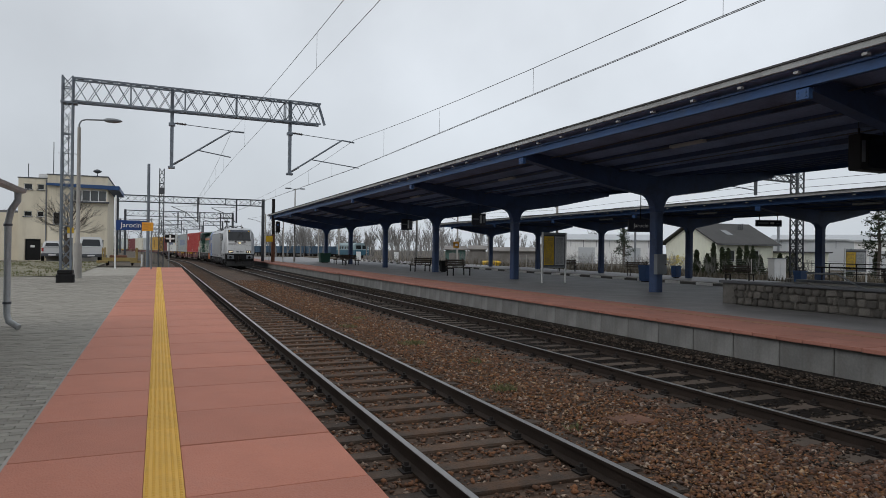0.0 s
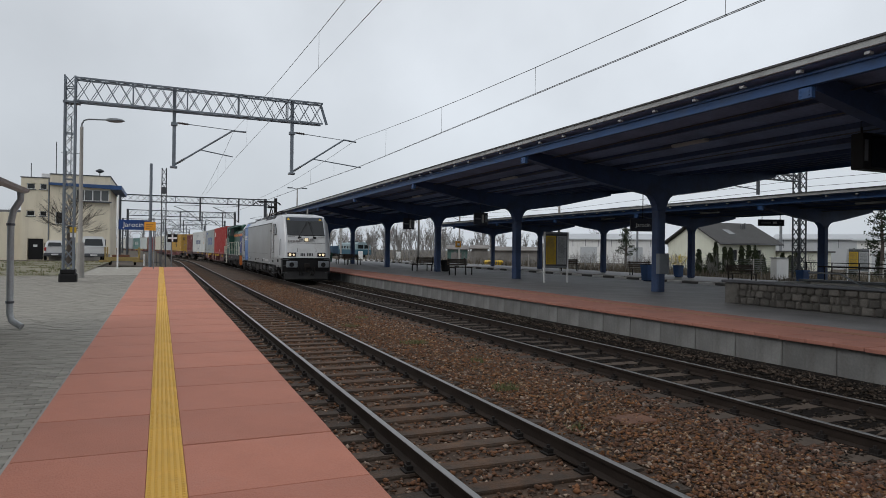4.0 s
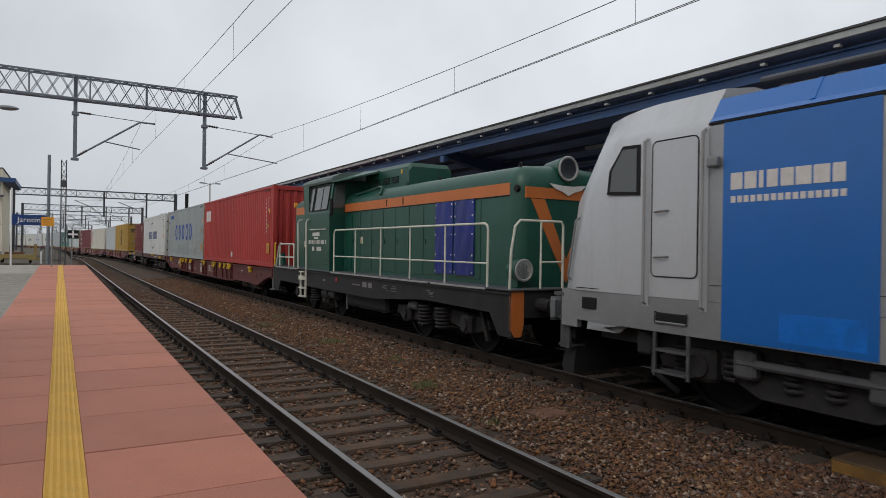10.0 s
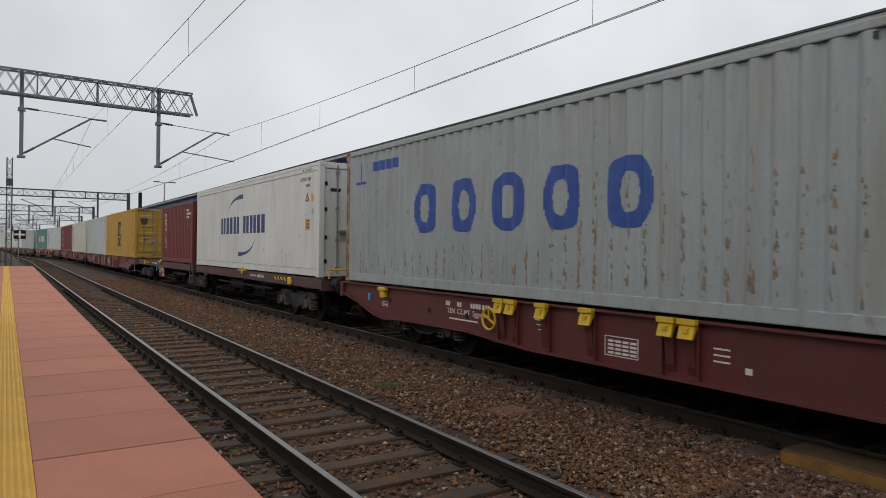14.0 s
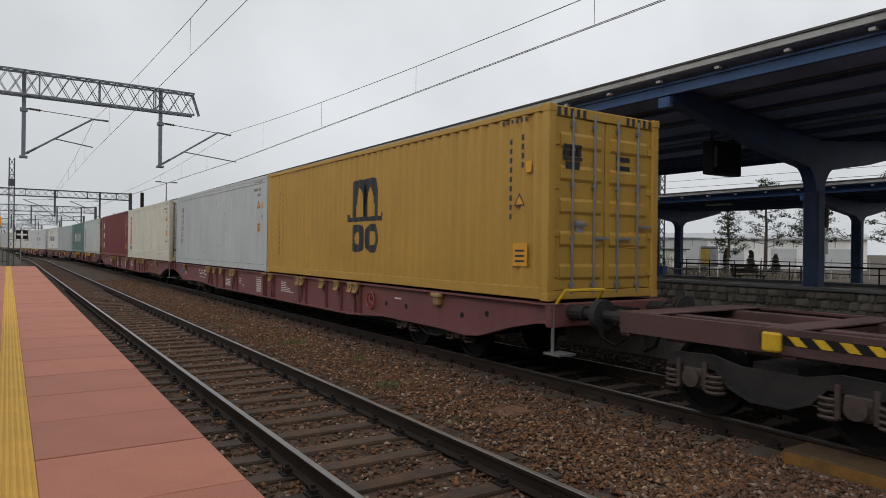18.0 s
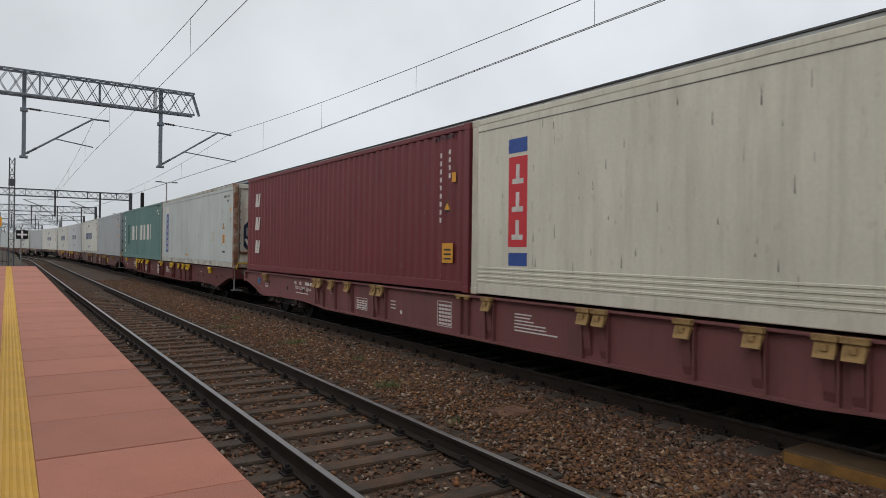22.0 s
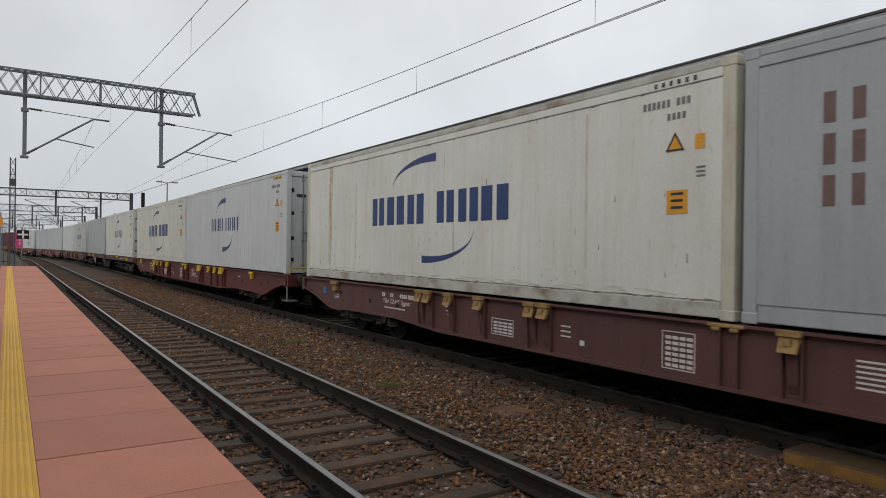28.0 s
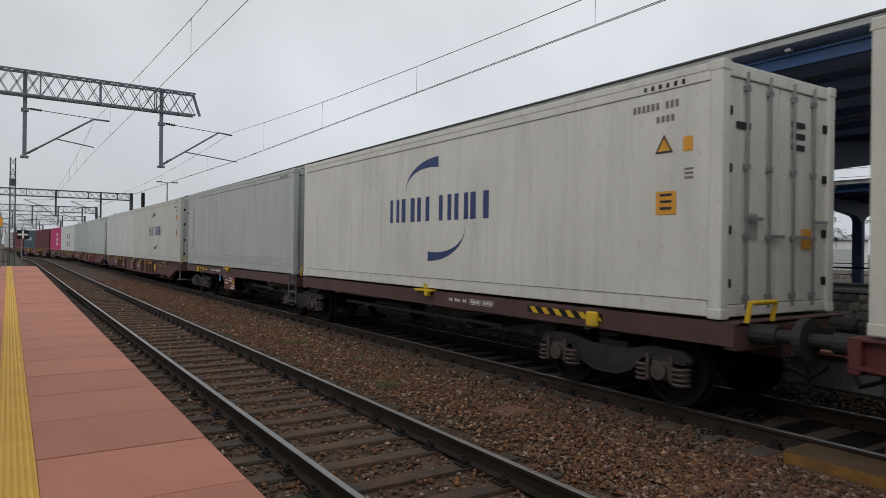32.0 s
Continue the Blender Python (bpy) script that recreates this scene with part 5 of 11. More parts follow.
    for k in range(5):
        y = 7.13 + k * 0.46
        mark(c, "lettering_block", MARK_W, "dry", (y, y + 0.13, 1.06, 1.88), (y + 0.22, y + 0.35, 1.06, 1.88), label="white lettering bars")
    for k in range(8):
        y = 2.92 + k * 0.435
        mark(c, "lettering_block", MARK_W, "dry", (y, y + 0.12, 1.06, 1.88), (y + 0.22, y + 0.33, 1.06, 1.88), label="white lettering bars")
    mark(c, "dark_patch", REPAINT, "dry", (9.45, 10.5, 0.8, 2.0))
    mark(c, "upright_marking", MARK_W, "dry", *[(11.27, 11.43, 0.3 + k * 0.34, 0.52 + k * 0.34) for k in range(7)]), std_marks(c, "dry", MARK_W, False, False)
    c = b["tex"] = steel_box("refrigerated_container", "plain grey refrigerated container with dark upright letters", P["tex"], "reefer", front="doors", rubs=False)
    upright_bars(c, MARK_BR, 10.98, 11.36, 1.2, 2.4, 3, "flat"), std_marks(c, "flat", MARK_G)
    for key, lab, kind, fr, lg in (("cm2", "off-white refrigerated container with rust streaks and dark blue wave mark", "reefer", "plain", (3.89, 8.5, 1.22, 1.79, True)),
                                   ("cm3", "ribbed white refrigerated container with dark blue wave mark", "ribbed", "doors", (4.55, 7.92, 1.29, 1.75, False)),
                                   ("cm4", "off-white refrigerated container with dark blue wave mark", "reefer", "plain", (3.66, 8.3, 1.21, 1.78, True)),
                                   ("cm5", "clean white refrigerated container with dark blue wave mark and white doors", "reefer", "doors", (4.24, 7.54, 1.26, 1.72, False)),
                                   ("cm7", "white refrigerated container with a blue wave mark and dark hinges", "reefer", "doors", (4.24, 7.54, 1.26, 1.72, False))):
        c = b[key] = steel_box("refrigerated_container", lab, P[key], kind, front=fr, edge=CREAM_EDGE if key == "cm2" else None, rail=WORN_RAIL if key == "cm2" else None, rubs=False)
        wave_logo(c, MARK_B, *lg), std_marks(c, "flat", MARK_G)
    for y, w, z0, z1, tone in ((10.7, 0.05, 0.32, 2.74, RUST_RUN), (10.64, 0.03, 0.9, 2.74, RUST_RUN), (10.745, 0.025, 1.5, 2.74, RUST_RUN), (10.6, 0.02, 1.9, 2.74, PALE_RUN), (10.78, 0.045, 0.4, 2.3, PALE_RUN), (9.3, 0.05, 0.5, 2.2, PALE_RUN), (5.4, 0.04, 0.7, 1.2, PALE_RUN), (2.2, 0.04, 0.5, 2.6, PALE_RUN)):
        mark(b["cm2"], "rust_streak", tone, "flat", (y, y + w, z0, z1), label="thin rust run down the side")
    c = b["g6"] = steel_box("refrigerated_container", "plain grey refrigerated container without a large mark", P["g6"], "reefer")
    upright_bars(c, MARK_G, 11.2, 11.42, 0.7, 2.3, 8, "flat")
    for key, mat, kind, lab in (("w8", "cm1", "reefer", "plain white refrigerated container"), ("w9", "cro", "reefer", "plain pale grey refrigerated container"),
                                ("w10", "tri", "reefer", "pale grey refrigerated container near the tail"), ("w11", "cm1", "reefer", "white refrigerated container beside a magenta box"),
                                ("pink", "pink", "dry", "magenta corrugated container with white blocks"), ("plum", "plum", "dry", "dark plum corrugated container"),
                                ("navy", "navy", "dry", "slate blue corrugated container"), ("end_a", "ues", "dry", "maroon corrugated container near the tail"),
                                ("end_b", "g6", "reefer", "grey refrigerated container near the tail")):
        b[key] = steel_box("refrigerated_container" if kind == "reefer" else "shipping_container", lab, P[mat], kind)
    mark(b["pink"], "lettering", MARK_W, "dry", *[(y, y + 0.7, 0.6 + k * 0.6, 1.0 + k * 0.6) for k in range(3) for y in (3.2, 4.3)])
    upright_bars(b["w11"], MARK_G, 4.0, 6.5, 0.5, 2.2, 2, "flat")
    g = Geo()
    blocks(g, 3.5, 1.3, 5, 0.8, 0.5, 0.25, "dry", cross=False)
    part("lettering", g, MARK_W, b["navy"])


boxes()


def stains(c, mat, n, seed, kind, y0, y1, z0, z1, w, h):
    """Small drawn-out stains and scrapes on a box's side."""
    r, g = random.Random(seed), Geo()
    for _ in range(n):
        y, z = r.uniform(y0, y1), z0 + (z1 - z0) * r.random() ** 1.6
        if kind == "dry":
            y = (math.floor(y / 0.278) + 0.13) * 0.278 + r.uniform(-0.03, 0.03)
        a, b = w * r.uniform(0.2, 1.0), h * r.uniform(0.15, 1.0)
        x = FACE - 0.003
        k = len(g.v)
        p = [(y - a * r.uniform(0.3, 0.5), z), (y + a * r.uniform(0.3, 0.5), z + b * 0.1), (y + a * r.uniform(0.1, 0.3), z + b), (y - a * r.uniform(0.0, 0.3), z + b * 0.8)]
        g.v += [(x, u, v) for u, v in p] + [(x + 0.002, u, v) for u, v in p]
        g.f += [(k, k + 1, k + 2, k + 3), (k + 7, k + 6, k + 5, k + 4)] + [(k + i, k + 4 + i, k + 4 + (i + 1) % 4, k + (i + 1) % 4) for i in range(4)]
    part("stain_cluster", g, mat, c)


RUST_STAIN = matte("rust_stain", (0.23, 0.185, 0.135), 0.9, var=0.4, scale=9)
SCUFF = matte("dark_scuff", (0.2, 0.19, 0.16), 0.8, var=0.4, scale=9)
stains(BOXES["cos"], RUST_STAIN, 150, 1, "dry", 0.4, 11.8, 0.2, 0.6, 0.06, 0.16)
stains(BOXES["cos"], RUST_STAIN, 60, 2, "dry", 0.4, 11.8, 0.5, 2.5, 0.035, 0.14)
stains(BOXES["cos"], RUST_STAIN, 170, 21, "dry", 1.2, 5.4, 0.75, 1.75, 0.07, 0.12)
stains(BOXES["cos"], RUST_STAIN, 120, 22, "dry", 2.0, 9.0, 0.3, 0.75, 0.07, 0.14)
stains(BOXES["cm2"], PALE_RUN, 120, 41, "flat", 0.3, 11.9, 0.2, 0.28, 0.5, 0.03)
stains(BOXES["cm2"], RUST_STAIN, 70, 42, "flat", 0.3, 11.9, 0.19, 0.22, 0.35, 0.018)
stains(BOXES["cm2"], RUST_STAIN, 40, 43, "flat", 0.3, 11.9, 2.66, 2.7, 0.3, 0.02)
stains(BOXES["apl"], SCUFF, 80, 3, "flat", 0.4, 11.8, 0.4, 2.6, 0.03, 0.22)
stains(BOXES["cm2"], RUST_STAIN, 34, 4, "flat", 0.4, 11.8, 0.3, 2.6, 0.025, 0.16)
stains(BOXES["tri"], SCUFF, 40, 5, "flat", 0.4, 11.8, 0.4, 2.6, 0.04, 0.1)
stains(BOXES["cro"], SCUFF, 30, 6, "flat", 0.4, 11.8, 0.3, 2.6, 0.03, 0.2)
stains(BOXES["cm1"], SCUFF, 25, 7, "flat", 0.4, 11.8, 0.4, 2.6, 0.03, 0.12)
stains(BOXES["cm4"], SCUFF, 40, 8, "flat", 0.4, 11.8, 0.4, 2.6, 0.03, 0.16)
stains(BOXES["cai"], matte("white_scratch", (0.5, 0.42, 0.4), 0.7), 18, 9, "dry", 0.4, 11.8, 0.25, 2.6, 0.025, 0.07)
stains(BOXES["ues"], RUST_STAIN, 40, 10, "dry", 0.4, 11.8, 0.25, 2.6, 0.03, 0.12)
stains(BOXES["chi"], RUST_STAIN, 60, 11, "dry", 0.4, 11.8, 0.25, 2.6, 0.03, 0.14)


# ---- wagons ----
def wheelset(parent, y, r=0.46):
    w = new("wheelset")
    w.parent = parent
    w.location = (0, y, r)
    def wheel(s):
        g = Geo()
        prof = [(0.0, 0.09), (-0.05, 0.1), (-0.06, 0.19), (-0.015, 0.22), (-0.015, r - 0.07), (-0.065, r - 0.06), (-0.065, r), (0.05, r), (0.05, r + 0.028), (0.075, r + 0.028), (0.075, r - 0.06), (0.03, r - 0.08), (0.03, 0.2), (0.06, 0.1)]
        n = 24
        sg = 1 if s < 0 else -1
        g.loft([[(s + sg * u, v * math.cos(2 * math.pi * k / n), v * math.sin(2 * math.pi * k / n)) for u, v in prof] for k in range(n + 1)], caps=False)
        return g.mesh("wheel", WHEEL, True)
    for s in (-0.77, 0.77):
        piece("wheel", shared(("wheel", r, s), lambda: wheel(s)), w)
    piece("axle", shared("axle", lambda: Geo().tube([(-1.0, 0, 0), (1.0, 0, 0)], 0.085, 12).mesh("axle", IRON)), w)
    return w


WHEELS = []


AXLE_BROWN = matte("axle_box_brown", (0.062, 0.045, 0.041), 0.7, var=0.35, scale=6, dirt=(0.025, 0.02, 0.018), dirt_amt=0.7, dirt_scale=5)


def y25_bogie(parent, y, bright=False):
    """A two-axle freight bogie with coil springs; it stays on its wagon."""
    def truck():
        g = Geo()
        for s in (-1, 1):
            prof = [(-1.3, 0.62), (-1.25, 0.56), (-0.62, 0.58), (-0.45, 0.4), (-0.2, 0.3), (0.2, 0.3), (0.45, 0.4), (0.62, 0.58), (1.25, 0.56), (1.3, 0.62), (1.2, 0.72), (0.7, 0.74), (0.35, 0.66), (-0.35, 0.66), (-0.7, 0.74), (-1.2, 0.72)]
            g.prism(prof, "x", s * 1.0, s * 1.06)
            g.prism([(u, v + 0.006) for u, v in prof[1:9]] + [(u, v + 0.05) for u, v in prof[1:9][::-1]], "x", s * 1.06, s * 1.11)
        g.box(-0.96, 0.96, -0.25, 0.25, 0.45, 0.72)
        return g.mesh("bogie_frame", BOGIE)
    b = piece("bogie_frame", shared("y25", truck), parent, (0, y, 0))
    def spring():
        g = Geo()
        for k in range(4):
            g.ring((0, 0, 0.33 + k * 0.06), 0.095, 0.022, "z", 12)
        return g.mesh("spring", AXLE_BROWN)
    def axlebox():
        return Geo().cbox(-0.1, 0.1, -0.16, 0.16, 0.34, 0.6, 0.04).tube([(-0.1, 0, 0.46), (-0.15, 0, 0.46)], 0.11, 12).box(-0.13, -0.1, -0.2, -0.15, 0.34, 0.66).box(-0.13, -0.1, 0.15, 0.2, 0.34, 0.66).mesh("axle_box", AXLE_BROWN)
    for a in (-0.9, 0.9):
        for s in (-1, 1):
            piece("axle_box", shared("abox", axlebox), b, (s * 1.02, a, 0), 0 if s < 0 else math.pi)
            for e in (-0.27, 0.27):
                piece("spring", shared("spring", spring), b, (s * 1.07, a + e, 0))
        WHEELS.append((wheelset(parent, y + a), y + a))
    return b


def buffers(parent, y, out, mat=UNDER, z=1.02):
    """Two buffers and a hook on an end beam; out: -1 towards the engine, 1 towards the tail."""
    for x in (-0.875, 0.875):
        g = Geo().tube([(x, y, z), (x, y + out * 0.32, z)], 0.11, 12).tube([(x, y + out * 0.3, z), (x, y + out * 0.56, z)], 0.075, 12)
        b = part("buffer", g, mat, parent)
        part("buffer_head", Geo().disc((x, y + out * 0.59, z), 0.22, "y", 0.05, 20), mat, b)
    part("coupling", Geo().box(-0.05, 0.05, min(y, y + out * 0.5), max(y, y + out * 0.5), z - 0.08, z + 0.06), IRON, parent)
    hose = [(-0.35, y, z - 0.1), (-0.36, y + out * 0.12, z - 0.4), (-0.3, y + out * 0.35, z - 0.5), (-0.2, y + out * 0.5, z - 0.35)]
    part("brake_hose", Geo().tube(hose, 0.025, 6), BLACK, parent)


def flap(parent, y, z, mat=YELLOW):
    me = shared(("flap", mat.name), lambda: Geo().prism([(-0.03, 0.02), (-0.13, 0.01), (-0.15, -0.06), (-0.19, -0.19), (-0.165, -0.195), (-0.1, -0.08), (-0.03, -0.05)], "y", -0.1, 0.1).box(-0.17, -0.1, -0.12, 0.12, -0.03, 0.03).box(-0.185, -0.14, -0.035, 0.035, -0.12, -0.06).mesh("folding_stop", mat))
    return piece("folding_stop", me, parent, (-1.18, y, z))


def deep_wagon(label, mat, wheel_mat, yellow=YELLOW):
    """An eight-unit flat wagon with deep fish-belly side sills, 25.94 m over its buffers."""
    L = 25.94
    w = thing("container_wagon", label, "flat wagon", group="container wagons")
    key = mat.name
    prof = [(0.62, 1.12), (0.62, 0.86), (0.9, 0.84), (1.5, 0.72), (2.3, 0.50), (2.7, 0.46), (3.4, 0.5), (5.6, 0.52), (6.4, 0.47), (7.2, 0.42)]
    prof = prof + [(L - y, z) for y, z in prof[::-1]]
    def sill():
        g = Geo().prism(prof, "x", -1.20, -1.17)
        top = [(-1.28, 1.14), (-1.05, 1.14), (-1.05, 1.115), (-1.28, 1.115)]
        g.prism(top, "y", 0.6, L - 0.6)
        lo = prof[1:-1]
        for (a, z0), (b, z1) in zip(lo[:-1], lo[1:]):
            if b - a > 1e-3:
                g.add([(-1.29, a, z0), (-1.1, a, z0), (-1.1, b, z1), (-1.29, b, z1), (-1.29, a, z0 + 0.035), (-1.1, a, z0 + 0.035), (-1.1, b, z1 + 0.035), (-1.29, b, z1 + 0.035)],
                      [(0, 1, 2, 3), (4, 7, 6, 5), (0, 4, 5, 1), (1, 5, 6, 2), (2, 6, 7, 3), (3, 7, 4, 0)])
        return g.mesh("side_sill", mat)
    sm = shared(("sill", key), sill)
    piece("side_sill", sm, w)
    piece("side_sill", sm, w, (0, L, 0), math.pi)
    rib = shared(("rib", key), lambda: Geo().prism([(-1.26, 0.45), (-1.2, 0.45), (-1.2, 1.11), (-1.27, 1.11)], "y", -0.012, 0.012).mesh("rib", mat))
    for y in (6.72, 6.98, 7.7, 8.55, 9.84, 10.3, 12.25, 12.46, 12.95, 13.16, 15.86, 16.36, 17.43, 18.32, 19.02, 19.5):
        piece("rib", rib, w, (0, y, 0))
    part("centre_stop", Geo().cbox(-1.29, -1.19, 12.85, 13.3, 1.1, 1.14, 0.01).cbox(-1.3, -1.24, 12.92, 13.02, 1.06, 1.1, 0.01).cbox(-1.3, -1.24, 13.14, 13.24, 1.06, 1.1, 0.01), yellow, w, "flat stop between the two boxes")
    for y in (0.7, 3.2, 6.5, 10, 13, 16, 19.5, 22.8, L - 0.75):
        part("cross_member", Geo().box(-1.16, 1.16, y - 0.08, y + 0.08, 0.8, 1.1), mat, w)
    part("centre_sill", Geo().box(-0.3, 0.3, 0.85, L - 0.85, 0.75, 1.05), mat, w)
    part("end_beam", Geo().cbox(-1.28, 1.28, 0.6, 0.72, 0.8, 1.14, 0.015), mat, w)
    part("end_beam", Geo().cbox(-1.28, 1.28, L - 0.72, L - 0.6, 0.8, 1.14, 0.015), mat, w)
    for y in (4.0, L - 4.0):
        y25_bogie(w, y)
    buffers(w, 0.62, -1), buffers(w, L - 0.62, 1)
    for y in (3.6, 6.81, 7.07, 7.8, 8.65, 9.93, 10.21, 12.35, 15.96, 16.25, 17.53, 18.42, 19.12, 19.4, 23.29):
        if y in (3.6, 23.29):
            part("container_spigot", Geo().cbox(-1.3, -1.19, y - 0.1, y + 0.1, 0.9, 1.1, 0.02).cbox(-1.33, -1.19, y - 0.15, y + 0.15, 1.04, 1.12, 0.02), yellow, w)
        else:
            flap(w, y, 1.12, yellow)
            bk = shared(("bracket", key), lambda: Geo().prism([(-1.2, 1.11), (-1.285, 1.11), (-1.285, 0.98), (-1.235, 0.6), (-1.2, 0.5)], "y", -0.06, 0.06).mesh("stop_bracket", mat))
            piece("stop_bracket", bk, w, (0, y, 0))
    g = Geo()
    for y0, z0, n, wd, h in ((21.0, 0.92, 2, 0.055, 0.08), (20.65, 0.92, 2, 0.055, 0.08), (20.25, 0.92, 4, 0.055, 0.08), (19.92, 0.92, 3, 0.055, 0.08)):
        for k in range(n):
            g.box(-1.203, -1.2, y0 - k * (wd + 0.02), y0 - k * (wd + 0.02) + wd, z0, z0 + h)
    for y0, z0, wd, h, rows in ((16.75, 0.56, 0.55, 0.26, 4), (13.5, 0.53, 0.46, 0.45, 6), (19.35, 0.62, 0.2, 0.16, 1), (23.2, 0.72, 0.24, 0.1, 1)):
        for a, b, c, d in ((y0, y0 + wd, z0, z0 + 0.012), (y0, y0 + wd, z0 + h - 0.012, z0 + h), (y0, y0 + 0.012, z0 + 0.012, z0 + h - 0.012), (y0 + wd - 0.012, y0 + wd, z0 + 0.012, z0 + h - 0.012)):
            g.box(-1.203, -1.2, a, b, c, d)
        for k in range(rows):
            zz = z0 + 0.03 + k * (h - 0.06) / rows
            for q in range(4):
                g.box(-1.203, -1.2, y0 + 0.03 + q * (wd - 0.06) / 4, y0 + 0.03 + (q + 0.8) * (wd - 0.06) / 4, zz, zz + (h - 0.06) / rows * 0.6)
    for k in range(6):
        g.box(-1.203, -1.2, 11.78 - (0.4, 0.36, 0.44, 0.7, 0.72, 0.95)[k], 11.78, 0.92 - 0.05 * k, 0.94 - 0.05 * k)
    for k in range(3):
        g.box(-1.203, -1.2, 18.42, 18.6 + 0.04 * k, 0.74 + 0.07 * k, 0.757 + 0.07 * k), g.box(-1.203, -1.2, 15.5, 15.7, 0.7 + 0.07 * k, 0.72 + 0.07 * k)
    g.box(-1.203, -1.2, 20.1, 20.95, 0.69, 0.715), g.box(-1.203, -1.2, 15.24, 15.32, 0.62, 0.69), g.box(-1.203, -1.2, 5.0, 5.25, 0.9, 0.93)
    wording("class_lettering", "TEN  CZ-MT  Sggmss", 0.125, MARK_W, w, pose(-1.202, 20.45, 0.83, 90, 0, -90), 0.002)
    part("stencil_marking", g, MARK_W, w, "white stencilled marking bars")
    wy = 19.72 if mat is OXIDE else 6.2
    hw = part("brake_wheel", Geo().ring((-1.26, wy, 0.8), 0.17, 0.022, "x", 18).bar((-1.26, wy - 0.15, 0.73), (-1.26, wy + 0.15, 0.87), 0.03).bar((-1.26, wy, 0.8), (-1.26, wy, 0.97), 0.03), wheel_mat, w, "hand brake wheel")
    h = Geo()
    for y in (4.8, 5.6, 2.9, 2.2, 20.4, 21.6, 23.1):
        h.disc((-1.203, y, 0.78 if 2.5 < y < 23 else 0.86), 0.05, "x", 0.008, 12)
    part("sill_hole", h, BLACK, w)
    for y in (0.72,):
        st = Geo().tube([(-1.22, y - 0.1, 1.15), (-1.22, y - 0.1, 0.45)], 0.025, 6).box(-1.32, -1.0, y - 0.35, y - 0.02, 0.42, 0.45)
        part("footstep", st, STEEL_BAR, w, "end footstep with handrail")
    if len(CONSIST) > 2:
        part("hand_loop", Geo().tube([(-1.15, 0.62, 1.14), (-1.15, 0.45, 1.34), (-0.4, 0.42, 1.34), (-0.35, 0.62, 1.14)], 0.025, 6), YELLOW, w, "yellow grab loop")
    else:
        part("hand_loop", Geo().tube([(-1.2, 0.5, 1.14), (-1.2, 0.5, 2.0), (-1.17, 0.54, 2.04), (-1.12, 0.6, 2.02)], 0.025, 6), YELLOW, w, "yellow upright grab rail")
    part("blue_tag_holder", Geo().box(-1.23, -1.2, 23.93, 24.03, 0.8, 0.95), matte("blue_tag", (0.05, 0.25, 0.55), 0.5), w)
    return w


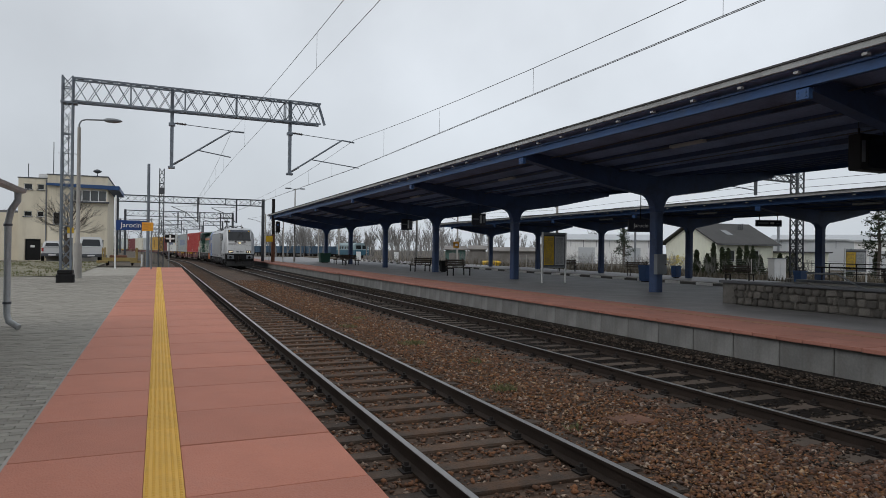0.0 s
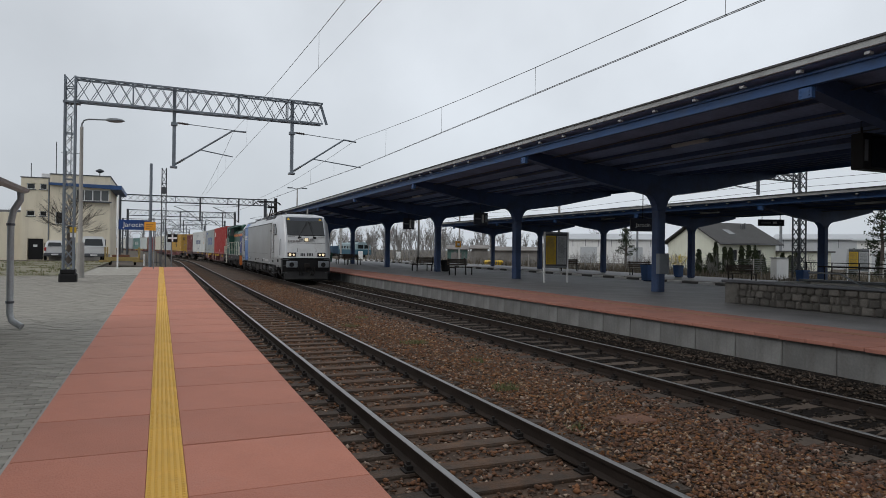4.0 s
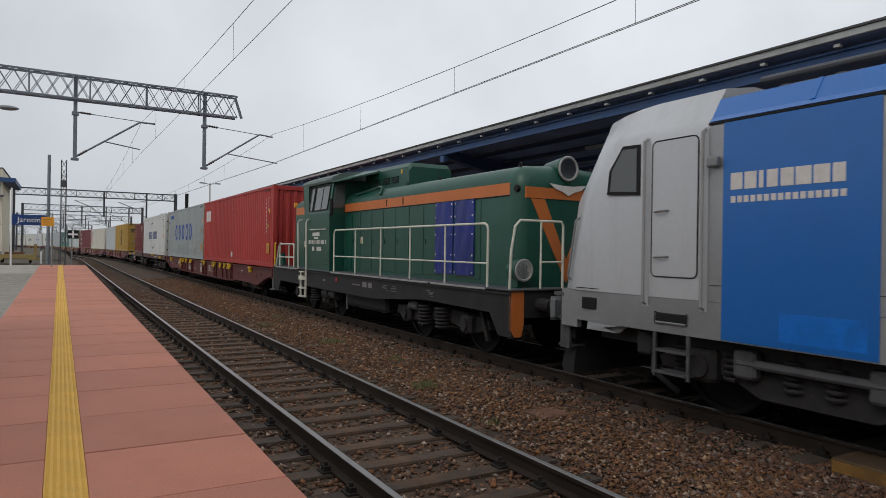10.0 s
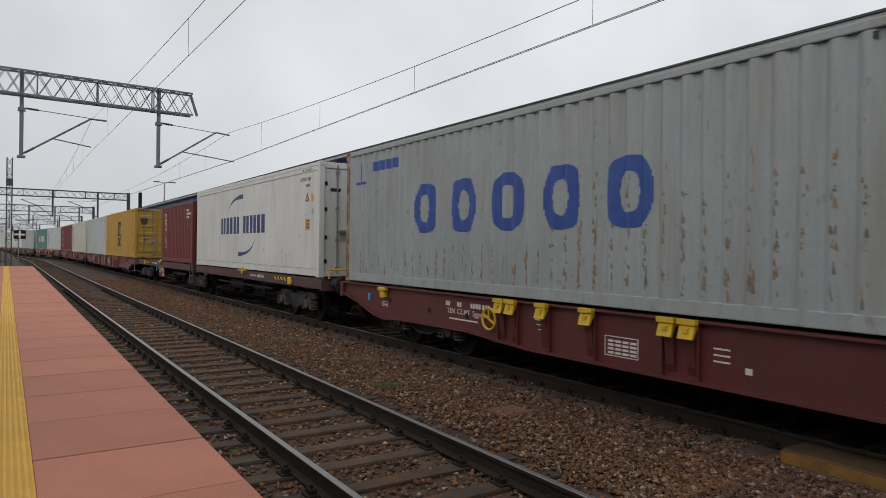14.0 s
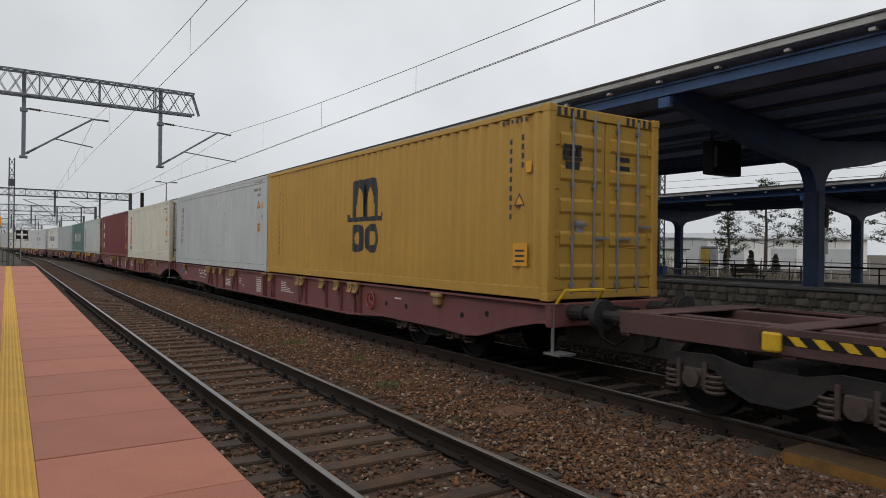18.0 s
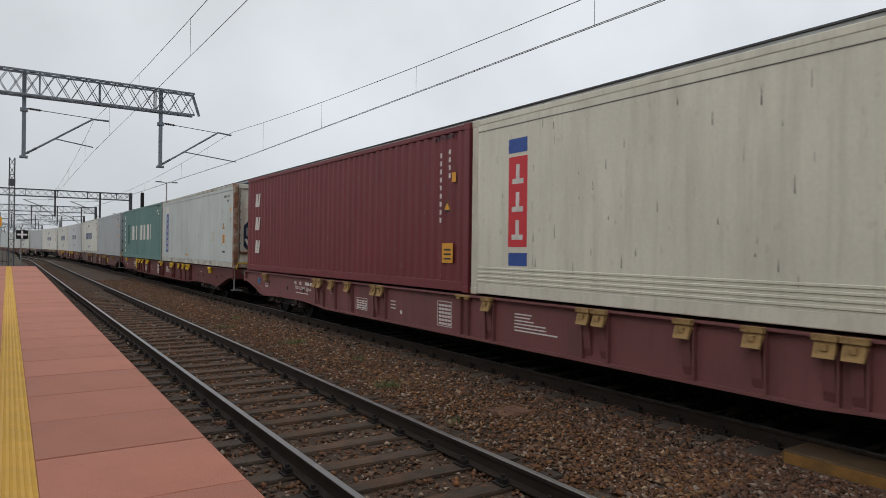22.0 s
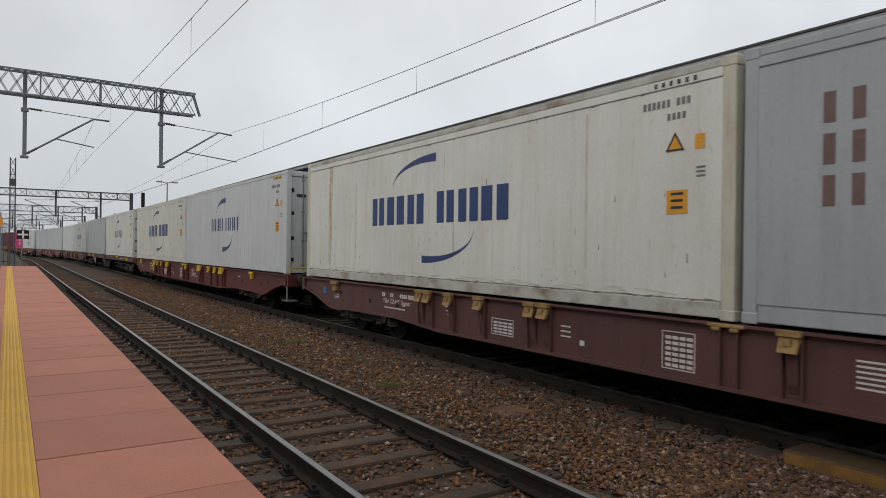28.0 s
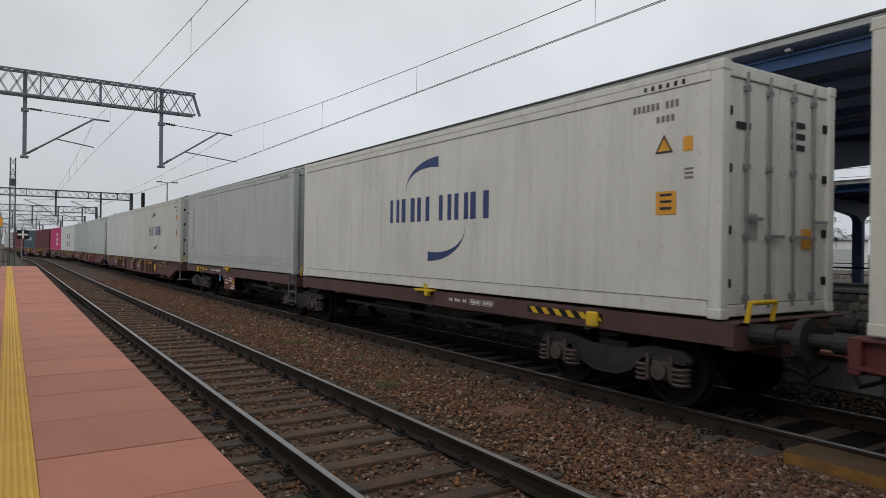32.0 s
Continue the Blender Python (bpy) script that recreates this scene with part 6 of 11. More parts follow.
def joint_wagon(label):
    """An articulated wagon of two shallow decks on three bogies, 26.7 m over its buffers."""
    L, mid = 26.7, 13.35
    w = thing("articulated_wagon", label, "flat wagon", group="container wagons")
    for a, b in ((0.62, mid - 0.32), (mid + 0.32, L - 0.62)):
        half = Geo()
        for s in (-1, 1):
            half.prism([(s * 1.2, 1.14), (s * 1.2, 0.88), (s * 1.1, 0.88), (s * 1.1, 0.91), (s * 1.17, 0.91), (s * 1.17, 1.11), (s * 1.1, 1.11), (s * 1.1, 1.14)], "y", a, b)
        half.box(-0.28, 0.28, a, b, 0.7, 1.0)
        fr = part("deck_frame", half, DECK_BROWN, w)
        for y in (a + 0.06, a + 2.2, (a + b) / 2, b - 2.2, b - 0.06):
            part("cross_beam", Geo().box(-1.17, 1.17, y - 0.07, y + 0.07, 0.84, 1.1), DECK_BROWN, fr)
        y = a + 1.9 if a < 5 else b - 3.4
        part("hazard_backing", Geo().box(-1.206, -1.2, y, y + 1.5, 0.98, 1.08), BLACK, fr)
        hz = Geo()
        for k in range(6):
            hz.prism([(y + k * 0.25, 0.985), (y + k * 0.25 + 0.11, 0.985), (y + k * 0.25 + 0.2, 1.075), (y + k * 0.25 + 0.09, 1.075)], "x", -1.212, -1.206)
        part("hazard_strip", hz, YELLOW, fr)
        part("hazard_hook", Geo().cbox(-1.27, -1.2, y + (1.25 if a > 5 else 0.05), y + (1.45 if a > 5 else 0.25), 0.9, 1.1, 0.02), YELLOW, fr, "yellow stop")
        for x in (-0.62, 0.62):
            part("deck_beam", Geo().cbox(x - 0.11, x + 0.11, a + 0.1, b - 0.1, 1.0, 1.12, 0.008), DECK_BROWN, fr)
        for y0, y1 in ((a, a + 0.5), (b - 0.5, b), (a + 1.9, a + 2.3), (b - 2.3, b - 1.9), ((a + b) / 2 - 0.2, (a + b) / 2 + 0.2)):
            part("deck_plate", Geo().cbox(-1.16, 1.16, y0 + 0.01, y1 - 0.01, 1.125, 1.145, 0.006), DECK_BROWN, fr, "worn steel deck plate")
        part("yellow_loop", Geo().tube([(-1.0, a - 0.02, 1.14), (-1.0, a - 0.06, 1.36), (-0.5, a - 0.06, 1.36), (-0.5, a - 0.02, 1.14)], 0.03, 8), YELLOW, fr, "yellow grab loop")
        y = (a + b) / 2 + 0.1
        part("folding_stop", Geo().cbox(-1.3, -1.12, y - 0.3, y + 0.28, 1.12, 1.16, 0.012).cbox(-1.3, -1.2, y - 0.2, y - 0.08, 1.04, 1.12, 0.012).cbox(-1.22, -1.1, y - 0.06, y + 0.06, 1.16, 1.26, 0.012), YELLOW, w, "yellow folding stop")
        m, c = Geo(), a + 8.0 if a > 5 else a + 5.0
        for k in range(9):
            if k not in (2, 6):
                m.box(-1.203, -1.2, c + k * 0.06, c + 0.04 + k * 0.06, 1.0, 1.05)
        for y0 in (c - 0.75, c - 0.4):
            for p in ((y0, y0 + 0.3, 0.98, 0.988), (y0, y0 + 0.3, 1.062, 1.07), (y0, y0 + 0.008, 0.988, 1.062), (y0 + 0.292, y0 + 0.3, 0.988, 1.062)):
                m.box(-1.203, -1.2, *p)
            for k in range(5):
                m.box(-1.203, -1.2, y0 + 0.03 + k * 0.05, y0 + 0.065 + k * 0.05, 1.0, 1.05)
        part("stencil_marking", m, MARK_W, fr)
    part("pivot", Geo().cbox(-0.35, 0.35, mid - 0.4, mid + 0.4, 0.74, 1.12, 0.03), UNDER, w)
    for y in (2.55, mid, L - 2.55):
        y25_bogie(w, y)
    buffers(w, 0.62, -1), buffers(w, L - 0.62, 1)
    board = part("side_board", Geo().cbox(-1.22, -1.19, 19.1, 20.36, 0.42, 0.9, 0.01), OXIDE, w, "dark red marking board")
    m = Geo()
    for y0, y1, z in ((20.25, 20.32, 0.83), (19.95, 20.03, 0.8), (19.35, 19.75, 0.78), (19.95, 20.18, 0.71), (19.4, 19.8, 0.7), (19.85, 20.3, 0.61), (19.13, 19.5, 0.54), (19.13, 19.62, 0.46)):
        n = max(1, int((y1 - y0) / 0.055))
        for k in range(n):
            m.box(-1.226, -1.22, y0 + k * 0.055, y0 + k * 0.055 + 0.04, z, z + 0.05)
    part("board_text", m, MARK_W, board)
    part("warning_mark", Geo().prism([(19.15, 0.63), (19.37, 0.63), (19.26, 0.78)], "x", -1.226, -1.22), YELLOW, board)
    part("blue_tag_holder", Geo().box(-1.215, -1.19, 20.9, 21.03, 0.66, 0.87), matte("blue_tag_bright", (0.05, 0.27, 0.58), 0.5), w, "small blue tag")
    part("side_gusset", Geo().prism([(20.36, 0.9), (20.8, 0.9), (20.36, 0.62)], "x", -1.2, -1.18), DECK_BROWN, w)
    for x, y in ((-0.6, 8.2), (-0.5, 18.4)):
        part("air_tank", Geo().tube([(x, y, 0.62), (x, y + 1.5, 0.62)], 0.2, 14), UNDER, w, smooth=True)
    part("brake_beam", Geo().box(-0.78, 0.9, 6.0, 6.2, 0.5, 0.7), UNDER, w)
    part("brake_rod", Geo().box(-0.9, -0.8, 5.0, 11.0, 0.62, 0.68), UNDER, w)
    part("brake_rod", Geo().box(-0.95, -0.8, 16.0, 18.0, 0.62, 0.7), UNDER, w)
    lad = Geo()
    for y in (mid + 0.1, mid + 0.62):
        lad.tube([(-1.22, y, 1.2), (-1.22, y, 0.4)], 0.022, 6)
    for z in (0.45, 0.7, 0.95):
        lad.tube([(-1.22, mid + 0.1, z), (-1.22, mid + 0.62, z)], 0.018, 6)
    part("ladder", lad, GALV_DARK, w)
    return w


# ---- the silver electric engine ----
def electric_engine():
    L = 18.9
    e = thing("electric_locomotive", "silver electric locomotive with blue band, lit headlights and raised pantograph", "locomotive")
    # half of the cross-section: (x, z) from the skirt's top over the gutter to the roof
    sec = [(1.05, 1.36), (1.49, 1.37), (1.49, 2.0), (1.49, 2.62), (1.49, 3.33), (1.43, 3.43), (1.19, 3.80), (0.7, 3.88)]
    fsec = [(0.9, 1.36), (1.11, 1.37), (1.1, 2.0), (1.08, 2.62), (1.075, 3.33), (1.07, 3.43), (1.06, 3.66), (0.7, 3.72)]

    def nose(z):
        """How far the front stands behind the buffer faces at height z."""
        if z < 2.62:
            return 0.40 + 0.16 * max(0.0, z - 1.37)
        return 0.60 + 0.62 * (z - 2.62)

    def whole(half):
        return half + [(-x, y, z) for x, y, z in half[::-1]]

    crease_y = [0.93, 0.93, 1.0, 1.22, 1.70, 1.72, 1.86, 1.9]
    front = [(x, nose(z), z) for x, z in fsec]
    pillar = [(x + 0.055, nose(z) + 0.02, z + 0.01 * (z > 3.5)) for x, z in fsec]
    corner = [(x + 0.115, nose(z) + 0.09, z + 0.02 * (z > 3.5)) for x, z in fsec]
    crease = [(x - 0.03 * (x > 1.1), y, z - 0.01 * (z > 3.4)) for (x, z), y in zip(sec, crease_y)]
    cheek = [tuple(Vector(a).lerp(Vector(b), 0.55) + Vector((0.03 if a[0] > 1.0 else 0, 0, 0))) for a, b in zip(corner, crease)]
    door = [(x, 2.2, z) for x, z in sec]
    back = [(x, 3.16, z) for x, z in sec]
    cab_rings = [whole(r) for r in (front, pillar, corner, cheek, crease, door, back)]
    mid = sec[:5] + [(1.42, 3.42), (1.36, 3.5), (0.7, 3.52)]
    part("body", Geo().loft([whole([(x, y, z) for x, z in mid]) for y in (3.162, 6.0, 9.45, 12.9, L - 3.162)]), SILVER, e, "weathered silver machine room body")
    for tail in (0, 1):
        rings = [[(-x, L - y, z) for x, y, z in r] for r in cab_rings] if tail else cab_rings
        part("cab_shell", Geo().loft(rings), LOCO_CAB, e, "pale silver driver's cab with a sloped nose", smooth=True)
    skirt = [(1.39, 0.57), (1.43, 0.95), (1.488, 2.2), (1.488, L - 2.2), (1.43, L - 0.95), (1.39, L - 0.57)]
    for s in (-1, 1):
        g = Geo()
        for (x0, y0), (x1, y1) in zip(skirt[:-1], skirt[1:]):
            z0 = 0.84 if y1 < 1.6 or y0 > L - 1.6 else 0.95
            g.add([(s * x0, y0, z0), (s * x1, y1, z0), (s * (x1 - 0.08), y1, z0), (s * (x0 - 0.08), y0, z0),
                   (s * x0, y0, 1.366), (s * x1, y1, 1.366), (s * (x1 - 0.08), y1, 1.366), (s * (x0 - 0.08), y0, 1.366)],
                  [(0, 1, 2, 3), (7, 6, 5, 4), (0, 4, 5, 1), (1, 5, 6, 2), (2, 6, 7, 3), (3, 7, 4, 0)])
        part("side_skirt", g, SILVER, e, "grimy silver side skirt")
        for y0 in (0.57, L - 1.72):
            part("skirt_drop", Geo().add([(s * a, y, z) for a, y, z in ((1.432, y0 + (0.55 if y0 < 5 else 0.0), 0.84), (1.445, y0 + (1.15 if y0 < 5 else 0.55), 0.84), (1.46, y0 + (1.3 if y0 < 5 else -0.2), 0.96), (1.43, y0 + 0.55, 0.96))]
                 + [(s * (a - 0.06), y, z) for a, y, z in ((1.432, y0 + (0.55 if y0 < 5 else 0.0), 0.84), (1.445, y0 + (1.15 if y0 < 5 else 0.55), 0.84), (1.46, y0 + (1.3 if y0 < 5 else -0.2), 0.96), (1.43, y0 + 0.55, 0.96))],
                 [(0, 1, 2, 3), (7, 6, 5, 4), (0, 4, 5, 1), (1, 5, 6, 2), (2, 6, 7, 3), (3, 7, 4, 0)]), SILVER, e)
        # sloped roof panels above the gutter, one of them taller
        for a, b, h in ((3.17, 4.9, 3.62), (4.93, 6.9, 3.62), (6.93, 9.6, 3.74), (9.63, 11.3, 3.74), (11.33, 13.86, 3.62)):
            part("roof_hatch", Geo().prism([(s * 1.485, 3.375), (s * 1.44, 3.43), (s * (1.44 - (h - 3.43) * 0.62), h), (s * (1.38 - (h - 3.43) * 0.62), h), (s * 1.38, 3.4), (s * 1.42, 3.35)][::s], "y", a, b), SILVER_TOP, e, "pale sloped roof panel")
        part("roof_gutter", Geo().box(min(s * 1.47, s * 1.502), max(s * 1.47, s * 1.502), 3.17, L - 3.17, 3.345, 3.365), BLACK, e)
        for y in [3.3 + 0.78 * k for k in range(14)]:
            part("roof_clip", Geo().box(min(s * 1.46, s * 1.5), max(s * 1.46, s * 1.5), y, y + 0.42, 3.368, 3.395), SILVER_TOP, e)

    def front_quad(z0, z1, w0, w1, lift, t=0.02, c=0.0):
        y0, y1 = nose(z0) - lift, nose(z1) - lift
        return [(c - w0, y0, z0), (c + w0, y0, z0), (c + w1, y1, z1), (c - w1, y1, z1), (c - w0, y0 + t, z0), (c + w0, y0 + t, z0), (c + w1, y1 + t, z1), (c - w1, y1 + t, z1)]
    FQ = [(0, 1, 2, 3), (7, 6, 5, 4), (0, 4, 5, 1), (1, 5, 6, 2), (2, 6, 7, 3), (3, 7, 4, 0)]
    for tail in (0, 1):
        f = new("cab_front")
        f.parent = e
        f.matrix_basis = pose(0, L, 0, 0, 0, 180) if tail else pose(0, 0, 0)
        part("front_panel", Geo().add(front_quad(1.375, 2.6, 1.09, 1.06, 0.012, 0.05), FQ), LOCO_WHITE, f, "pale silver front panel")
        part("front_groove", Geo().add(front_quad(2.185, 2.195, 1.07, 1.07, 0.016, 0.01), FQ), BLACK, f)
        part("windscreen", Geo().add(front_quad(2.655, 3.46, 1.05, 1.04, 0.012), FQ), GLASS, f, "large sloped windscreen")
        part("screen_seal", Geo().add(front_quad(2.62, 2.652, 1.06, 1.06, 0.014), FQ), BLACK, f)
        part("screen_header", Geo().add(front_quad(3.464, 3.66, 1.045, 1.035, 0.013), FQ), matte("tinted_header", (0.035, 0.045, 0.065), 0.35), f, "dark band above the windscreen")
        for s in (-1, 1):
            part("screen_frame", Geo().bar((s * 1.07, nose(2.64) - 0.008, 2.64), (s * 1.055, nose(3.64) - 0.008, 3.64), 0.035), LOCO_CAB, f)
            foot = Vector((s * 0.42, nose(2.6) - 0.05, 2.52))
            part("wiper", Geo().bar(foot, (s * 0.05 + 0.18, nose(3.4) - 0.03, 3.4), 0.028).bar(foot + Vector((0.09, 0, 0)), (s * 0.05 + 0.26, nose(3.4) - 0.03, 3.4), 0.014), BLACK, f, "long black wiper")
            part("wiper_foot", Geo().cbox(s * 0.42 - 0.05, s * 0.42 + 0.14, nose(2.5) - 0.07, nose(2.5), 2.44, 2.56, 0.015), BLACK, f)
            lamp = part("headlight", Geo().cbox(s * 0.825 - 0.245, s * 0.825 + 0.245, 0.375, 0.44, 1.42, 1.67, 0.02), MARK_G, f, "rectangular headlight unit in a dark bezel")
            part("lamp_well", Geo().box(s * 0.825 - 0.205, s * 0.825 + 0.205, 0.37, 0.3745, 1.455, 1.635), BLACK, lamp)
            for k, r in ((-0.1, 0.075), (0.1, 0.06)):
                part("lens", Geo().disc((s * (0.825 - k), 0.366, 1.545), r, "y", 0.012, 18), LAMP_ON if not tail else CHROME, lamp)
            zt, yy, w = 3.5, nose(3.5) - 0.02, 0.09
            part("warning_mark", Geo().add([(s * 0.9 - w, yy, zt), (s * 0.9 + w, yy, zt), (s * 0.9, yy + 0.08, zt + 0.13), (s * 0.9 - w, yy + 0.01, zt), (s * 0.9 + w, yy + 0.01, zt), (s * 0.9, yy + 0.09, zt + 0.13)], [(0, 1, 2), (3, 5, 4), (0, 3, 4, 1), (1, 4, 5, 2), (2, 5, 3, 0)]), YELLOW, f)
            part("handrail", Geo().tube([(s * 0.66, 0.62, 2.57), (s * 0.66, 0.54, 2.55), (s * 1.0, 0.54, 2.55), (s * 1.0, 0.62, 2.57)], 0.013, 6), STEEL_BAR, f)
            part("lift_eye", Geo().tube([(s * 0.52, 0.42, 1.7), (s * 0.52, 0.36, 1.74), (s * 0.52, 0.36, 1.84), (s * 0.52, 0.44, 1.9)], 0.014, 6), STEEL_BAR, f)
            part("grab_rail", Geo().tube([(s * 1.40, 0.78, 1.5), (s * 1.43, 0.74, 1.55), (s * 1.40, 0.86, 2.35), (s * 1.36, 0.92, 2.4)], 0.018, 6), STEEL_BAR, f, "upright grab rail")
            part("corner_step", Geo().box(s * 1.2 - 0.2, s * 1.2 + 0.2, 0.4, 0.62, 1.26, 1.31).box(s * 1.2 - 0.15, s * 1.2 + 0.15, 0.45, 0.7, 0.92, 0.95).box(s * 1.2 - 0.15, s * 1.2 + 0.15, 0.45, 0.7, 0.52, 0.55).box(s * 1.33 - 0.02, s * 1.33 + 0.02, 0.5, 0.7, 0.5, 1.26), LOCO_GREY, f, "grey corner steps")
            bf = part("buffer", Geo().tube([(s * 0.875, 0.6, 1.02), (s * 0.875, 0.1, 1.02)], 0.13, 14), UNDER, f)
            part("buffer_head", Geo().cbox(s * 0.875 - 0.31, s * 0.875 + 0.31, 0.0, 0.1, 0.84, 1.2, 0.05), GALV, bf, "grey rectangular buffer head")
            part("grease_patch", Geo().disc((s * 0.875 - 0.02, -0.001, 1.0), 0.13, "y", 0.012, 14), BLACK, bf)
        top = part("top_light", Geo().cbox(-0.14, 0.14, 0.5, 0.6, 2.27, 2.5, 0.015), MARK_G, f, "square upper headlight")
        part("lens", Geo().cbox(-0.1, 0.1, 0.49, 0.51, 2.3, 2.46, 0.01), LAMP_TOP if not tail else CHROME, top)
        for s in (-1, 1):
            part("socket", Geo().cbox(s * 0.3 - 0.1, s * 0.3 + 0.1, 0.48, 0.6, 2.37, 2.47, 0.02), PLATE, f)
            part("front_rail", Geo().tube([(s * 0.12 - 0.1, 0.6, 2.28), (s * 0.12 - 0.1, 0.52, 2.28), (s * 0.5, 0.52, 2.28), (s * 0.5, 0.6, 2.28)], 0.012, 6), STEEL_BAR, f)
        num = Geo()
        for k in range(8):
            if k != 3:
                num.box(-0.34 + k * 0.09, -0.285 + k * 0.09, 0.392, 0.4, 1.48, 1.63)
        part("number_marking", num, MARK_K, f)
        lg = Geo()
        for k in range(8):
            lg.box(-1.02 + k * 0.085, -0.96 + k * 0.085, 0.505, 0.53, 2.24, 2.35)
        part("lettering", lg, PLATE, f, "pale embossed lettering bars")
        part("buffer_beam", Geo().cbox(-1.3, 1.3, 0.47, 0.75, 0.62, 1.36, 0.03), BLACK, f)
        part("plough", Geo().prism([(0.42, 0.12), (0.36, 0.2), (0.5, 0.62), (0.7, 0.62), (0.62, 0.12)], "x", -1.2, 1.2), UNDER, f, "black rail guard")
        cp = Geo().cbox(-0.12, 0.12, 0.1, 0.5, 0.82, 1.06, 0.03).ring((0, 0.2, 0.74), 0.12, 0.03, "y")
        for x in (-0.45, -0.3, 0.3, 0.45):
            cp.tube([(x, 0.5, 0.86), (x, 0.3, 0.76), (x * 0.9, 0.26, 0.5), (x * 0.8, 0.4, 0.4)], 0.025, 6)
        part("coupling", cp, IRON, f)
    for s in (-1, 1):
        side = new("side_fittings")
        side.parent = e
        if s == 1:
            side.matrix_basis = pose(0, L, 0, 0, 0, 180)
        X = -1.492
        for k, y_of in ((1, lambda d: d), (-1, lambda d: L - d)):
            span = lambda a, b: (min(y_of(a), y_of(b)), max(y_of(a), y_of(b)))
            a, b = span(2.36, 3.04)
            gr = Geo()
            m, r = 3, 0.07
            loop = []
            for cy, cz, a0 in ((b - r, 3.26 - r, 0), (a + r, 3.26 - r, 90), (a + r, 1.62 + r, 180), (b - r, 1.62 + r, 270)):
                loop += [(cy + r * math.cos(radians(a0 + 90 * i / m)), cz + r * math.sin(radians(a0 + 90 * i / m))) for i in range(m + 1)]
            d = part("cab_door", Geo().prism(loop, "x", X - 0.006, X + 0.02), LOCO_CAB, side, "cab side door with rounded corners")
            part("door_groove", gr.tube([(X - 0.004, y, z) for y, z in loop + loop[:1]], 0.009, 5, cap=False), BLACK, d)
            for q in (2.27, 3.13):
                yy = y_of(q)
                part("door_rail", Geo().tube([(X + 0.01, yy, 1.27), (X - 0.05, yy, 1.3), (X - 0.05, yy, 3.28), (X + 0.01, yy, 3.31)], 0.02, 8), PLATE, d, "grey upright handrail")
                part("rail_recess", Geo().box(X - 0.003, X + 0.01, yy - 0.045, yy + 0.045, 1.25, 3.32), LOCO_CAB, d)
            for z in (1.85, 2.4):
                part("door_handle", Geo().tube([(X, y_of(2.44), z), (X - 0.05, y_of(2.44), z), (X - 0.05, y_of(2.6), z + 0.01), (X, y_of(2.62), z + 0.01)], 0.013, 6), STEEL_BAR, d)
            wp = [(y_of(2.16), 2.62), (y_of(2.16), 3.26), (y_of(1.86), 3.27), (y_of(1.62), 2.97), (y_of(1.58), 2.66)]
            wi = part("cab_window", Geo().prism(wp, "x", X - 0.01, X + 0.06), BLACK, side, "cab side window with a black surround")
            cy, cz = y_of(1.89), 2.94
            part("pane", Geo().prism([(cy + (y - cy) * 0.8, cz + (z - cz) * 0.86) for y, z in wp], "x", X - 0.016, X), GLASS_SKY, wi)
            part("cab_seam", Geo().box(X + 0.02, X + 0.034, *span(0.97, 2.2), 1.4, 1.41), BLACK, side)
            part("step_recess", Geo().cbox(X - 0.004, X + 0.02, *span(2.42, 2.92), 1.06, 1.2, 0.025), BLACK, side)
            part("step_lip", Geo().cbox(X - 0.03, X + 0.02, *span(2.45, 2.89), 1.06, 1.085, 0.006), STEEL_BAR, side)
            part("jack_recess", Geo().cbox(X + 0.022, X + 0.06, *span(1.08, 1.36), 1.12, 1.28, 0.01), BLACK, side)
            for q in (2.42, 2.92):
                part("step_hanger", Geo().box(X + 0.0, X + 0.03, y_of(q) - 0.02, y_of(q) + 0.02, 0.42, 0.95), LOCO_GREY, side)
            for z in (0.46, 0.72):
                part("cab_step", Geo().box(X - 0.02, X + 0.2, *span(2.44, 2.9), z, z + 0.03), LOCO_GREY, side)
            part("mirror_camera", Geo().cbox(X - 0.09, X, *span(3.2, 3.34), 2.86, 2.98, 0.02), STEEL_BAR, side)
        part("body_seam", Geo().box(X - 0.003, X + 0.01, 3.2, L - 3.2, 1.55, 1.557), BLACK, side)
        part("blue_band", Geo().box(X - 0.006, X + 0.004, 13.9, 15.53, 0.965, 3.34), LOCO_BLUE, side, "bright blue upright band")
        part("blue_roof_band", Geo().prism([(-1.486, 3.38), (-1.44, 3.43), (-1.30, 3.66), (-1.24, 3.66), (-1.38, 3.4), (-1.42, 3.36)], "y", 13.88, L - 3.17), LOCO_BLUE, side)
        part("roof_rib", Geo().prism([(-1.447, 3.434), (-1.304, 3.668), (-1.28, 3.668), (-1.42, 3.434)], "y", 14.55, 14.6), LOCO_BLUE, side)
        part("blue_fade", Geo().box(X - 0.008, X - 0.006, 14.0, 14.85, 1.03, 1.32), matte("cleaned_blue", (0.004, 0.16, 0.62), 0.3, var=0.1, scale=6, dirt=(0.006, 0.1, 0.34), dirt_amt=0.7, dirt_scale=2.5), side, "wiped brighter blue patch")
        g = Geo()
        for k, w in enumerate((0.14, 0.14, 0.05, 0.12, 0.14, 0.16, 0.16, 0.12)):
            y1 = 15.43 - (0, 0.165, 0.335, 0.425, 0.575, 0.735, 0.915, 1.1)[k]
            g.box(X - 0.011, X, y1 - w, y1, 2.6, 2.78)
        for k in range(16):
            g.box(X - 0.011, X, 15.37 - k * 0.078, 15.425 - k * 0.078, 2.46, 2.53)
        part("lettering", g, MARK_W, side, "white lettering blocks")
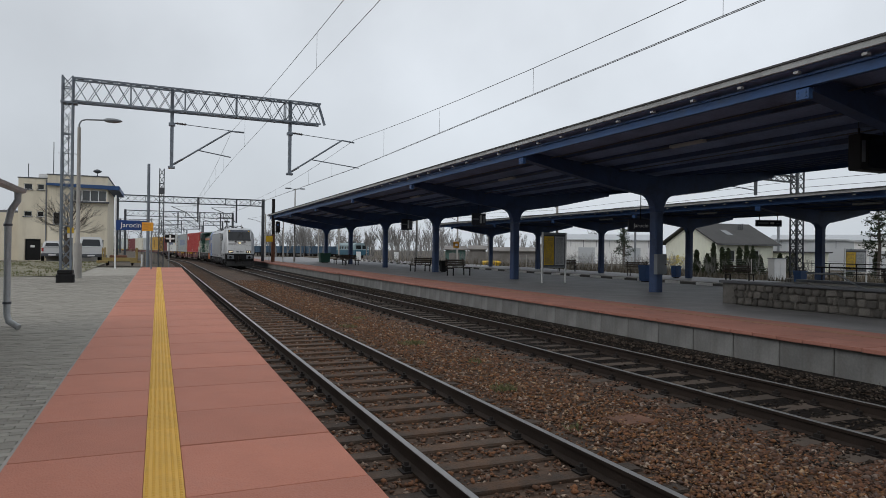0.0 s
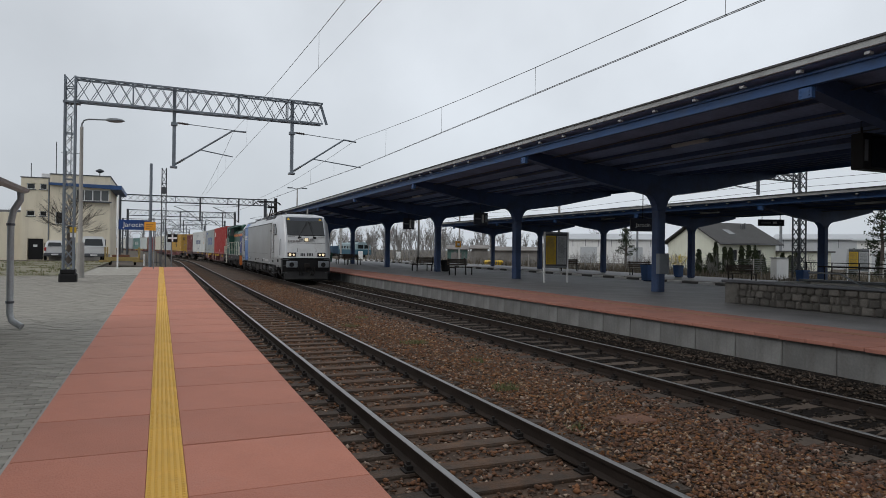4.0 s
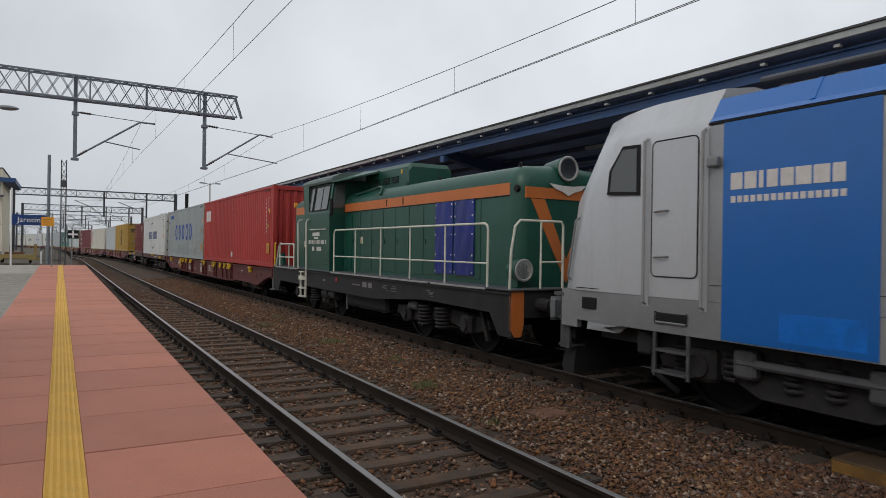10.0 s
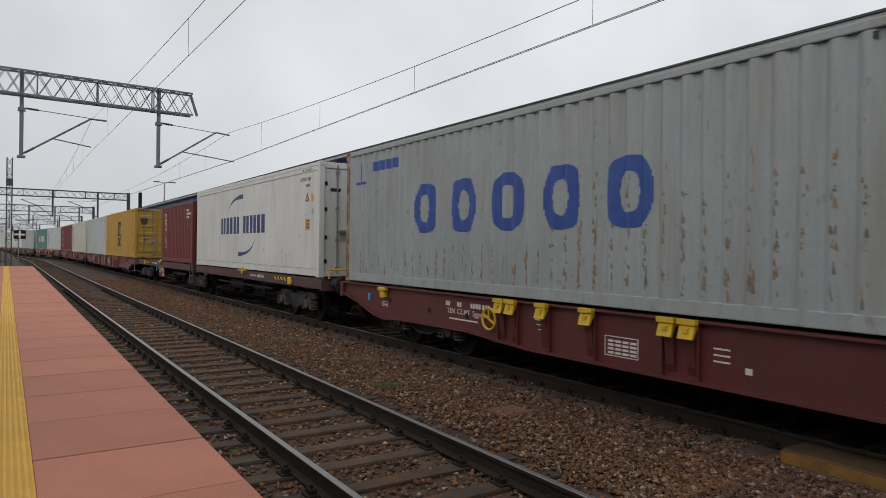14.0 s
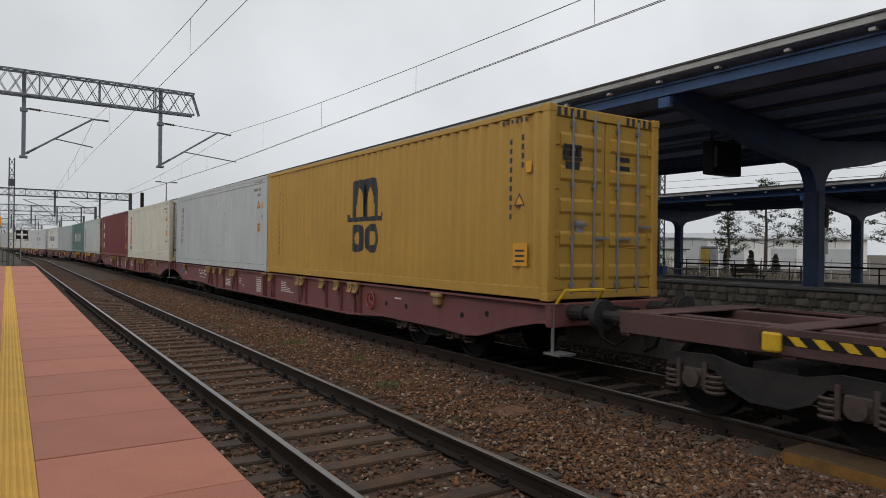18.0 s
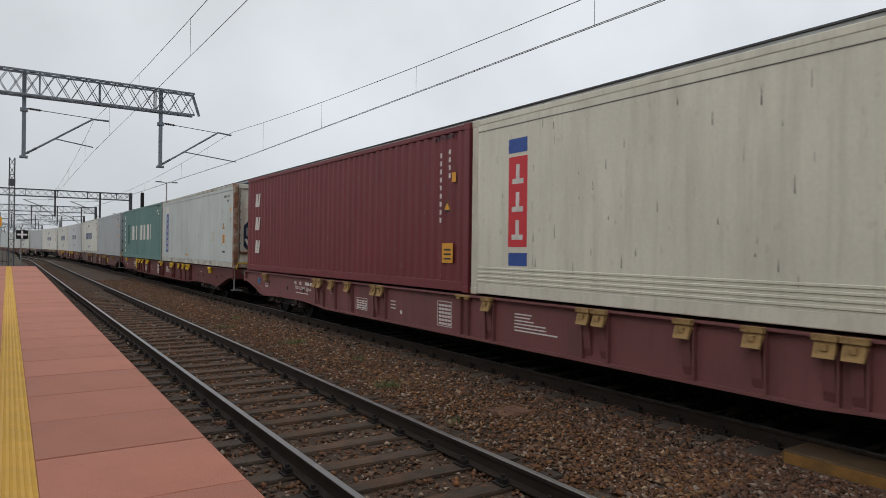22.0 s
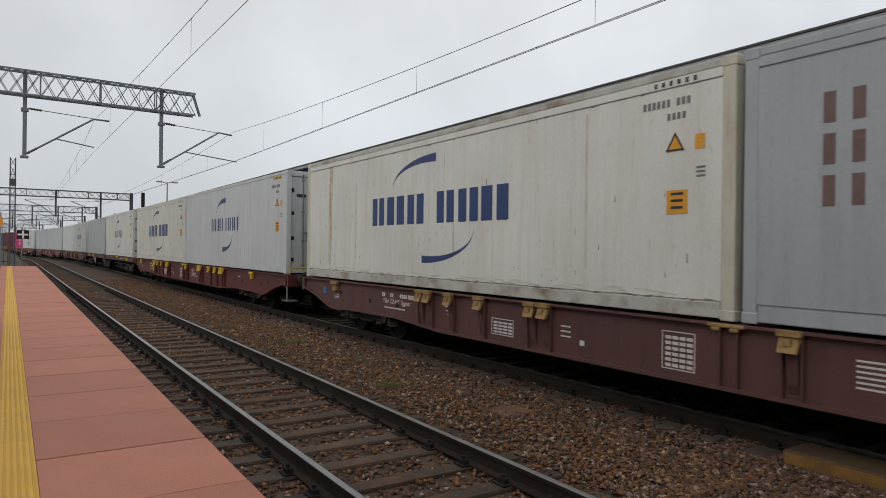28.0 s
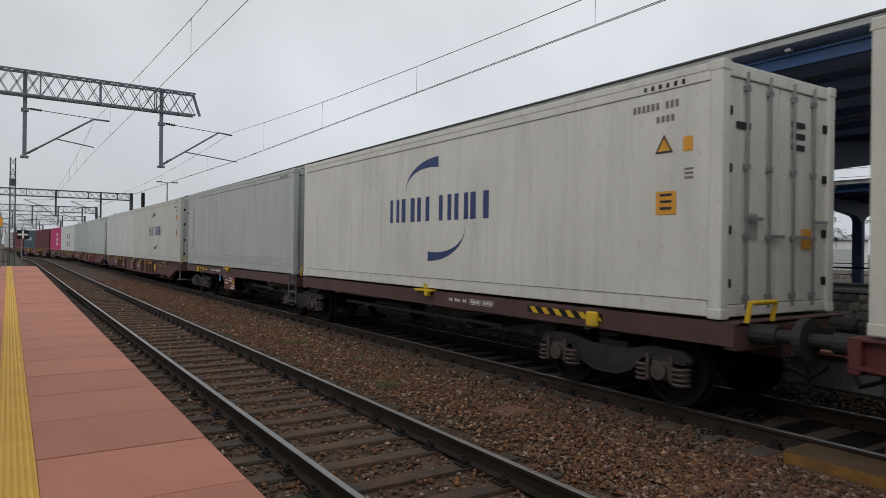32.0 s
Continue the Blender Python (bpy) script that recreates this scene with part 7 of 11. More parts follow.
        for a, b, z0, z1 in ((8.15, 9.5, 1.14, 1.24), (12.9, 13.05, 1.12, 1.24), (12.2, 12.75, 1.16, 1.21), (4.25, 5.7, 1.1, 1.22), (5.8, 6.6, 1.2, 1.27), (3.65, 3.95, 1.0, 1.06)):
            q, m = random.Random(int(a * 10)), 30
            edge = [((a + b) / 2 + (b - a) / 2 * math.copysign(abs(math.cos(6.283 * k / m)) ** 0.5, math.cos(6.283 * k / m)) * q.uniform(0.9, 1.05), (z0 + z1) / 2 + (z1 - z0) * 0.5 * math.copysign(abs(math.sin(6.283 * k / m)) ** 0.6, math.sin(6.283 * k / m)) * q.uniform(0.8, 1.1)) for k in range(m)]
            part("cleaned_patch", Geo().prism(edge, "x", X - 0.005, X + 0.004), PATCH, side, "paler wiped patch")
        for y, z in ((6.7, 1.14), (12.25, 1.2), (13.2, 1.16), (9.9, 1.14)):
            part("socket_recess", Geo().box(X - 0.007, X + 0.01, y - 0.1, y + 0.1, z - 0.08, z + 0.07), BLACK, side)
        nb = Geo()
        for k in range(17):
            if k not in (2, 5, 9, 11):
                nb.box(X - 0.009, X, 9.42 - k * 0.075, 9.47 - k * 0.075, 1.16, 1.22)
        part("number_marking", nb, MARK_G, side)
    for y in (4.25, L - 4.25):
        bg = new("bogie")
        bg.parent = e
        bg.location = (0, y, 0)
        for s in (-1, 1):
            prof = [(-2.0, 0.62), (-1.95, 0.5), (-1.0, 0.52), (-0.6, 0.34), (0.6, 0.34), (1.0, 0.52), (1.95, 0.5), (2.0, 0.62), (1.6, 0.8), (-1.6, 0.8)]
            part("bogie_frame", Geo().prism(prof, "x", s * 1.1, s * 1.2), BOGIE, bg)
            sp = Geo()
            for a in (-1.65, -0.95, -0.22, 0.22, 0.95, 1.65):
                for k in range(5):
                    sp.ring((s * 1.16, a, 0.5 + k * 0.07), 0.1, 0.025, "z", 10)
                sp.tube([(s * 1.16, a, 0.46), (s * 1.16, a, 0.9)], 0.06, 8)
            part("spring_pack", sp, BOGIE, bg)
            for a in (-1.3, 1.3):
                part("axle_box", Geo().cbox(min(s * 1.1, s * 1.32), max(s * 1.1, s * 1.32), a - 0.2, a + 0.2, 0.42, 0.8, 0.05).disc((s * 1.33, a, 0.6), 0.13, "x", 0.05, 14), BOGIE, bg)
                part("brake_unit", Geo().cbox(min(s * 1.2, s * 1.34), max(s * 1.2, s * 1.34), a * 0.55 - 0.14, a * 0.55 + 0.14, 0.55, 0.86, 0.03), LOCO_GREY, bg, "grey brake unit")
            for q in (-1, 1):
                part("sand_pipe", Geo().tube([(s * 1.25, q * 2.05, 0.85), (s * 1.2, q * 2.1, 0.4), (s * 0.85, q * 2.0, 0.12)], 0.035, 6), LOCO_GREY, bg)
                part("sand_box", Geo().cbox(min(s * 1.16, s * 1.36), max(s * 1.16, s * 1.36), q * 2.12 - 0.13, q * 2.12 + 0.13, 0.62, 0.92, 0.03), UNDER, bg)
            part("damper", Geo().tube([(s * 1.3, -0.8, 0.72), (s * 1.3, 0.8, 0.72)], 0.05, 10), LOCO_GREY, bg, "grey damper")
        for a in (-1.3, 1.3):
            WHEELS.append((wheelset(e, y + a, 0.6), y + a))
    part("transformer", Geo().cbox(-1.25, 1.25, 7.4, 11.5, 0.35, 0.93, 0.05), UNDER, e, "black transformer tank")
    for s in (-1, 1):
        for a, b, z0, z1 in ((7.5, 8.6, 0.5, 0.9), (8.9, 10.2, 0.42, 0.82), (10.5, 11.3, 0.55, 0.9)):
            part("equipment_box", Geo().cbox(min(s * 1.26, s * 1.4), max(s * 1.26, s * 1.4), a, b, z0, z1, 0.03), BOGIE, e)
        for z in (0.5, 0.62):
            part("air_reservoir", Geo().tube([(s * 1.33, 6.2, z + 0.1), (s * 1.33, 7.3, z + 0.1)], 0.05, 8), LOCO_GREY, e)
        for y in (6.55, 7.05, 11.9, 12.4):
            part("cable_pipe", Geo().tube([(s * 1.3, y, 0.95), (s * 1.34, y, 0.6), (s * 1.2, y + 0.1, 0.35)], 0.03, 6), LOCO_GREY, e)
    part("underfloor", Geo().box(-1.2, 1.2, 1.2, L - 1.2, 0.72, 0.97), UNDER, e)
    # roof gear: insulators, busbars, boxes, cables
    ins, R = Geo(), random.Random(31)
    for y in [3.5 + 0.62 * k for k in range(20)]:
        for k in range(5):
            ins.disc((0.35 if k % 2 else -0.75, y, 3.55 + 0.06 * k), 0.085, "z", 0.03, 10)
            ins.disc((-0.2, y + 0.3, 3.55 + 0.06 * k), 0.075, "z", 0.03, 10)
    part("insulator", ins, GALV_DARK, e)
    for x in (-0.75, -0.2, 0.35):
        part("busbar", Geo().tube([(x, 3.4, 3.9), (x, 6.0, 3.95), (x, 9.5, 3.88), (x, 15.6, 3.93)], 0.035, 8), GALV_DARK, e)
    for y, h in ((5.6, 0.34), (7.4, 0.26), (9.2, 0.4), (11.6, 0.3), (12.9, 0.36)):
        part("roof_box", Geo().cbox(-0.95, 0.6, y, y + 0.8, 3.5, 3.5 + h + 0.1, 0.04), GALV_DARK, e)
    for k in range(7):
        y = 4.0 + 1.6 * k
        part("roof_cable", Geo().tube([(-0.75, y, 3.92), (-0.55, y + 0.3, 4.12), (-0.4, y + 0.6, 4.08), (-0.2, y + 0.9, 3.9)], 0.022, 6), BLACK, e)
    for y0, up in ((L - 4.6, True), (4.6, False)):
        pn = new("pantograph")
        pn.parent = e
        b = Geo().box(-0.6, 0.6, y0 - 0.6, y0 + 0.6, 3.76, 3.81)
        for x in (-0.5, 0.5):
            for y in (y0 - 0.5, y0 + 0.5):
                b.tube([(x, y, 3.5), (x, y, 3.78)], 0.07, 8)
        part("base_frame", b, GALV_DARK, pn)
        if up:
            k1 = (0, y0 - 1.55, 4.86)
            part("lower_arm", Geo().tube([(0, y0 + 0.35, 3.84), k1], 0.05, 8).tube([(0.12, y0 + 0.05, 3.82), (0.12, y0 - 1.4, 4.72)], 0.03, 6), BLACK, pn)
            part("upper_arm", Geo().tube([k1, (-0.3, y0 + 0.5, 5.34)], 0.036, 8).tube([k1, (0.3, y0 + 0.5, 5.34)], 0.036, 8).tube([(k1[0], k1[1], k1[2] + 0.12), (0, y0 + 0.45, 5.3)], 0.018, 6), BLACK, pn)
            part("knee_joint", Geo().tube([(-0.3, k1[1], k1[2]), (0.3, k1[1], k1[2])], 0.08, 8), BLACK, pn)
            for y in (y0 + 0.3, y0 + 0.72):
                part("contact_strip", Geo().tube([(-0.98, y, 5.16), (-0.9, y, 5.27), (-0.75, y, 5.36), (-0.55, y, 5.41), (0.55, y, 5.41), (0.75, y, 5.36), (0.9, y, 5.27), (0.98, y, 5.16)], 0.028, 6), BLACK, pn)
            for x in (-0.5, 0.5):
                part("head_frame", Geo().tube([(x, y0 + 0.3, 5.40), (x, y0 + 0.72, 5.40)], 0.02, 6).cbox(x - 0.1, x + 0.1, y0 + 0.36, y0 + 0.66, 5.28, 5.36, 0.02), GALV_DARK, pn)
            part("head_tube", Geo().tube([(-0.5, y0 + 0.5, 5.34), (0.5, y0 + 0.5, 5.34)], 0.03, 6), GALV_DARK, pn)
        else:
            part("lower_arm", Geo().tube([(0, y0 + 0.45, 3.86), (0, y0 - 1.3, 3.98)], 0.06, 8), BLACK, pn)
            part("upper_arm", Geo().tube([(-0.05, y0 - 1.3, 3.98), (-0.35, y0 + 1.0, 4.12)], 0.04, 8).tube([(0.05, y0 - 1.3, 3.98), (0.35, y0 + 1.0, 4.12)], 0.04, 8), BLACK, pn)
            for y in (y0 + 0.85, y0 + 1.2):
                part("contact_strip", Geo().tube([(-0.95, y, 3.96), (-0.78, y, 4.12), (-0.6, y, 4.18), (0.6, y, 4.18), (0.78, y, 4.12), (0.95, y, 3.96)], 0.03, 6), BLACK, pn)
    part("antenna", Geo().tube([(0.3, 1.75, 3.75), (0.3, 1.75, 4.2)], 0.045, 8), PLATE, e)
    part("antenna", Geo().tube([(-0.9, 1.9, 3.75), (-0.9, 1.9, 3.93)], 0.05, 8), PLATE, e)
    return e


# ---- the green diesel shunter ----
def diesel_engine():
    L = 14.24
    e = thing("diesel_locomotive", "dark green diesel shunter with orange stripe and pale railings", "locomotive")
    FLOOR = 1.28
    sill = [(0.62, 1.25), (0.62, 0.5), (0.98, 0.5), (1.25, 0.86), (3.6, 0.9), (5.1, 0.8), (6.0, 0.74), (8.6, 0.76), (L - 1.0, 0.82), (L - 0.85, 0.5), (L - 0.55, 0.5), (L - 0.27, 0.6), (L - 0.27, 1.25)]
    for s in (-1, 1):
        part("side_sill", Geo().prism(sill, "x", min(s * 1.40, s * 1.45), max(s * 1.40, s * 1.45)), UNDER, e, "black riveted side sill")
        part("sill_flange", Geo().box(min(s * 1.45, s * 1.49), max(s * 1.45, s * 1.49), 0.62, L - 0.27, 1.19, 1.22), UNDER, e)
    part("frame", Geo().box(-1.39, 1.39, 0.7, L - 0.35, 0.95, 1.25), UNDER, e, "black underframe")
    part("walkway", Geo().cbox(-1.5, 1.5, 0.58, L - 0.22, 1.25, FLOOR, 0.008), GALV_DARK, e, "worn steel walkway")
    for a, z in ((1.3, 3.2), (3.3, 8.6), (11.4, 13.6)):
        part("step_edge", Geo().box(-1.507, -1.5, a, z, 1.235, 1.27), PLATE, e)

    def hood(y0, y1, w, z1, rad=0.3):
        pr = [(-w, FLOOR), (-w, z1 - rad)]
        for k in range(1, 6):
            a = k / 6 * math.pi / 2
            pr.append((-w + rad * (1 - math.cos(a)), z1 - rad + rad * math.sin(a)))
        pr += [(-w + rad, z1 + 0.01), (0, z1 + 0.05)]
        pr += [(-x, z) for x, z in pr[:-1][::-1]]
        rings = []
        for dy, q, dz in ((0.0, 0.82, 0.16), (0.05, 0.92, 0.08), (0.16, 0.985, 0.02), (0.3, 1.0, 0.0), (y1 - y0, 1.0, 0.0)):
            rings.append([(x * q, y0 + dy, z - (dz if z > 2.6 else 0)) for x, z in pr])
        return Geo().loft(rings)
    part("long_hood", hood(1.0, 8.9, 1.02, 3.38), GREEN, e, "long rounded engine hood", smooth=True)
    short = hood(0.0, 2.16, 1.0, 3.42)
    short.v = [(-x, 13.34 - y, z) for x, y, z in short.v]
    part("short_hood", short, GREEN, e, "short hood", smooth=True)
    for x in (-1, 1):
        part("orange_stripe", Geo().box(min(x * 1.016, x * 1.026), max(x * 1.016, x * 1.026), 1.3, 8.92, 2.87, 3.08), D_ORANGE, e, "orange stripe")
        part("orange_stripe", Geo().box(min(x * 0.996, x * 1.006), max(x * 0.996, x * 1.006), 11.2, 13.05, 2.93, 3.16), D_ORANGE, e)
        part("hood_seam", Geo().box(min(x * 1.02, x * 1.03), max(x * 1.02, x * 1.03), 1.3, 8.9, 2.845, 2.865), BLACK, e)
        for k, y in enumerate((2.18, 2.95, 3.72, 4.38, 5.05, 5.72, 6.38, 7.05, 7.75)):
            w = (0.74, 0.74, 0.63, 0.64, 0.64, 0.63, 0.64, 0.66, 0.5)[k]
            d = part("hood_door", Geo().cbox(min(x * 1.02, x * 1.032), max(x * 1.02, x * 1.032), y + 0.008, y + w, 1.36, 2.83, 0.006), GREEN, e)
            part("door_latch", Geo().box(min(x * 1.032, x * 1.05), max(x * 1.032, x * 1.05), y + w - 0.08, y + w - 0.06, 2.02, 2.12), GREEN, d)
        part("stripe_strap", Geo().box(min(x * 1.026, x * 1.034), max(x * 1.026, x * 1.034), 5.35, 5.39, 2.9, 3.06), UNDER, e)
        part("stripe_strap", Geo().box(min(x * 1.026, x * 1.034), max(x * 1.026, x * 1.034), 6.2, 6.24, 2.9, 3.06), UNDER, e)
        part("cooler_door", Geo().cbox(min(x * 1.02, x * 1.034), max(x * 1.02, x * 1.034), 8.3, 8.8, 1.36, 2.75, 0.02), GREEN, e)
        for y in (1.3, 4.1, 5.6, 7.4):
            part("lifting_eye", Geo().ring((x * 0.8, y, 3.4), 0.04, 0.012, "x", 10), UNDER, e)
    for y in (2.38, 3.14):
        tp = Geo()
        rr = random.Random(int(y * 10))
        n, m, w = 14, 20, 0.7
        bulge = [[0.012 * math.sin(i * 0.9 + y) * math.sin(j * 0.45 + 2 * y) + 0.008 * rr.random() + 0.02 * math.sin(math.pi * i / n) for j in range(m + 1)] for i in range(n + 1)]
        vs = [(-1.048 - bulge[i][j], y + w * i / n, 1.42 + 1.43 * j / m) for i in range(n + 1) for j in range(m + 1)]
        k = len(vs)
        vs += [(-1.034, yy, z) for _, yy, z in vs]
        fs = [(i * (m + 1) + j, (i + 1) * (m + 1) + j, (i + 1) * (m + 1) + j + 1, i * (m + 1) + j + 1) for i in range(n) for j in range(m)]
        edge = [i * (m + 1) for i in range(n + 1)] + [n * (m + 1) + j for j in range(1, m + 1)] + [i * (m + 1) + m for i in range(n - 1, -1, -1)] + [j for j in range(m - 1, 0, -1)]
        fs += [(edge[i], edge[(i + 1) % len(edge)], edge[(i + 1) % len(edge)] + k, edge[i] + k) for i in range(len(edge))]
        tarp = part("tarpaulin", tp.add(vs, fs), TARP, e, "blue tarpaulin over the radiator", smooth=True)
        for u in (0.04, 0.66):
            for z in (1.47, 1.8, 2.2, 2.55, 2.8):
                part("eyelet", Geo().disc((-1.062, y + u, z), 0.018, "x", 0.012, 8), MARK_W, tarp)
    # front: V mark, badge, lamps
    for s in (-1, 1):
        yf = 0.985
        vv = Geo().add([(s * 0.8, yf, 2.8), (s * 0.5, yf, 2.8), (0.0, yf, 1.75), (0.0, yf, 1.35), (s * 0.8, yf + 0.05, 2.8), (s * 0.5, yf + 0.05, 2.8), (0.0, yf + 0.05, 1.75), (0.0, yf + 0.05, 1.35)],
                       [(0, 1, 2, 3), (4, 7, 6, 5), (0, 4, 5, 1), (1, 5, 6, 2), (2, 6, 7, 3), (3, 7, 4, 0)])
        part("orange_chevron", vv, D_ORANGE, e)
        lm = part("marker_lamp", Geo().tube([(s * 1.08, 1.15, 1.58), (s * 1.08, 1.05, 1.58), (s * 1.08, 0.8, 1.58)], 0.12, 18, 0.2), GREEN, e, "round headlamp in green housing", smooth=True)
        part("lens", Geo().disc((s * 1.08, 0.797, 1.58), 0.15, "y", 0.015, 18), CHROME, lm)
        part("lamp_ring", Geo().ring((s * 1.08, 0.79, 1.58), 0.17, 0.022, "y"), PLATE, lm)
        part("lamp_bracket", Geo().cbox(s * 1.08 - 0.05, s * 1.08 + 0.05, 0.9, 1.1, FLOOR, 1.42, 0.01), GREEN, lm)
    part("front_stripe", Geo().box(-0.9, 0.9, 0.98, 1.04, 2.81, 3.0), D_ORANGE, e, "orange front stripe")
    tl = part("top_lamp", Geo().tube([(0, 1.5, 3.36), (0, 1.2, 3.36), (0, 0.98, 3.36)], 0.16, 18, 0.235), GREEN, e, "large roof headlamp", smooth=True)
    part("lens", Geo().disc((0, 0.975, 3.36), 0.19, "y", 0.015, 18), CHROME, tl)
    part("lamp_ring", Geo().ring((0, 0.97, 3.36), 0.205, 0.024, "y"), PLATE, tl)
    part("winged_badge", Geo().prism([(-0.42, 3.08), (-0.3, 2.99), (-0.12, 2.94), (0, 2.88), (0.12, 2.94), (0.3, 2.99), (0.42, 3.08), (0.1, 3.05), (-0.1, 3.05)], "y", 0.955, 0.975), MARK_W, e, "pale winged badge")
    for s in (-1, 1):
        part("side_badge", Geo().disc((s * 1.0, 1.12, 2.97), 0.06, "x", 0.06, 12), BLACK, e)
    # cab: sides lean inwards above the sill; a recessed door stands at its rear
    pr = [(-1.44, FLOOR), (-1.46, 2.85), (-1.34, 3.66), (-1.1, 3.8), (1.1, 3.8), (1.34, 3.66), (1.46, 2.85), (1.44, FLOOR)]
    cab = part("cab", Geo().prism(pr, "y", 8.85, 10.62), GREEN, e, "driver's cab")
    rear = [(-1.2, FLOOR), (-1.2, 3.7), (-1.0, 3.8), (1.0, 3.8), (1.2, 3.7), (1.2, FLOOR)]
    part("cab_rear", Geo().prism(rear, "y", 10.621, 11.1), GREEN, cab, "recessed cab entrance")
    roof = [(-1.42, 3.66), (-1.44, 3.72), (-1.38, 3.8), (-1.1, 3.93), (-0.5, 4.0), (0.5, 4.0), (1.1, 3.93), (1.38, 3.8), (1.44, 3.72), (1.42, 3.66), (0, 3.78)]
    part("cab_roof", Geo().prism(roof, "y", 8.8, 11.2), CAB_ROOF, cab, "pale weathered cab roof with a rounded edge")
    for s in (-1, 1):
        part("rear_cheek", Geo().prism([(10.62, FLOOR), (10.76, FLOOR), (10.92, 2.4), (11.1, 3.68), (10.62, 3.68)], "x", min(s * 1.38, s * 1.43), max(s * 1.38, s * 1.43)), GREEN, cab)
        part("roof_visor", Geo().add([(s * 1.42, 8.8, 3.68), (s * 1.3, 7.75, 3.7), (s * 0.5, 7.6, 3.92), (s * 0.5, 8.8, 4.0), (s * 1.42, 8.8, 3.64), (s * 1.3, 7.75, 3.66), (s * 0.5, 7.6, 3.87), (s * 0.5, 8.8, 3.9)],
                                     [(0, 1, 2, 3), (4, 7, 6, 5), (0, 4, 5, 1), (1, 5, 6, 2), (2, 6, 7, 3), (3, 7, 4, 0)]), GREEN, cab, "dark visor over the cab front")
        part("front_window", Geo().prism([(s * 1.04, 3.0), (s * 1.38, 2.95), (s * 1.3, 3.56), (s * 1.04, 3.62)], "y", 8.82, 8.848), GLASS_SKY, cab)
        for a, b in ((9.02, 10.12), (10.2, 10.58)):
            lean = lambda z: 1.466 - 0.148 * (z - 2.85)
            wv = [(s * lean(2.93), a, 2.93), (s * lean(2.93), b - (0.1 if a > 10 else 0), 2.93), (s * lean(3.6), b, 3.6), (s * lean(3.6), a, 3.6)]
            w = part("window", Geo().add(wv + [(x - s * 0.04, y, z) for x, y, z in wv], [(0, 1, 2, 3), (7, 6, 5, 4), (0, 4, 5, 1), (1, 5, 6, 2), (2, 6, 7, 3), (3, 7, 4, 0)]), GLASS_SKY, cab, "cab window")
            fr = Geo()
            for i in range(4):
                p, q = Vector(wv[i]), Vector(wv[(i + 1) % 4])
                fr.bar(p + Vector((s * 0.004, 0, 0)), q + Vector((s * 0.004, 0, 0)), 0.035, 0.025)
            if a < 10:
                fr.bar((s * lean(2.93), 9.55, 2.93), (s * lean(3.6), 9.55, 3.6), 0.02)
            part("window_frame", fr, UNDER, w)
        part("mirror", Geo().cbox(min(s * 1.48, s * 1.56), max(s * 1.48, s * 1.56), 8.5, 8.62, 2.75, 3.2, 0.03), BLACK, cab, "black cab mirror")
        part("mirror_arm", Geo().tube([(s * 1.45, 8.88, 3.1), (s * 1.52, 8.62, 3.12)], 0.016, 6), RAILING, cab)
        for y, z0 in ((11.28, 1.26), (10.55, 1.1)):
            part("hand_rail", Geo().tube([(s * 1.5, y, z0), (s * 1.52, y, 2.62), (s * 1.5, y - 0.05, 2.7), (s * 1.42, y - 0.08, 2.71)], 0.022, 6), RAILING, cab, "pale upright handrail")
        part("hand_rail", Geo().tube([(s * 1.47, 9.1, 2.4), (s * 1.5, 9.12, 2.4), (s * 1.5, 10.28, 2.4), (s * 1.47, 10.3, 2.4)], 0.013, 6), RAILING, cab)
        for z in (1.44, 1.58, 1.72):
            part("cab_rib", Geo().box(min(s * 1.44, s * 1.458), max(s * 1.44, s * 1.458), 9.0, 10.55, z, z + 0.025), GREEN, cab)
        X0, X1 = min(s * 1.452, s * 1.464), max(s * 1.452, s * 1.464)
        cb = Geo()
        for a in (0, 1, 3, 4, 6, 8, 9, 10, 12, 13, 14, 16):
            cb.box(X0, X1, 10.42 - a * 0.083, 10.42 - a * 0.083 + 0.055, 2.0, 2.11)
        for a in (0, 1, 4, 5, 6, 7):
            cb.box(X0, X1, 10.1 - a * 0.09, 10.1 - a * 0.09 + 0.06, 1.81, 1.92)
        cb.box(X0, X1, 9.6, 10.16, 2.22, 2.32).box(X0, X1, 9.72, 10.04, 2.14, 2.19)
        part("number_marking", cb, MARK_W, cab)
        lad = part("ladder", Geo().box(s * 1.47 - 0.02, s * 1.47 + 0.02, 10.64, 10.7, 0.45, 1.2).box(s * 1.47 - 0.02, s * 1.47 + 0.02, 11.08, 11.14, 0.45, 1.2), RAILING, e, "pale steps to the cab")
        for z in (0.45, 0.7, 0.95, 1.17):
            part("rung", Geo().box(s * 1.47 - 0.08, s * 1.47 + 0.05, 10.7, 11.08, z, z + (0.12 if z == 0.95 else 0.035)), RAILING, lad)
        for y, z in ((7.56, 2.02), (11.47, 1.92), (11.95, 1.92)):
            wsn = part("warning_sign", Geo().box(min(s * 1.036, s * 1.045), max(s * 1.036, s * 1.045), y, y + 0.14, z, z + 0.17), MARK_W, e, "small white warning plate")
            part("warning_triangle", Geo().prism([(y + 0.02, z + 0.03), (y + 0.12, z + 0.03), (y + 0.07, z + 0.13)], "x", min(s * 1.046, s * 1.049), max(s * 1.046, s * 1.049)), YELLOW, wsn)
        rec = part("recessed_door", Geo().cbox(min(s * 0.99, s * 1.006), max(s * 0.99, s * 1.006), 11.37, 11.78, 2.12, 2.86, 0.01), UNDER, e, "dark louvred opening in the short hood")
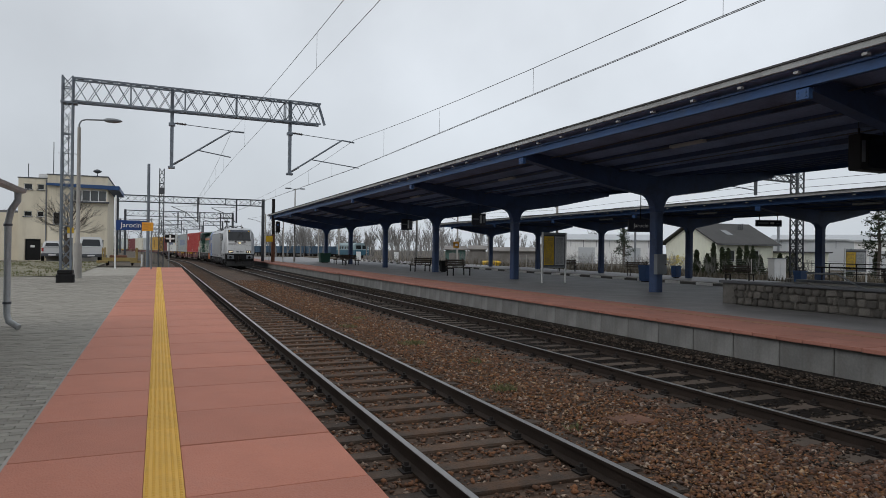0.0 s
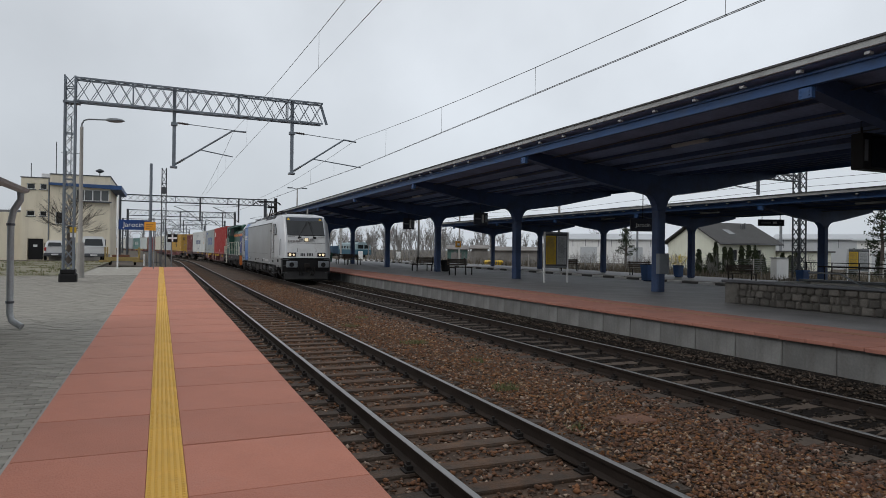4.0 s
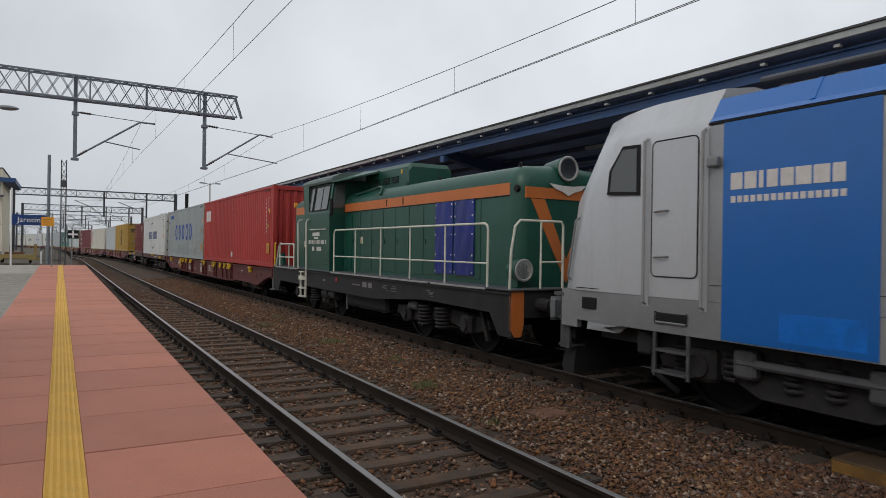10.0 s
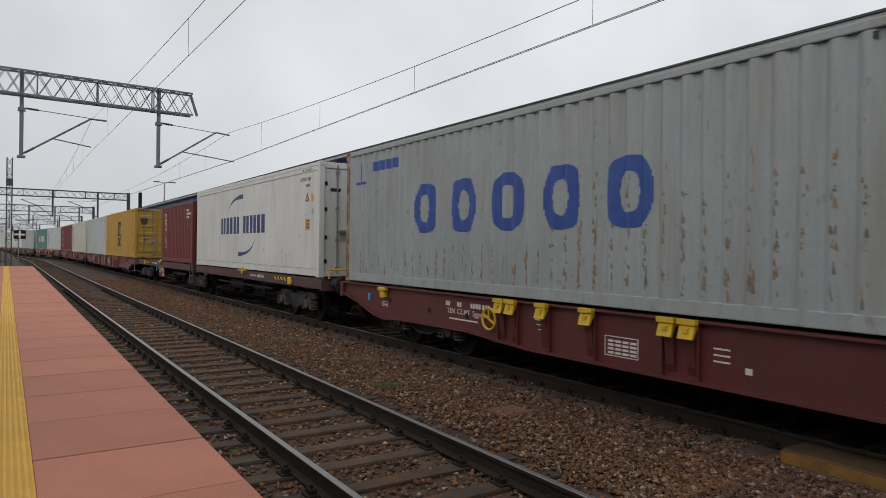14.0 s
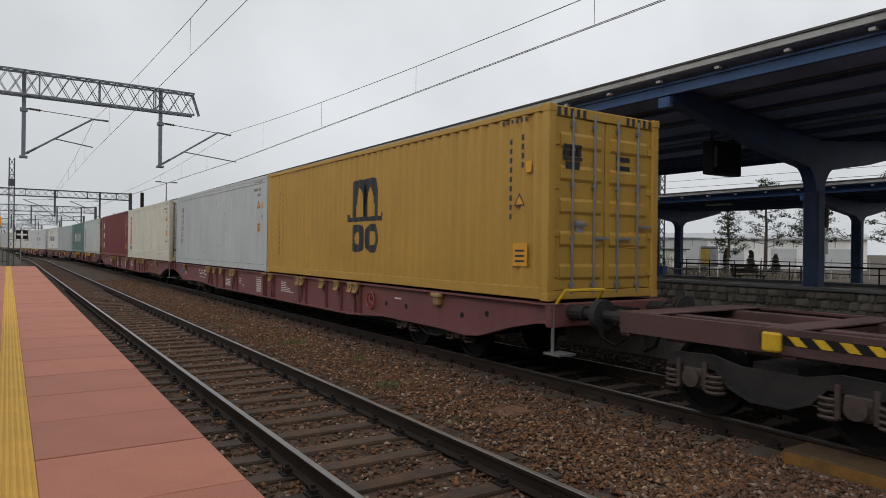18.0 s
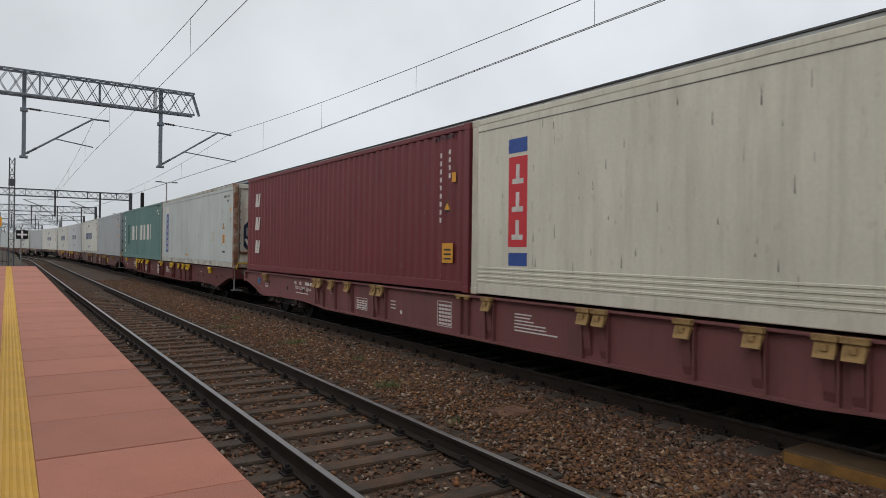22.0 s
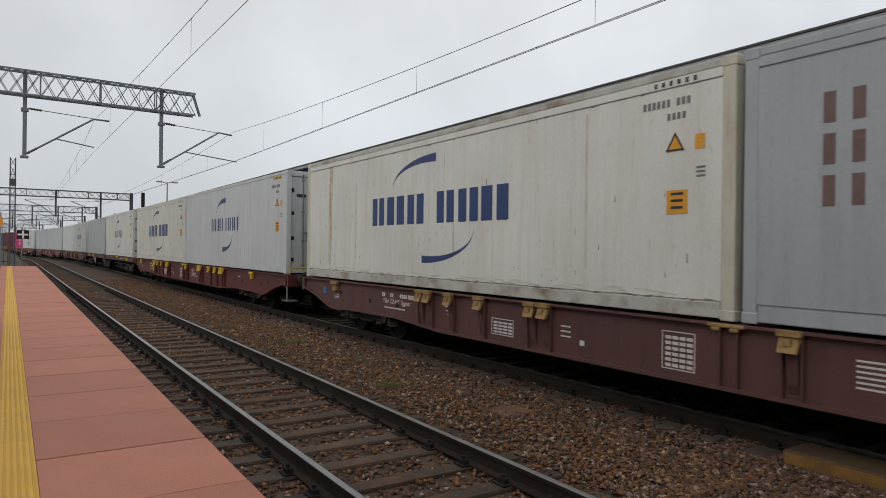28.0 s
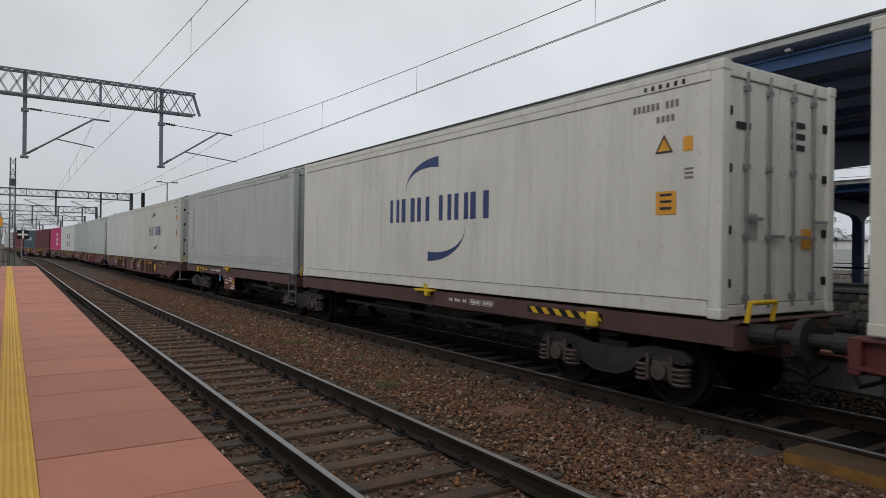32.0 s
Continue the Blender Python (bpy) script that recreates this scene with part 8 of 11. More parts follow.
        part("door_frame", Geo().bar((s * 1.008, 11.36, 2.11), (s * 1.008, 11.79, 2.11), 0.02).bar((s * 1.008, 11.36, 2.87), (s * 1.008, 11.79, 2.87), 0.02).bar((s * 1.008, 11.36, 2.11), (s * 1.008, 11.36, 2.87), 0.02).bar((s * 1.008, 11.79, 2.11), (s * 1.008, 11.79, 2.87), 0.02), GREEN, rec)
        part("hood_seam", Geo().box(min(s * 0.998, s * 1.004), max(s * 0.998, s * 1.004), 12.2, 12.215, 1.36, 2.9), UNDER, e)
        part("hood_seam", Geo().box(min(s * 0.998, s * 1.004), max(s * 0.998, s * 1.004), 11.85, 11.865, 1.36, 2.9), UNDER, e)
        # railings
        for y0, y1, posts in ((1.32, 8.5, (2.75, 4.18, 5.61, 7.07)), (11.85, 13.3, (12.35,))):
            z1 = 2.36 if y0 < 5 else 2.0
            rg = Geo().tube([(s * 1.45, y0, FLOOR), (s * 1.45, y0, z1 - 0.1), (s * 1.45, y0 + 0.03, z1 - 0.03), (s * 1.45, y0 + 0.1, z1), (s * 1.45, y1 - 0.1, z1), (s * 1.45, y1 - 0.03, z1 - 0.03), (s * 1.45, y1, z1 - 0.1), (s * 1.45, y1, FLOOR)], 0.021, 8)
            rg.tube([(s * 1.45, y0, 1.68 if y0 < 5 else 1.58), (s * 1.45, y1, 1.68 if y0 < 5 else 1.58)], 0.016, 6)
            for y in posts:
                rg.tube([(s * 1.45, y, FLOOR), (s * 1.45, y, z1)], 0.018, 6)
            part("railing", rg, RAILING, e, "pale tube railing")
        zt = 2.4
        rg = Geo().tube([(s * 1.45, 0.68, FLOOR), (s * 1.44, 0.66, 1.9), (s * 1.38, 0.64, zt - 0.1), (s * 1.28, 0.64, zt), (s * 0.42, 0.64, zt), (s * 0.38, 0.64, zt - 0.06), (s * 0.38, 0.64, FLOOR)], 0.022, 8)
        rg.tube([(s * 0.85, 0.64, zt), (s * 0.85, 0.64, FLOOR)], 0.018, 6).tube([(s * 0.85, 0.64, 1.72), (s * 0.38, 0.64, 1.72)], 0.016, 6)
        part("end_railing", rg, RAILING, e, "pale railing across the front")
        rg = Geo().tube([(s * 1.4, L - 0.35, FLOOR), (s * 1.4, L - 0.62, 1.9), (s * 1.4, L - 0.8, 2.02), (s * 1.4, 13.32, 2.02)], 0.021, 8)
        rg.tube([(s * 1.3, L - 0.45, 1.58), (s * 0.35, L - 0.45, 1.58)], 0.016, 6).tube([(s * 1.35, L - 0.62, 1.98), (s * 0.35, L - 0.45, 1.98), (s * 0.35, L - 0.45, FLOOR)], 0.018, 6)
        part("end_railing", rg, RAILING, e)
    part("exhaust_housing", Geo().loft([[(x, y, z) for x, z in ((-0.58, 3.36), (-0.58, zz - 0.1), (-0.5, zz), (0.5, zz), (0.58, zz - 0.1), (0.58, 3.36))] for y, zz in ((5.95, 3.86), (6.02, 3.96), (8.5, 3.98))]), GREEN, e, "sheet exhaust housing")
    for k in range(3):
        lv = Geo()
        for q in range(3):
            lv.box(-0.6, -0.58, 6.5 + k * 0.5, 6.85 + k * 0.5, 3.52 + q * 0.06, 3.55 + q * 0.06)
        part("louvre", lv, BLACK, e)
    part("exhaust_plate", Geo().box(-0.586, -0.58, 6.3, 6.38, 3.72, 3.82), YELLOW, e)
    part("pipe_duct", Geo().tube([(-0.98, 8.2, 3.3), (-0.92, 7.2, 3.38), (-0.9, 6.9, 3.42), (-0.92, 6.7, 3.38), (-1.02, 6.6, 3.2)], 0.03, 6), GREEN, e)
    part("gas_bottle", Geo().tube([(-1.22, 13.85, 1.3), (-1.22, 13.85, 1.4), (-1.22, 13.85, 1.56), (-1.22, 13.85, 1.7)], 0.18, 14, 0.1), GREEN, e, "round green air vessel", smooth=True)
    part("corner_lamp", Geo().cbox(-1.0, -0.86, 13.3, 13.36, 3.2, 3.34, 0.02), ORANGE, e)
    part("red_mark", Geo().cbox(-1.47, -1.45, 8.22, 8.31, 1.03, 1.12, 0.01), MARK_R, e)
    for a, b, z0, z1 in ((6.35, 6.6, 0.98, 1.1), (6.05, 6.25, 0.98, 1.1), (6.75, 7.2, 1.0, 1.03), (9.1, 9.3, 1.0, 1.04)):
        part("stencil_mark", Geo().box(-1.456, -1.45, a, b, z0, z1), MARK_G, e)
    for k, y in enumerate((3.2, 4.9, 5.3)):
        sc = Geo()
        q = random.Random(k)
        for j in range(7):
            yy, zz = y + q.uniform(-0.12, 0.12), 1.02 + q.uniform(-0.05, 0.07)
            sc.box(-1.454, -1.45, yy, yy + q.uniform(0.05, 0.2), zz, zz + q.uniform(0.006, 0.016))
        part("stain_cluster", sc, MARK_G, e)
    for y in (0.62, L - 0.27):
        k = -1 if y < 5 else 1
        a, b = (y, y + 0.06) if k < 0 else (y - 0.06, y)
        for s in (-1, 1):
            part("end_apron", Geo().prism([(s * 1.38, 0.5), (s * 1.45, 0.6), (s * 1.45, 1.25), (s * 1.2, 1.25), (s * 1.2, 0.7), (s * 1.25, 0.5)][::s], "y", a - 0.004, b), D_ORANGE if k < 0 else UNDER, e)
        part("end_beam", Geo().cbox(-1.19, 1.19, a, b, 0.8, 1.25, 0.01), UNDER, e)
        buffers(e, y if k < 0 else y - 0.33, k, UNDER, 1.02)
    for y in (3.5, L - 3.5):
        b = new("bogie")
        b.parent = e
        b.location = (0, y, 0)
        for s in (-1, 1):
            part("bogie_frame", Geo().prism([(-1.85, 0.5), (-1.8, 0.66), (-0.7, 0.74), (0.7, 0.74), (1.8, 0.66), (1.85, 0.5), (1.2, 0.36), (0.5, 0.5), (-0.5, 0.5), (-1.2, 0.36)], "x", s * 1.02, s * 1.14), BOGIE, b)
            for a in (-0.35, 0.35):
                sp = Geo()
                for k in range(6):
                    sp.ring((s * 1.24, a, 0.4 + k * 0.07), 0.13, 0.028, "z", 14)
                part("spring_pack", sp, BOGIE, b)
            for a in (-1.2, 1.2):
                part("axle_box", Geo().cbox(min(s * 1.05, s * 1.28), max(s * 1.05, s * 1.28), a - 0.18, a + 0.18, 0.36, 0.7, 0.05).disc((s * 1.29, a, 0.53), 0.11, "x", 0.05, 12), BOGIE, b)
                part("brake_hanger", Geo().bar((s * 1.2, a - 0.45, 0.8), (s * 1.16, a - 0.62, 0.3), 0.07), BOGIE, b)
            part("brake_cylinder", Geo().tube([(s * 1.22, 0.6, 0.72), (s * 1.22, 1.0, 0.72)], 0.1, 10), LOCO_GREY, b)
        for a in (-1.2, 1.2):
            WHEELS.append((wheelset(e, y + a, 0.55), y + a))
    part("fuel_tank", Geo().cbox(-1.2, 1.2, 5.8, 8.3, 0.42, 0.95, 0.08), UNDER, e)
    for y in (8.6, 9.15):
        part("air_reservoir", Geo().tube([(-1.25, y, 0.66), (-1.25, y + 0.42, 0.66)], 0.15, 12), BOGIE, e)
    part("drain_pipe", Geo().tube([(-1.36, 7.75, 0.8), (-1.36, 7.75, 0.35)], 0.03, 6), LOCO_GREY, e)
    return e


ENGINE, SHUNTER = electric_engine(), diesel_engine()
CONSIST += [(ENGINE, 0.05, 18.9, 4.25, 14.65), (SHUNTER, 18.92, 14.24, 3.5, 10.74)]
LOADS = []
DULL_RED = matte("dull_red", (0.26, 0.05, 0.05), 0.6, var=0.2, scale=6)
ORDER = [("d", OXIDE, "cai", "cos"), ("j", None, "cm1", "gol"), ("d", PINKISH, "msc", "tri"), ("d", PINKISH, "apl", "ues"), ("d", OXIDE, "cro", "chi"),
         ("d", PLUM, "tex", "cm2"), ("d", OXIDE, "cm3", "cm4"), ("j", None, "cm5", "g6"), ("d", PLUM, "cm7", "w8"), ("d", PINKISH, "w9", "w10"),
         ("d", PLUM, "w11", "pink"), ("d", OXIDE, "plum", "navy"), ("d", PLUM, "end_a", "end_b")]
start = 33.14
for kind, mat, one, two in ORDER:
    if kind == "d":
        lab = {"wagon_oxide": "dark red container wagon with yellow folding stops", "wagon_faded_red": "faded pinkish-red container wagon with worn stops", "wagon_brown": "grimy brown container wagon with worn stops"}[mat.name]
        wg = deep_wagon(lab, mat, DULL_RED if mat is PINKISH else YELLOW, YELLOW if mat is OXIDE else matte("worn_yellow", (0.3, 0.19, 0.075), 0.75, var=0.35, dirt=(0.13, 0.065, 0.03), dirt_amt=0.8, dirt_scale=6))
        CONSIST.append((wg, start, 25.94, 4.0, 21.94))
        LOADS += [(BOXES[one], start, 25.94, 4.0, 21.94, 0.74), (BOXES[two], start, 25.94, 4.0, 21.94, 13.01)]
        start += 25.94
    else:
        wg = joint_wagon("articulated low wagon with hazard-striped ends" if one == "cm5" else "articulated low wagon with an empty rear bay")
        CONSIST.append((wg, start, 26.7, 2.55, 24.15))
        LOADS += [(BOXES[one], start, 26.7, 2.55, 24.15, 0.77), (BOXES[two], start, 26.7, 2.55, 24.15, 13.71)]
        start += 26.7


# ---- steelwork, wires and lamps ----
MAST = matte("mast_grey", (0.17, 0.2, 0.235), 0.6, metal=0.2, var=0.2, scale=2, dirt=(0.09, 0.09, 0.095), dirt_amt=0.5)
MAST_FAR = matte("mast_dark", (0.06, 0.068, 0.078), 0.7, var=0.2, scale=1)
POLE_CONC = matte("pole_concrete", (0.34, 0.33, 0.31), 0.85, var=0.15, scale=3, dirt=(0.16, 0.155, 0.14), dirt_amt=0.5, streak=True)
PORCELAIN = matte("insulator", (0.035, 0.028, 0.026), 0.3, var=0.1)
BARK = matte("bark", (0.06, 0.05, 0.043), 0.95, var=0.3, scale=6)
# Bark lightened to grey: the distance haze is painted into this colour.
BARK_HAZED = matte("bark_hazed", (0.2, 0.195, 0.19), 0.95, var=0.3, scale=0.5)
NEEDLE = islands("needles", [(0.012, 0.022, 0.014), (0.025, 0.04, 0.022), (0.04, 0.055, 0.03)], 0.9, 0)
THUJA = islands("thuja_green", [(0.012, 0.02, 0.01), (0.024, 0.035, 0.014), (0.04, 0.048, 0.02)], 0.9, 0)
THUJA_DARK = matte("thuja_shade", (0.014, 0.02, 0.01), 0.95, var=0.4, scale=8)
FORSYTHIA = islands("yellow_blossom", [(0.4, 0.3, 0.02), (0.55, 0.42, 0.03), (0.2, 0.17, 0.04)], 0.9, 0)
DRY_GRASS = islands("dry_grass", [(0.1, 0.085, 0.06), (0.17, 0.15, 0.115), (0.06, 0.055, 0.04), (0.12, 0.1, 0.08)], 0.95, 0)
GREEN_GRASS = islands("grass_green", [(0.1, 0.115, 0.05), (0.155, 0.16, 0.075), (0.2, 0.185, 0.105)], 0.95, 0)
FIELD = matte("verge_soil", (0.2, 0.185, 0.13), 0.95, var=0.35, scale=0.8, fine=9, bump=0.5, dirt=(0.125, 0.125, 0.065), dirt_amt=0.7, dirt_scale=0.5)


def rise(y):
    """How far the near platform and the yard climb along the tracks."""
    return 0.0066 * min(max(y - 4.0, 0.0), 50.0)


def lattice(own, p, q, up, side, w, h, n, mat, chord=0.07, lace=0.045):
    """A laced box girder from p to q: four chords and crossed lacing on its four faces."""
    p, q, up, side = Vector(p), Vector(q), Vector(up), Vector(side)
    off = [up * (h / 2 * a) + side * (w / 2 * b) for a, b in ((-1, -1), (-1, 1), (1, 1), (1, -1))]
    for o in off:
        part("chord", Geo().bar(p + o, q + o, chord), mat, own)
    lc = Geo()
    for k in range(n):
        a, b = p + (q - p) * (k / n), p + (q - p) * ((k + 1) / n)
        for i in range(4):
            lc.bar(a + off[i], b + off[(i + 1) % 4], lace, 0.02)
            lc.bar(a + off[(i + 1) % 4], b + off[i], lace, 0.02)
            if k % 4 == 0:
                lc.bar(a + off[i], a + off[(i + 1) % 4], lace)
    tagged(part("lacing", lc, mat, own), kind="stuff")


def bracket(own, pts, mat, top=None):
    """A tube bracket with its insulator: root, knee, end; tie root; registration arm."""
    root, knee, end, tie, reg = pts
    part("cantilever_tube", Geo().tube([root, knee, top, end] if top else [root, knee, end], 0.035, 8), mat, own)
    part("tie_rod", Geo().tube([tie, end], 0.014, 6), mat, own)
    part("registration_arm", Geo().tube([knee, reg], 0.022, 6), mat, own)
    for a, b in ((root, knee), (tie, end)):
        a, b = Vector(a), Vector(b)
        d = (b - a).normalized()
        g = Geo()
        for k in range(4):
            c = a + d * (0.08 + 0.09 * k)
            g.tube([c, c + d * 0.035], 0.05, 10)
        g.tube([a, a + d * 0.42], 0.03, 8)
        part("insulator", g, PORCELAIN, own, "dark ribbed insulator")


gn = thing("catenary_gantry", "grey steel lattice catenary gantry with a tall lattice mast", "gantry", (0, 28.5, 0))
lattice(gn, (-3.17, 0, 0.55), (-3.17, 0, 7.85), (1, 0, 0), (0, 1, 0), 0.34, 0.34, 17, MAST, 0.06, 0.04)
part("mast_foot", Geo().cbox(-3.47, -2.88, -0.24, 0.24, -0.2, 0.48, 0.05), BLACK, gn, "black tarred concrete foot")
part("foot_collar", Geo().cbox(-3.42, -2.92, -0.25, 0.25, 0.48, 0.62, 0.02), BLACK, gn)
lattice(gn, (-3.0, 0, 7.35), (6.3, 0, 7.26), (0, 0, 1), (0, 1, 0), 0.42, 0.86, 19, MAST, 0.065, 0.04)
part("end_plate", Geo().bar((6.25, 0, 7.68), (6.52, 0, 6.84), 0.09), MAST, gn)
part("knee_plate", Geo().cbox(-3.4, -2.85, -0.22, 0.22, 6.82, 6.9, 0.01), MAST, gn)
for xx in (0.44, 5.05):
    part("drop_post", Geo().cbox(xx - 0.065, xx + 0.065, -0.065, 0.065, 4.66, 7.75, 0.012), MAST, gn)
    part("post_cap", Geo().cbox(xx - 0.13, xx + 0.13, -0.13, 0.13, 4.62, 4.7, 0.012), MAST, gn)
    part("post_collar", Geo().cbox(xx - 0.12, xx + 0.12, -0.12, 0.12, 6.3, 6.42, 0.012), MAST, gn)
bracket(gn, ((0.5, 0, 4.78), (1.41, 0, 5.41), (3.19, 0, 6.26), (0.55, 0, 6.42), (2.67, 0, 5.21)), MAST, (2.65, 0, 6.27))
bracket(gn, ((5.1, 0, 4.75), (5.95, 0, 5.33), (7.84, 0, 6.19), (5.16, 0, 6.4), (8.06, 0, 5.09)), MAST, (7.29, 0, 6.25))
part("warning_plate", Geo().box(-3.12, -2.9, -0.19, -0.185, 2.0, 2.2), YELLOW, gn, "small yellow warning plate")
part("warning_plate", Geo().box(-3.11, -2.91, -0.19, -0.185, 1.82, 1.98), WHITE, gn, "small white plate")


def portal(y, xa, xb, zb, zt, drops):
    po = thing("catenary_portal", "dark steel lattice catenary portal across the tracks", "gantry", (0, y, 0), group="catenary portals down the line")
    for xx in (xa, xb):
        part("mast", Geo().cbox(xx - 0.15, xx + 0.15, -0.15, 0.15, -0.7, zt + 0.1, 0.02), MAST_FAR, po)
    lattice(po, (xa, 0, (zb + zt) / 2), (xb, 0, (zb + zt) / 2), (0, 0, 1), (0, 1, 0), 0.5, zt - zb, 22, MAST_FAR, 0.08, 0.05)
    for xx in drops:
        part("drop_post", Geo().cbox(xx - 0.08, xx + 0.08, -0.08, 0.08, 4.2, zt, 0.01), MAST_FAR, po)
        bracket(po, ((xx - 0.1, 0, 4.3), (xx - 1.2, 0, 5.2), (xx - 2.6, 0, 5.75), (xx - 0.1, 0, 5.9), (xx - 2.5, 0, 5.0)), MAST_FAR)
    return po


portal(75, -3.85, 10.5, 6.1, 6.75, (3.8, 7.7))
portal(105, -4.35, 10.26, 5.9, 6.7, (2.6, 5.6, 8.5))
portal(137, -6.5, 11.5, 5.8, 6.6, (0.5, 4.0, 8.0))
portal(168, -11.5, 9.5, 5.7, 6.5, (-3.5, 1.0, 5.5))
portal(205, -19, 7.5, 5.6, 6.4, (-9.0, -4.5, 1.5))


def wire(name, label, pts, r=0.011, drops=()):
    w = solid(name, Geo().tube(pts, r, 5), WIRE, label, "overhead wire")
    for a, b in drops:
        part("dropper", Geo().tube([a, b], 0.004, 4), WIRE, w)
    return w


def sag(z0, z1, low, u):
    return z0 + (z1 - z0) * u - 4 * low * u * (1 - u)


def catenary(label, xs, zc, span, zs, low, twin=False):
    """xs: the wire's x at both ends; zs: the carrying cable's height at both ends."""
    (ya, yb), n = span, 14
    us = [k / n for k in range(n + 1)]
    at = lambda u, z, dx=0.0: (xs[0] + (xs[1] - xs[0]) * u + dx, ya + (yb - ya) * u, z)
    drops = [(at(u, sag(zs[0], zs[1], low, u)), at(u, zc)) for u in [0.08 + 0.105 * k for k in range(9)]]
    for dx in ((-0.022, 0.022) if twin else (0.0,)):
        wire("contact_wire", "grooved copper contact wire over the " + label, [at(0, zc, dx), at(1, zc, dx)], 0.007 if twin else 0.0055)
    wire("carrying_cable", "sagging carrying cable over the " + label, [at(u, sag(zs[0], zs[1], low, u)) for u in us], 0.008 if twin else 0.006, drops)


catenary("far track", (7.5, 7.86), 5.07, (-24.5, 28.5), (6.35, 6.32), 0.8, True)
catenary("near track", (3.15, 2.7), 5.08, (-24.5, 28.5), (6.35, 6.28), 0.62)
catenary("far track", (7.86, 6.6), 5.07, (28.5, 75.0), (6.32, 5.8), 0.6, True)
catenary("near track", (2.7, 2.9), 5.08, (28.5, 75.0), (6.28, 5.8), 0.6)
catenary("far track", (6.6, 5.1), 5.0, (75.0, 105.0), (5.8, 5.75), 0.4)
catenary("near track", (2.9, 1.2), 5.0, (75.0, 105.0), (5.8, 5.75), 0.4)
catenary("far track", (5.1, 1.6), 5.0, (105.0, 137.0), (5.75, 5.7), 0.4)
catenary("near track", (1.2, -2.0), 5.0, (105.0, 137.0), (5.75, 5.7), 0.4)
for xx, zz in ((36.2, 6.1), (36.6, 5.7), (37.3, 5.3)):
    wire("feeder_cable", "thin overhead cable beyond the outer platform", [(xx - 2, -20, zz), (xx - 1, 4, zz - 0.5), (xx, 29, zz), (xx - 0.5, 55, zz - 0.5), (xx - 2, 80, zz)], 0.012)

# the lamp post on the yard
lp = thing("street_lamp", "concrete street lamp post with a curved arm and flat grey head", "street lamp", (-3.1, 31.7, rise(31.7)))
part("pole", Geo().tube([(0, 0, 0), (0, 0, 1.45), (0, 0, 1.5), (0, 0, 6.3)], 0.125, 12, 0.065), POLE_CONC, lp, smooth=True)
part("foot", Geo().tube([(0, 0, -0.1), (0, 0, 1.35), (0, 0, 1.45)], 0.17, 12, 0.15), POLE_CONC, lp, "thicker concrete foot", smooth=True)
part("arm", Geo().tube([(0, 0, 6.2), (0.0, 0, 6.42), (0.08, 0, 6.58), (0.25, 0, 6.64), (1.0, 0, 6.68)], 0.032, 8), GALV, lp, smooth=True)
hd = Geo()
hd.loft([[(x, w * math.cos(a), 6.68 + h * math.sin(a)) for a in [k * math.pi / 5 for k in range(10)]]
         for x, w, h in ((0.9, 0.05, 0.04), (1.05, 0.13, 0.09), (1.3, 0.16, 0.1), (1.5, 0.13, 0.07), (1.62, 0.04, 0.02))])
part("lamp_head", hd, GALV, lp, smooth=True)

tl = thing("twin_lamp", "tall pole with two flat lamp heads on the island platform", "platform lamp", (13.95, 75, 0.05))
part("pole", Geo().tube([(0, 0, 0), (0, 0, 8.15)], 0.12, 10, 0.06), POLE_CONC, tl)
for s in (-1, 1):
    part("arm", Geo().tube([(0, 0, 8.05), (s * 0.6, 0, 8.15)], 0.03, 6), GALV, tl)
    part("lamp_head", Geo().cbox(min(s * 0.5, s * 1.08), max(s * 0.5, s * 1.08), -0.14, 0.14, 8.1, 8.22, 0.03), GALV, tl)

# ---- the near platform's end ----
sg = thing("station_sign", "blue station name sign with white letters on a white post", "station sign", (0, 41.9, rise(41.9)))
part("post", Geo().tube([(-2.23, 0.04, 0), (-2.23, 0.04, 4.15)], 0.045, 10), WHITE, sg, "white painted post")
plate = part("name_plate", Geo().cbox(-2.2, -0.6, -0.03, 0.03, 2.2, 2.76, 0.012), BLUE_SIGN, sg, "deep blue enamel plate")
wording("name_lettering", "Jarocin", 0.385, WHITE, plate, pose(-1.43, -0.034, 2.48, 90, 0, 0))
sg2 = thing("orange_plate_sign", "small orange plate on a grey post at the platform end", "sign", (0, 41.6, rise(41.6)))
part("post", Geo().tube([(-0.36, 0.03, 0), (-0.36, 0.03, 2.9)], 0.035, 8), GALV, sg2)
part("plate", Geo().cbox(-0.87, -0.27, -0.02, 0.02, 2.17, 2.66, 0.01), ORANGE, sg2)
tb = Geo()
for k in range(3):
    tb.box(-0.8, -0.4 - 0.08 * k, -0.026, -0.021, 2.5 - 0.12 * k, 2.53 - 0.12 * k)
part("unreadable_print", tb, matte("sign_brown", (0.35, 0.16, 0.05), 0.6), sg2)

cp = thing("concrete_pole", "slim concrete pole at the platform end", "pole", (-0.6, 45.85, rise(45)))
part("shaft", Geo().tube([(0, 0, -0.5), (0, 0, 6.45)], 0.1, 10, 0.085), MAST, cp, smooth=True)
part("collar", Geo().tube([(0, 0, 2.9), (0, 0, 3.0)], 0.15, 10), GALV, cp)
lm = thing("lattice_mast", "narrow dark lattice signal mast", "mast", (0.16, 45.9, rise(45)))
lattice(lm, (0, 0, -0.4), (0, 0, 6.2), (1, 0, 0), (0, 1, 0), 0.26, 0.26, 14, MAST_FAR, 0.06, 0.035)
part("head_plate", Geo().cbox(-0.17, 0.17, -0.17, 0.17, 4.6, 5.0, 0.01), MAST_FAR, lm)
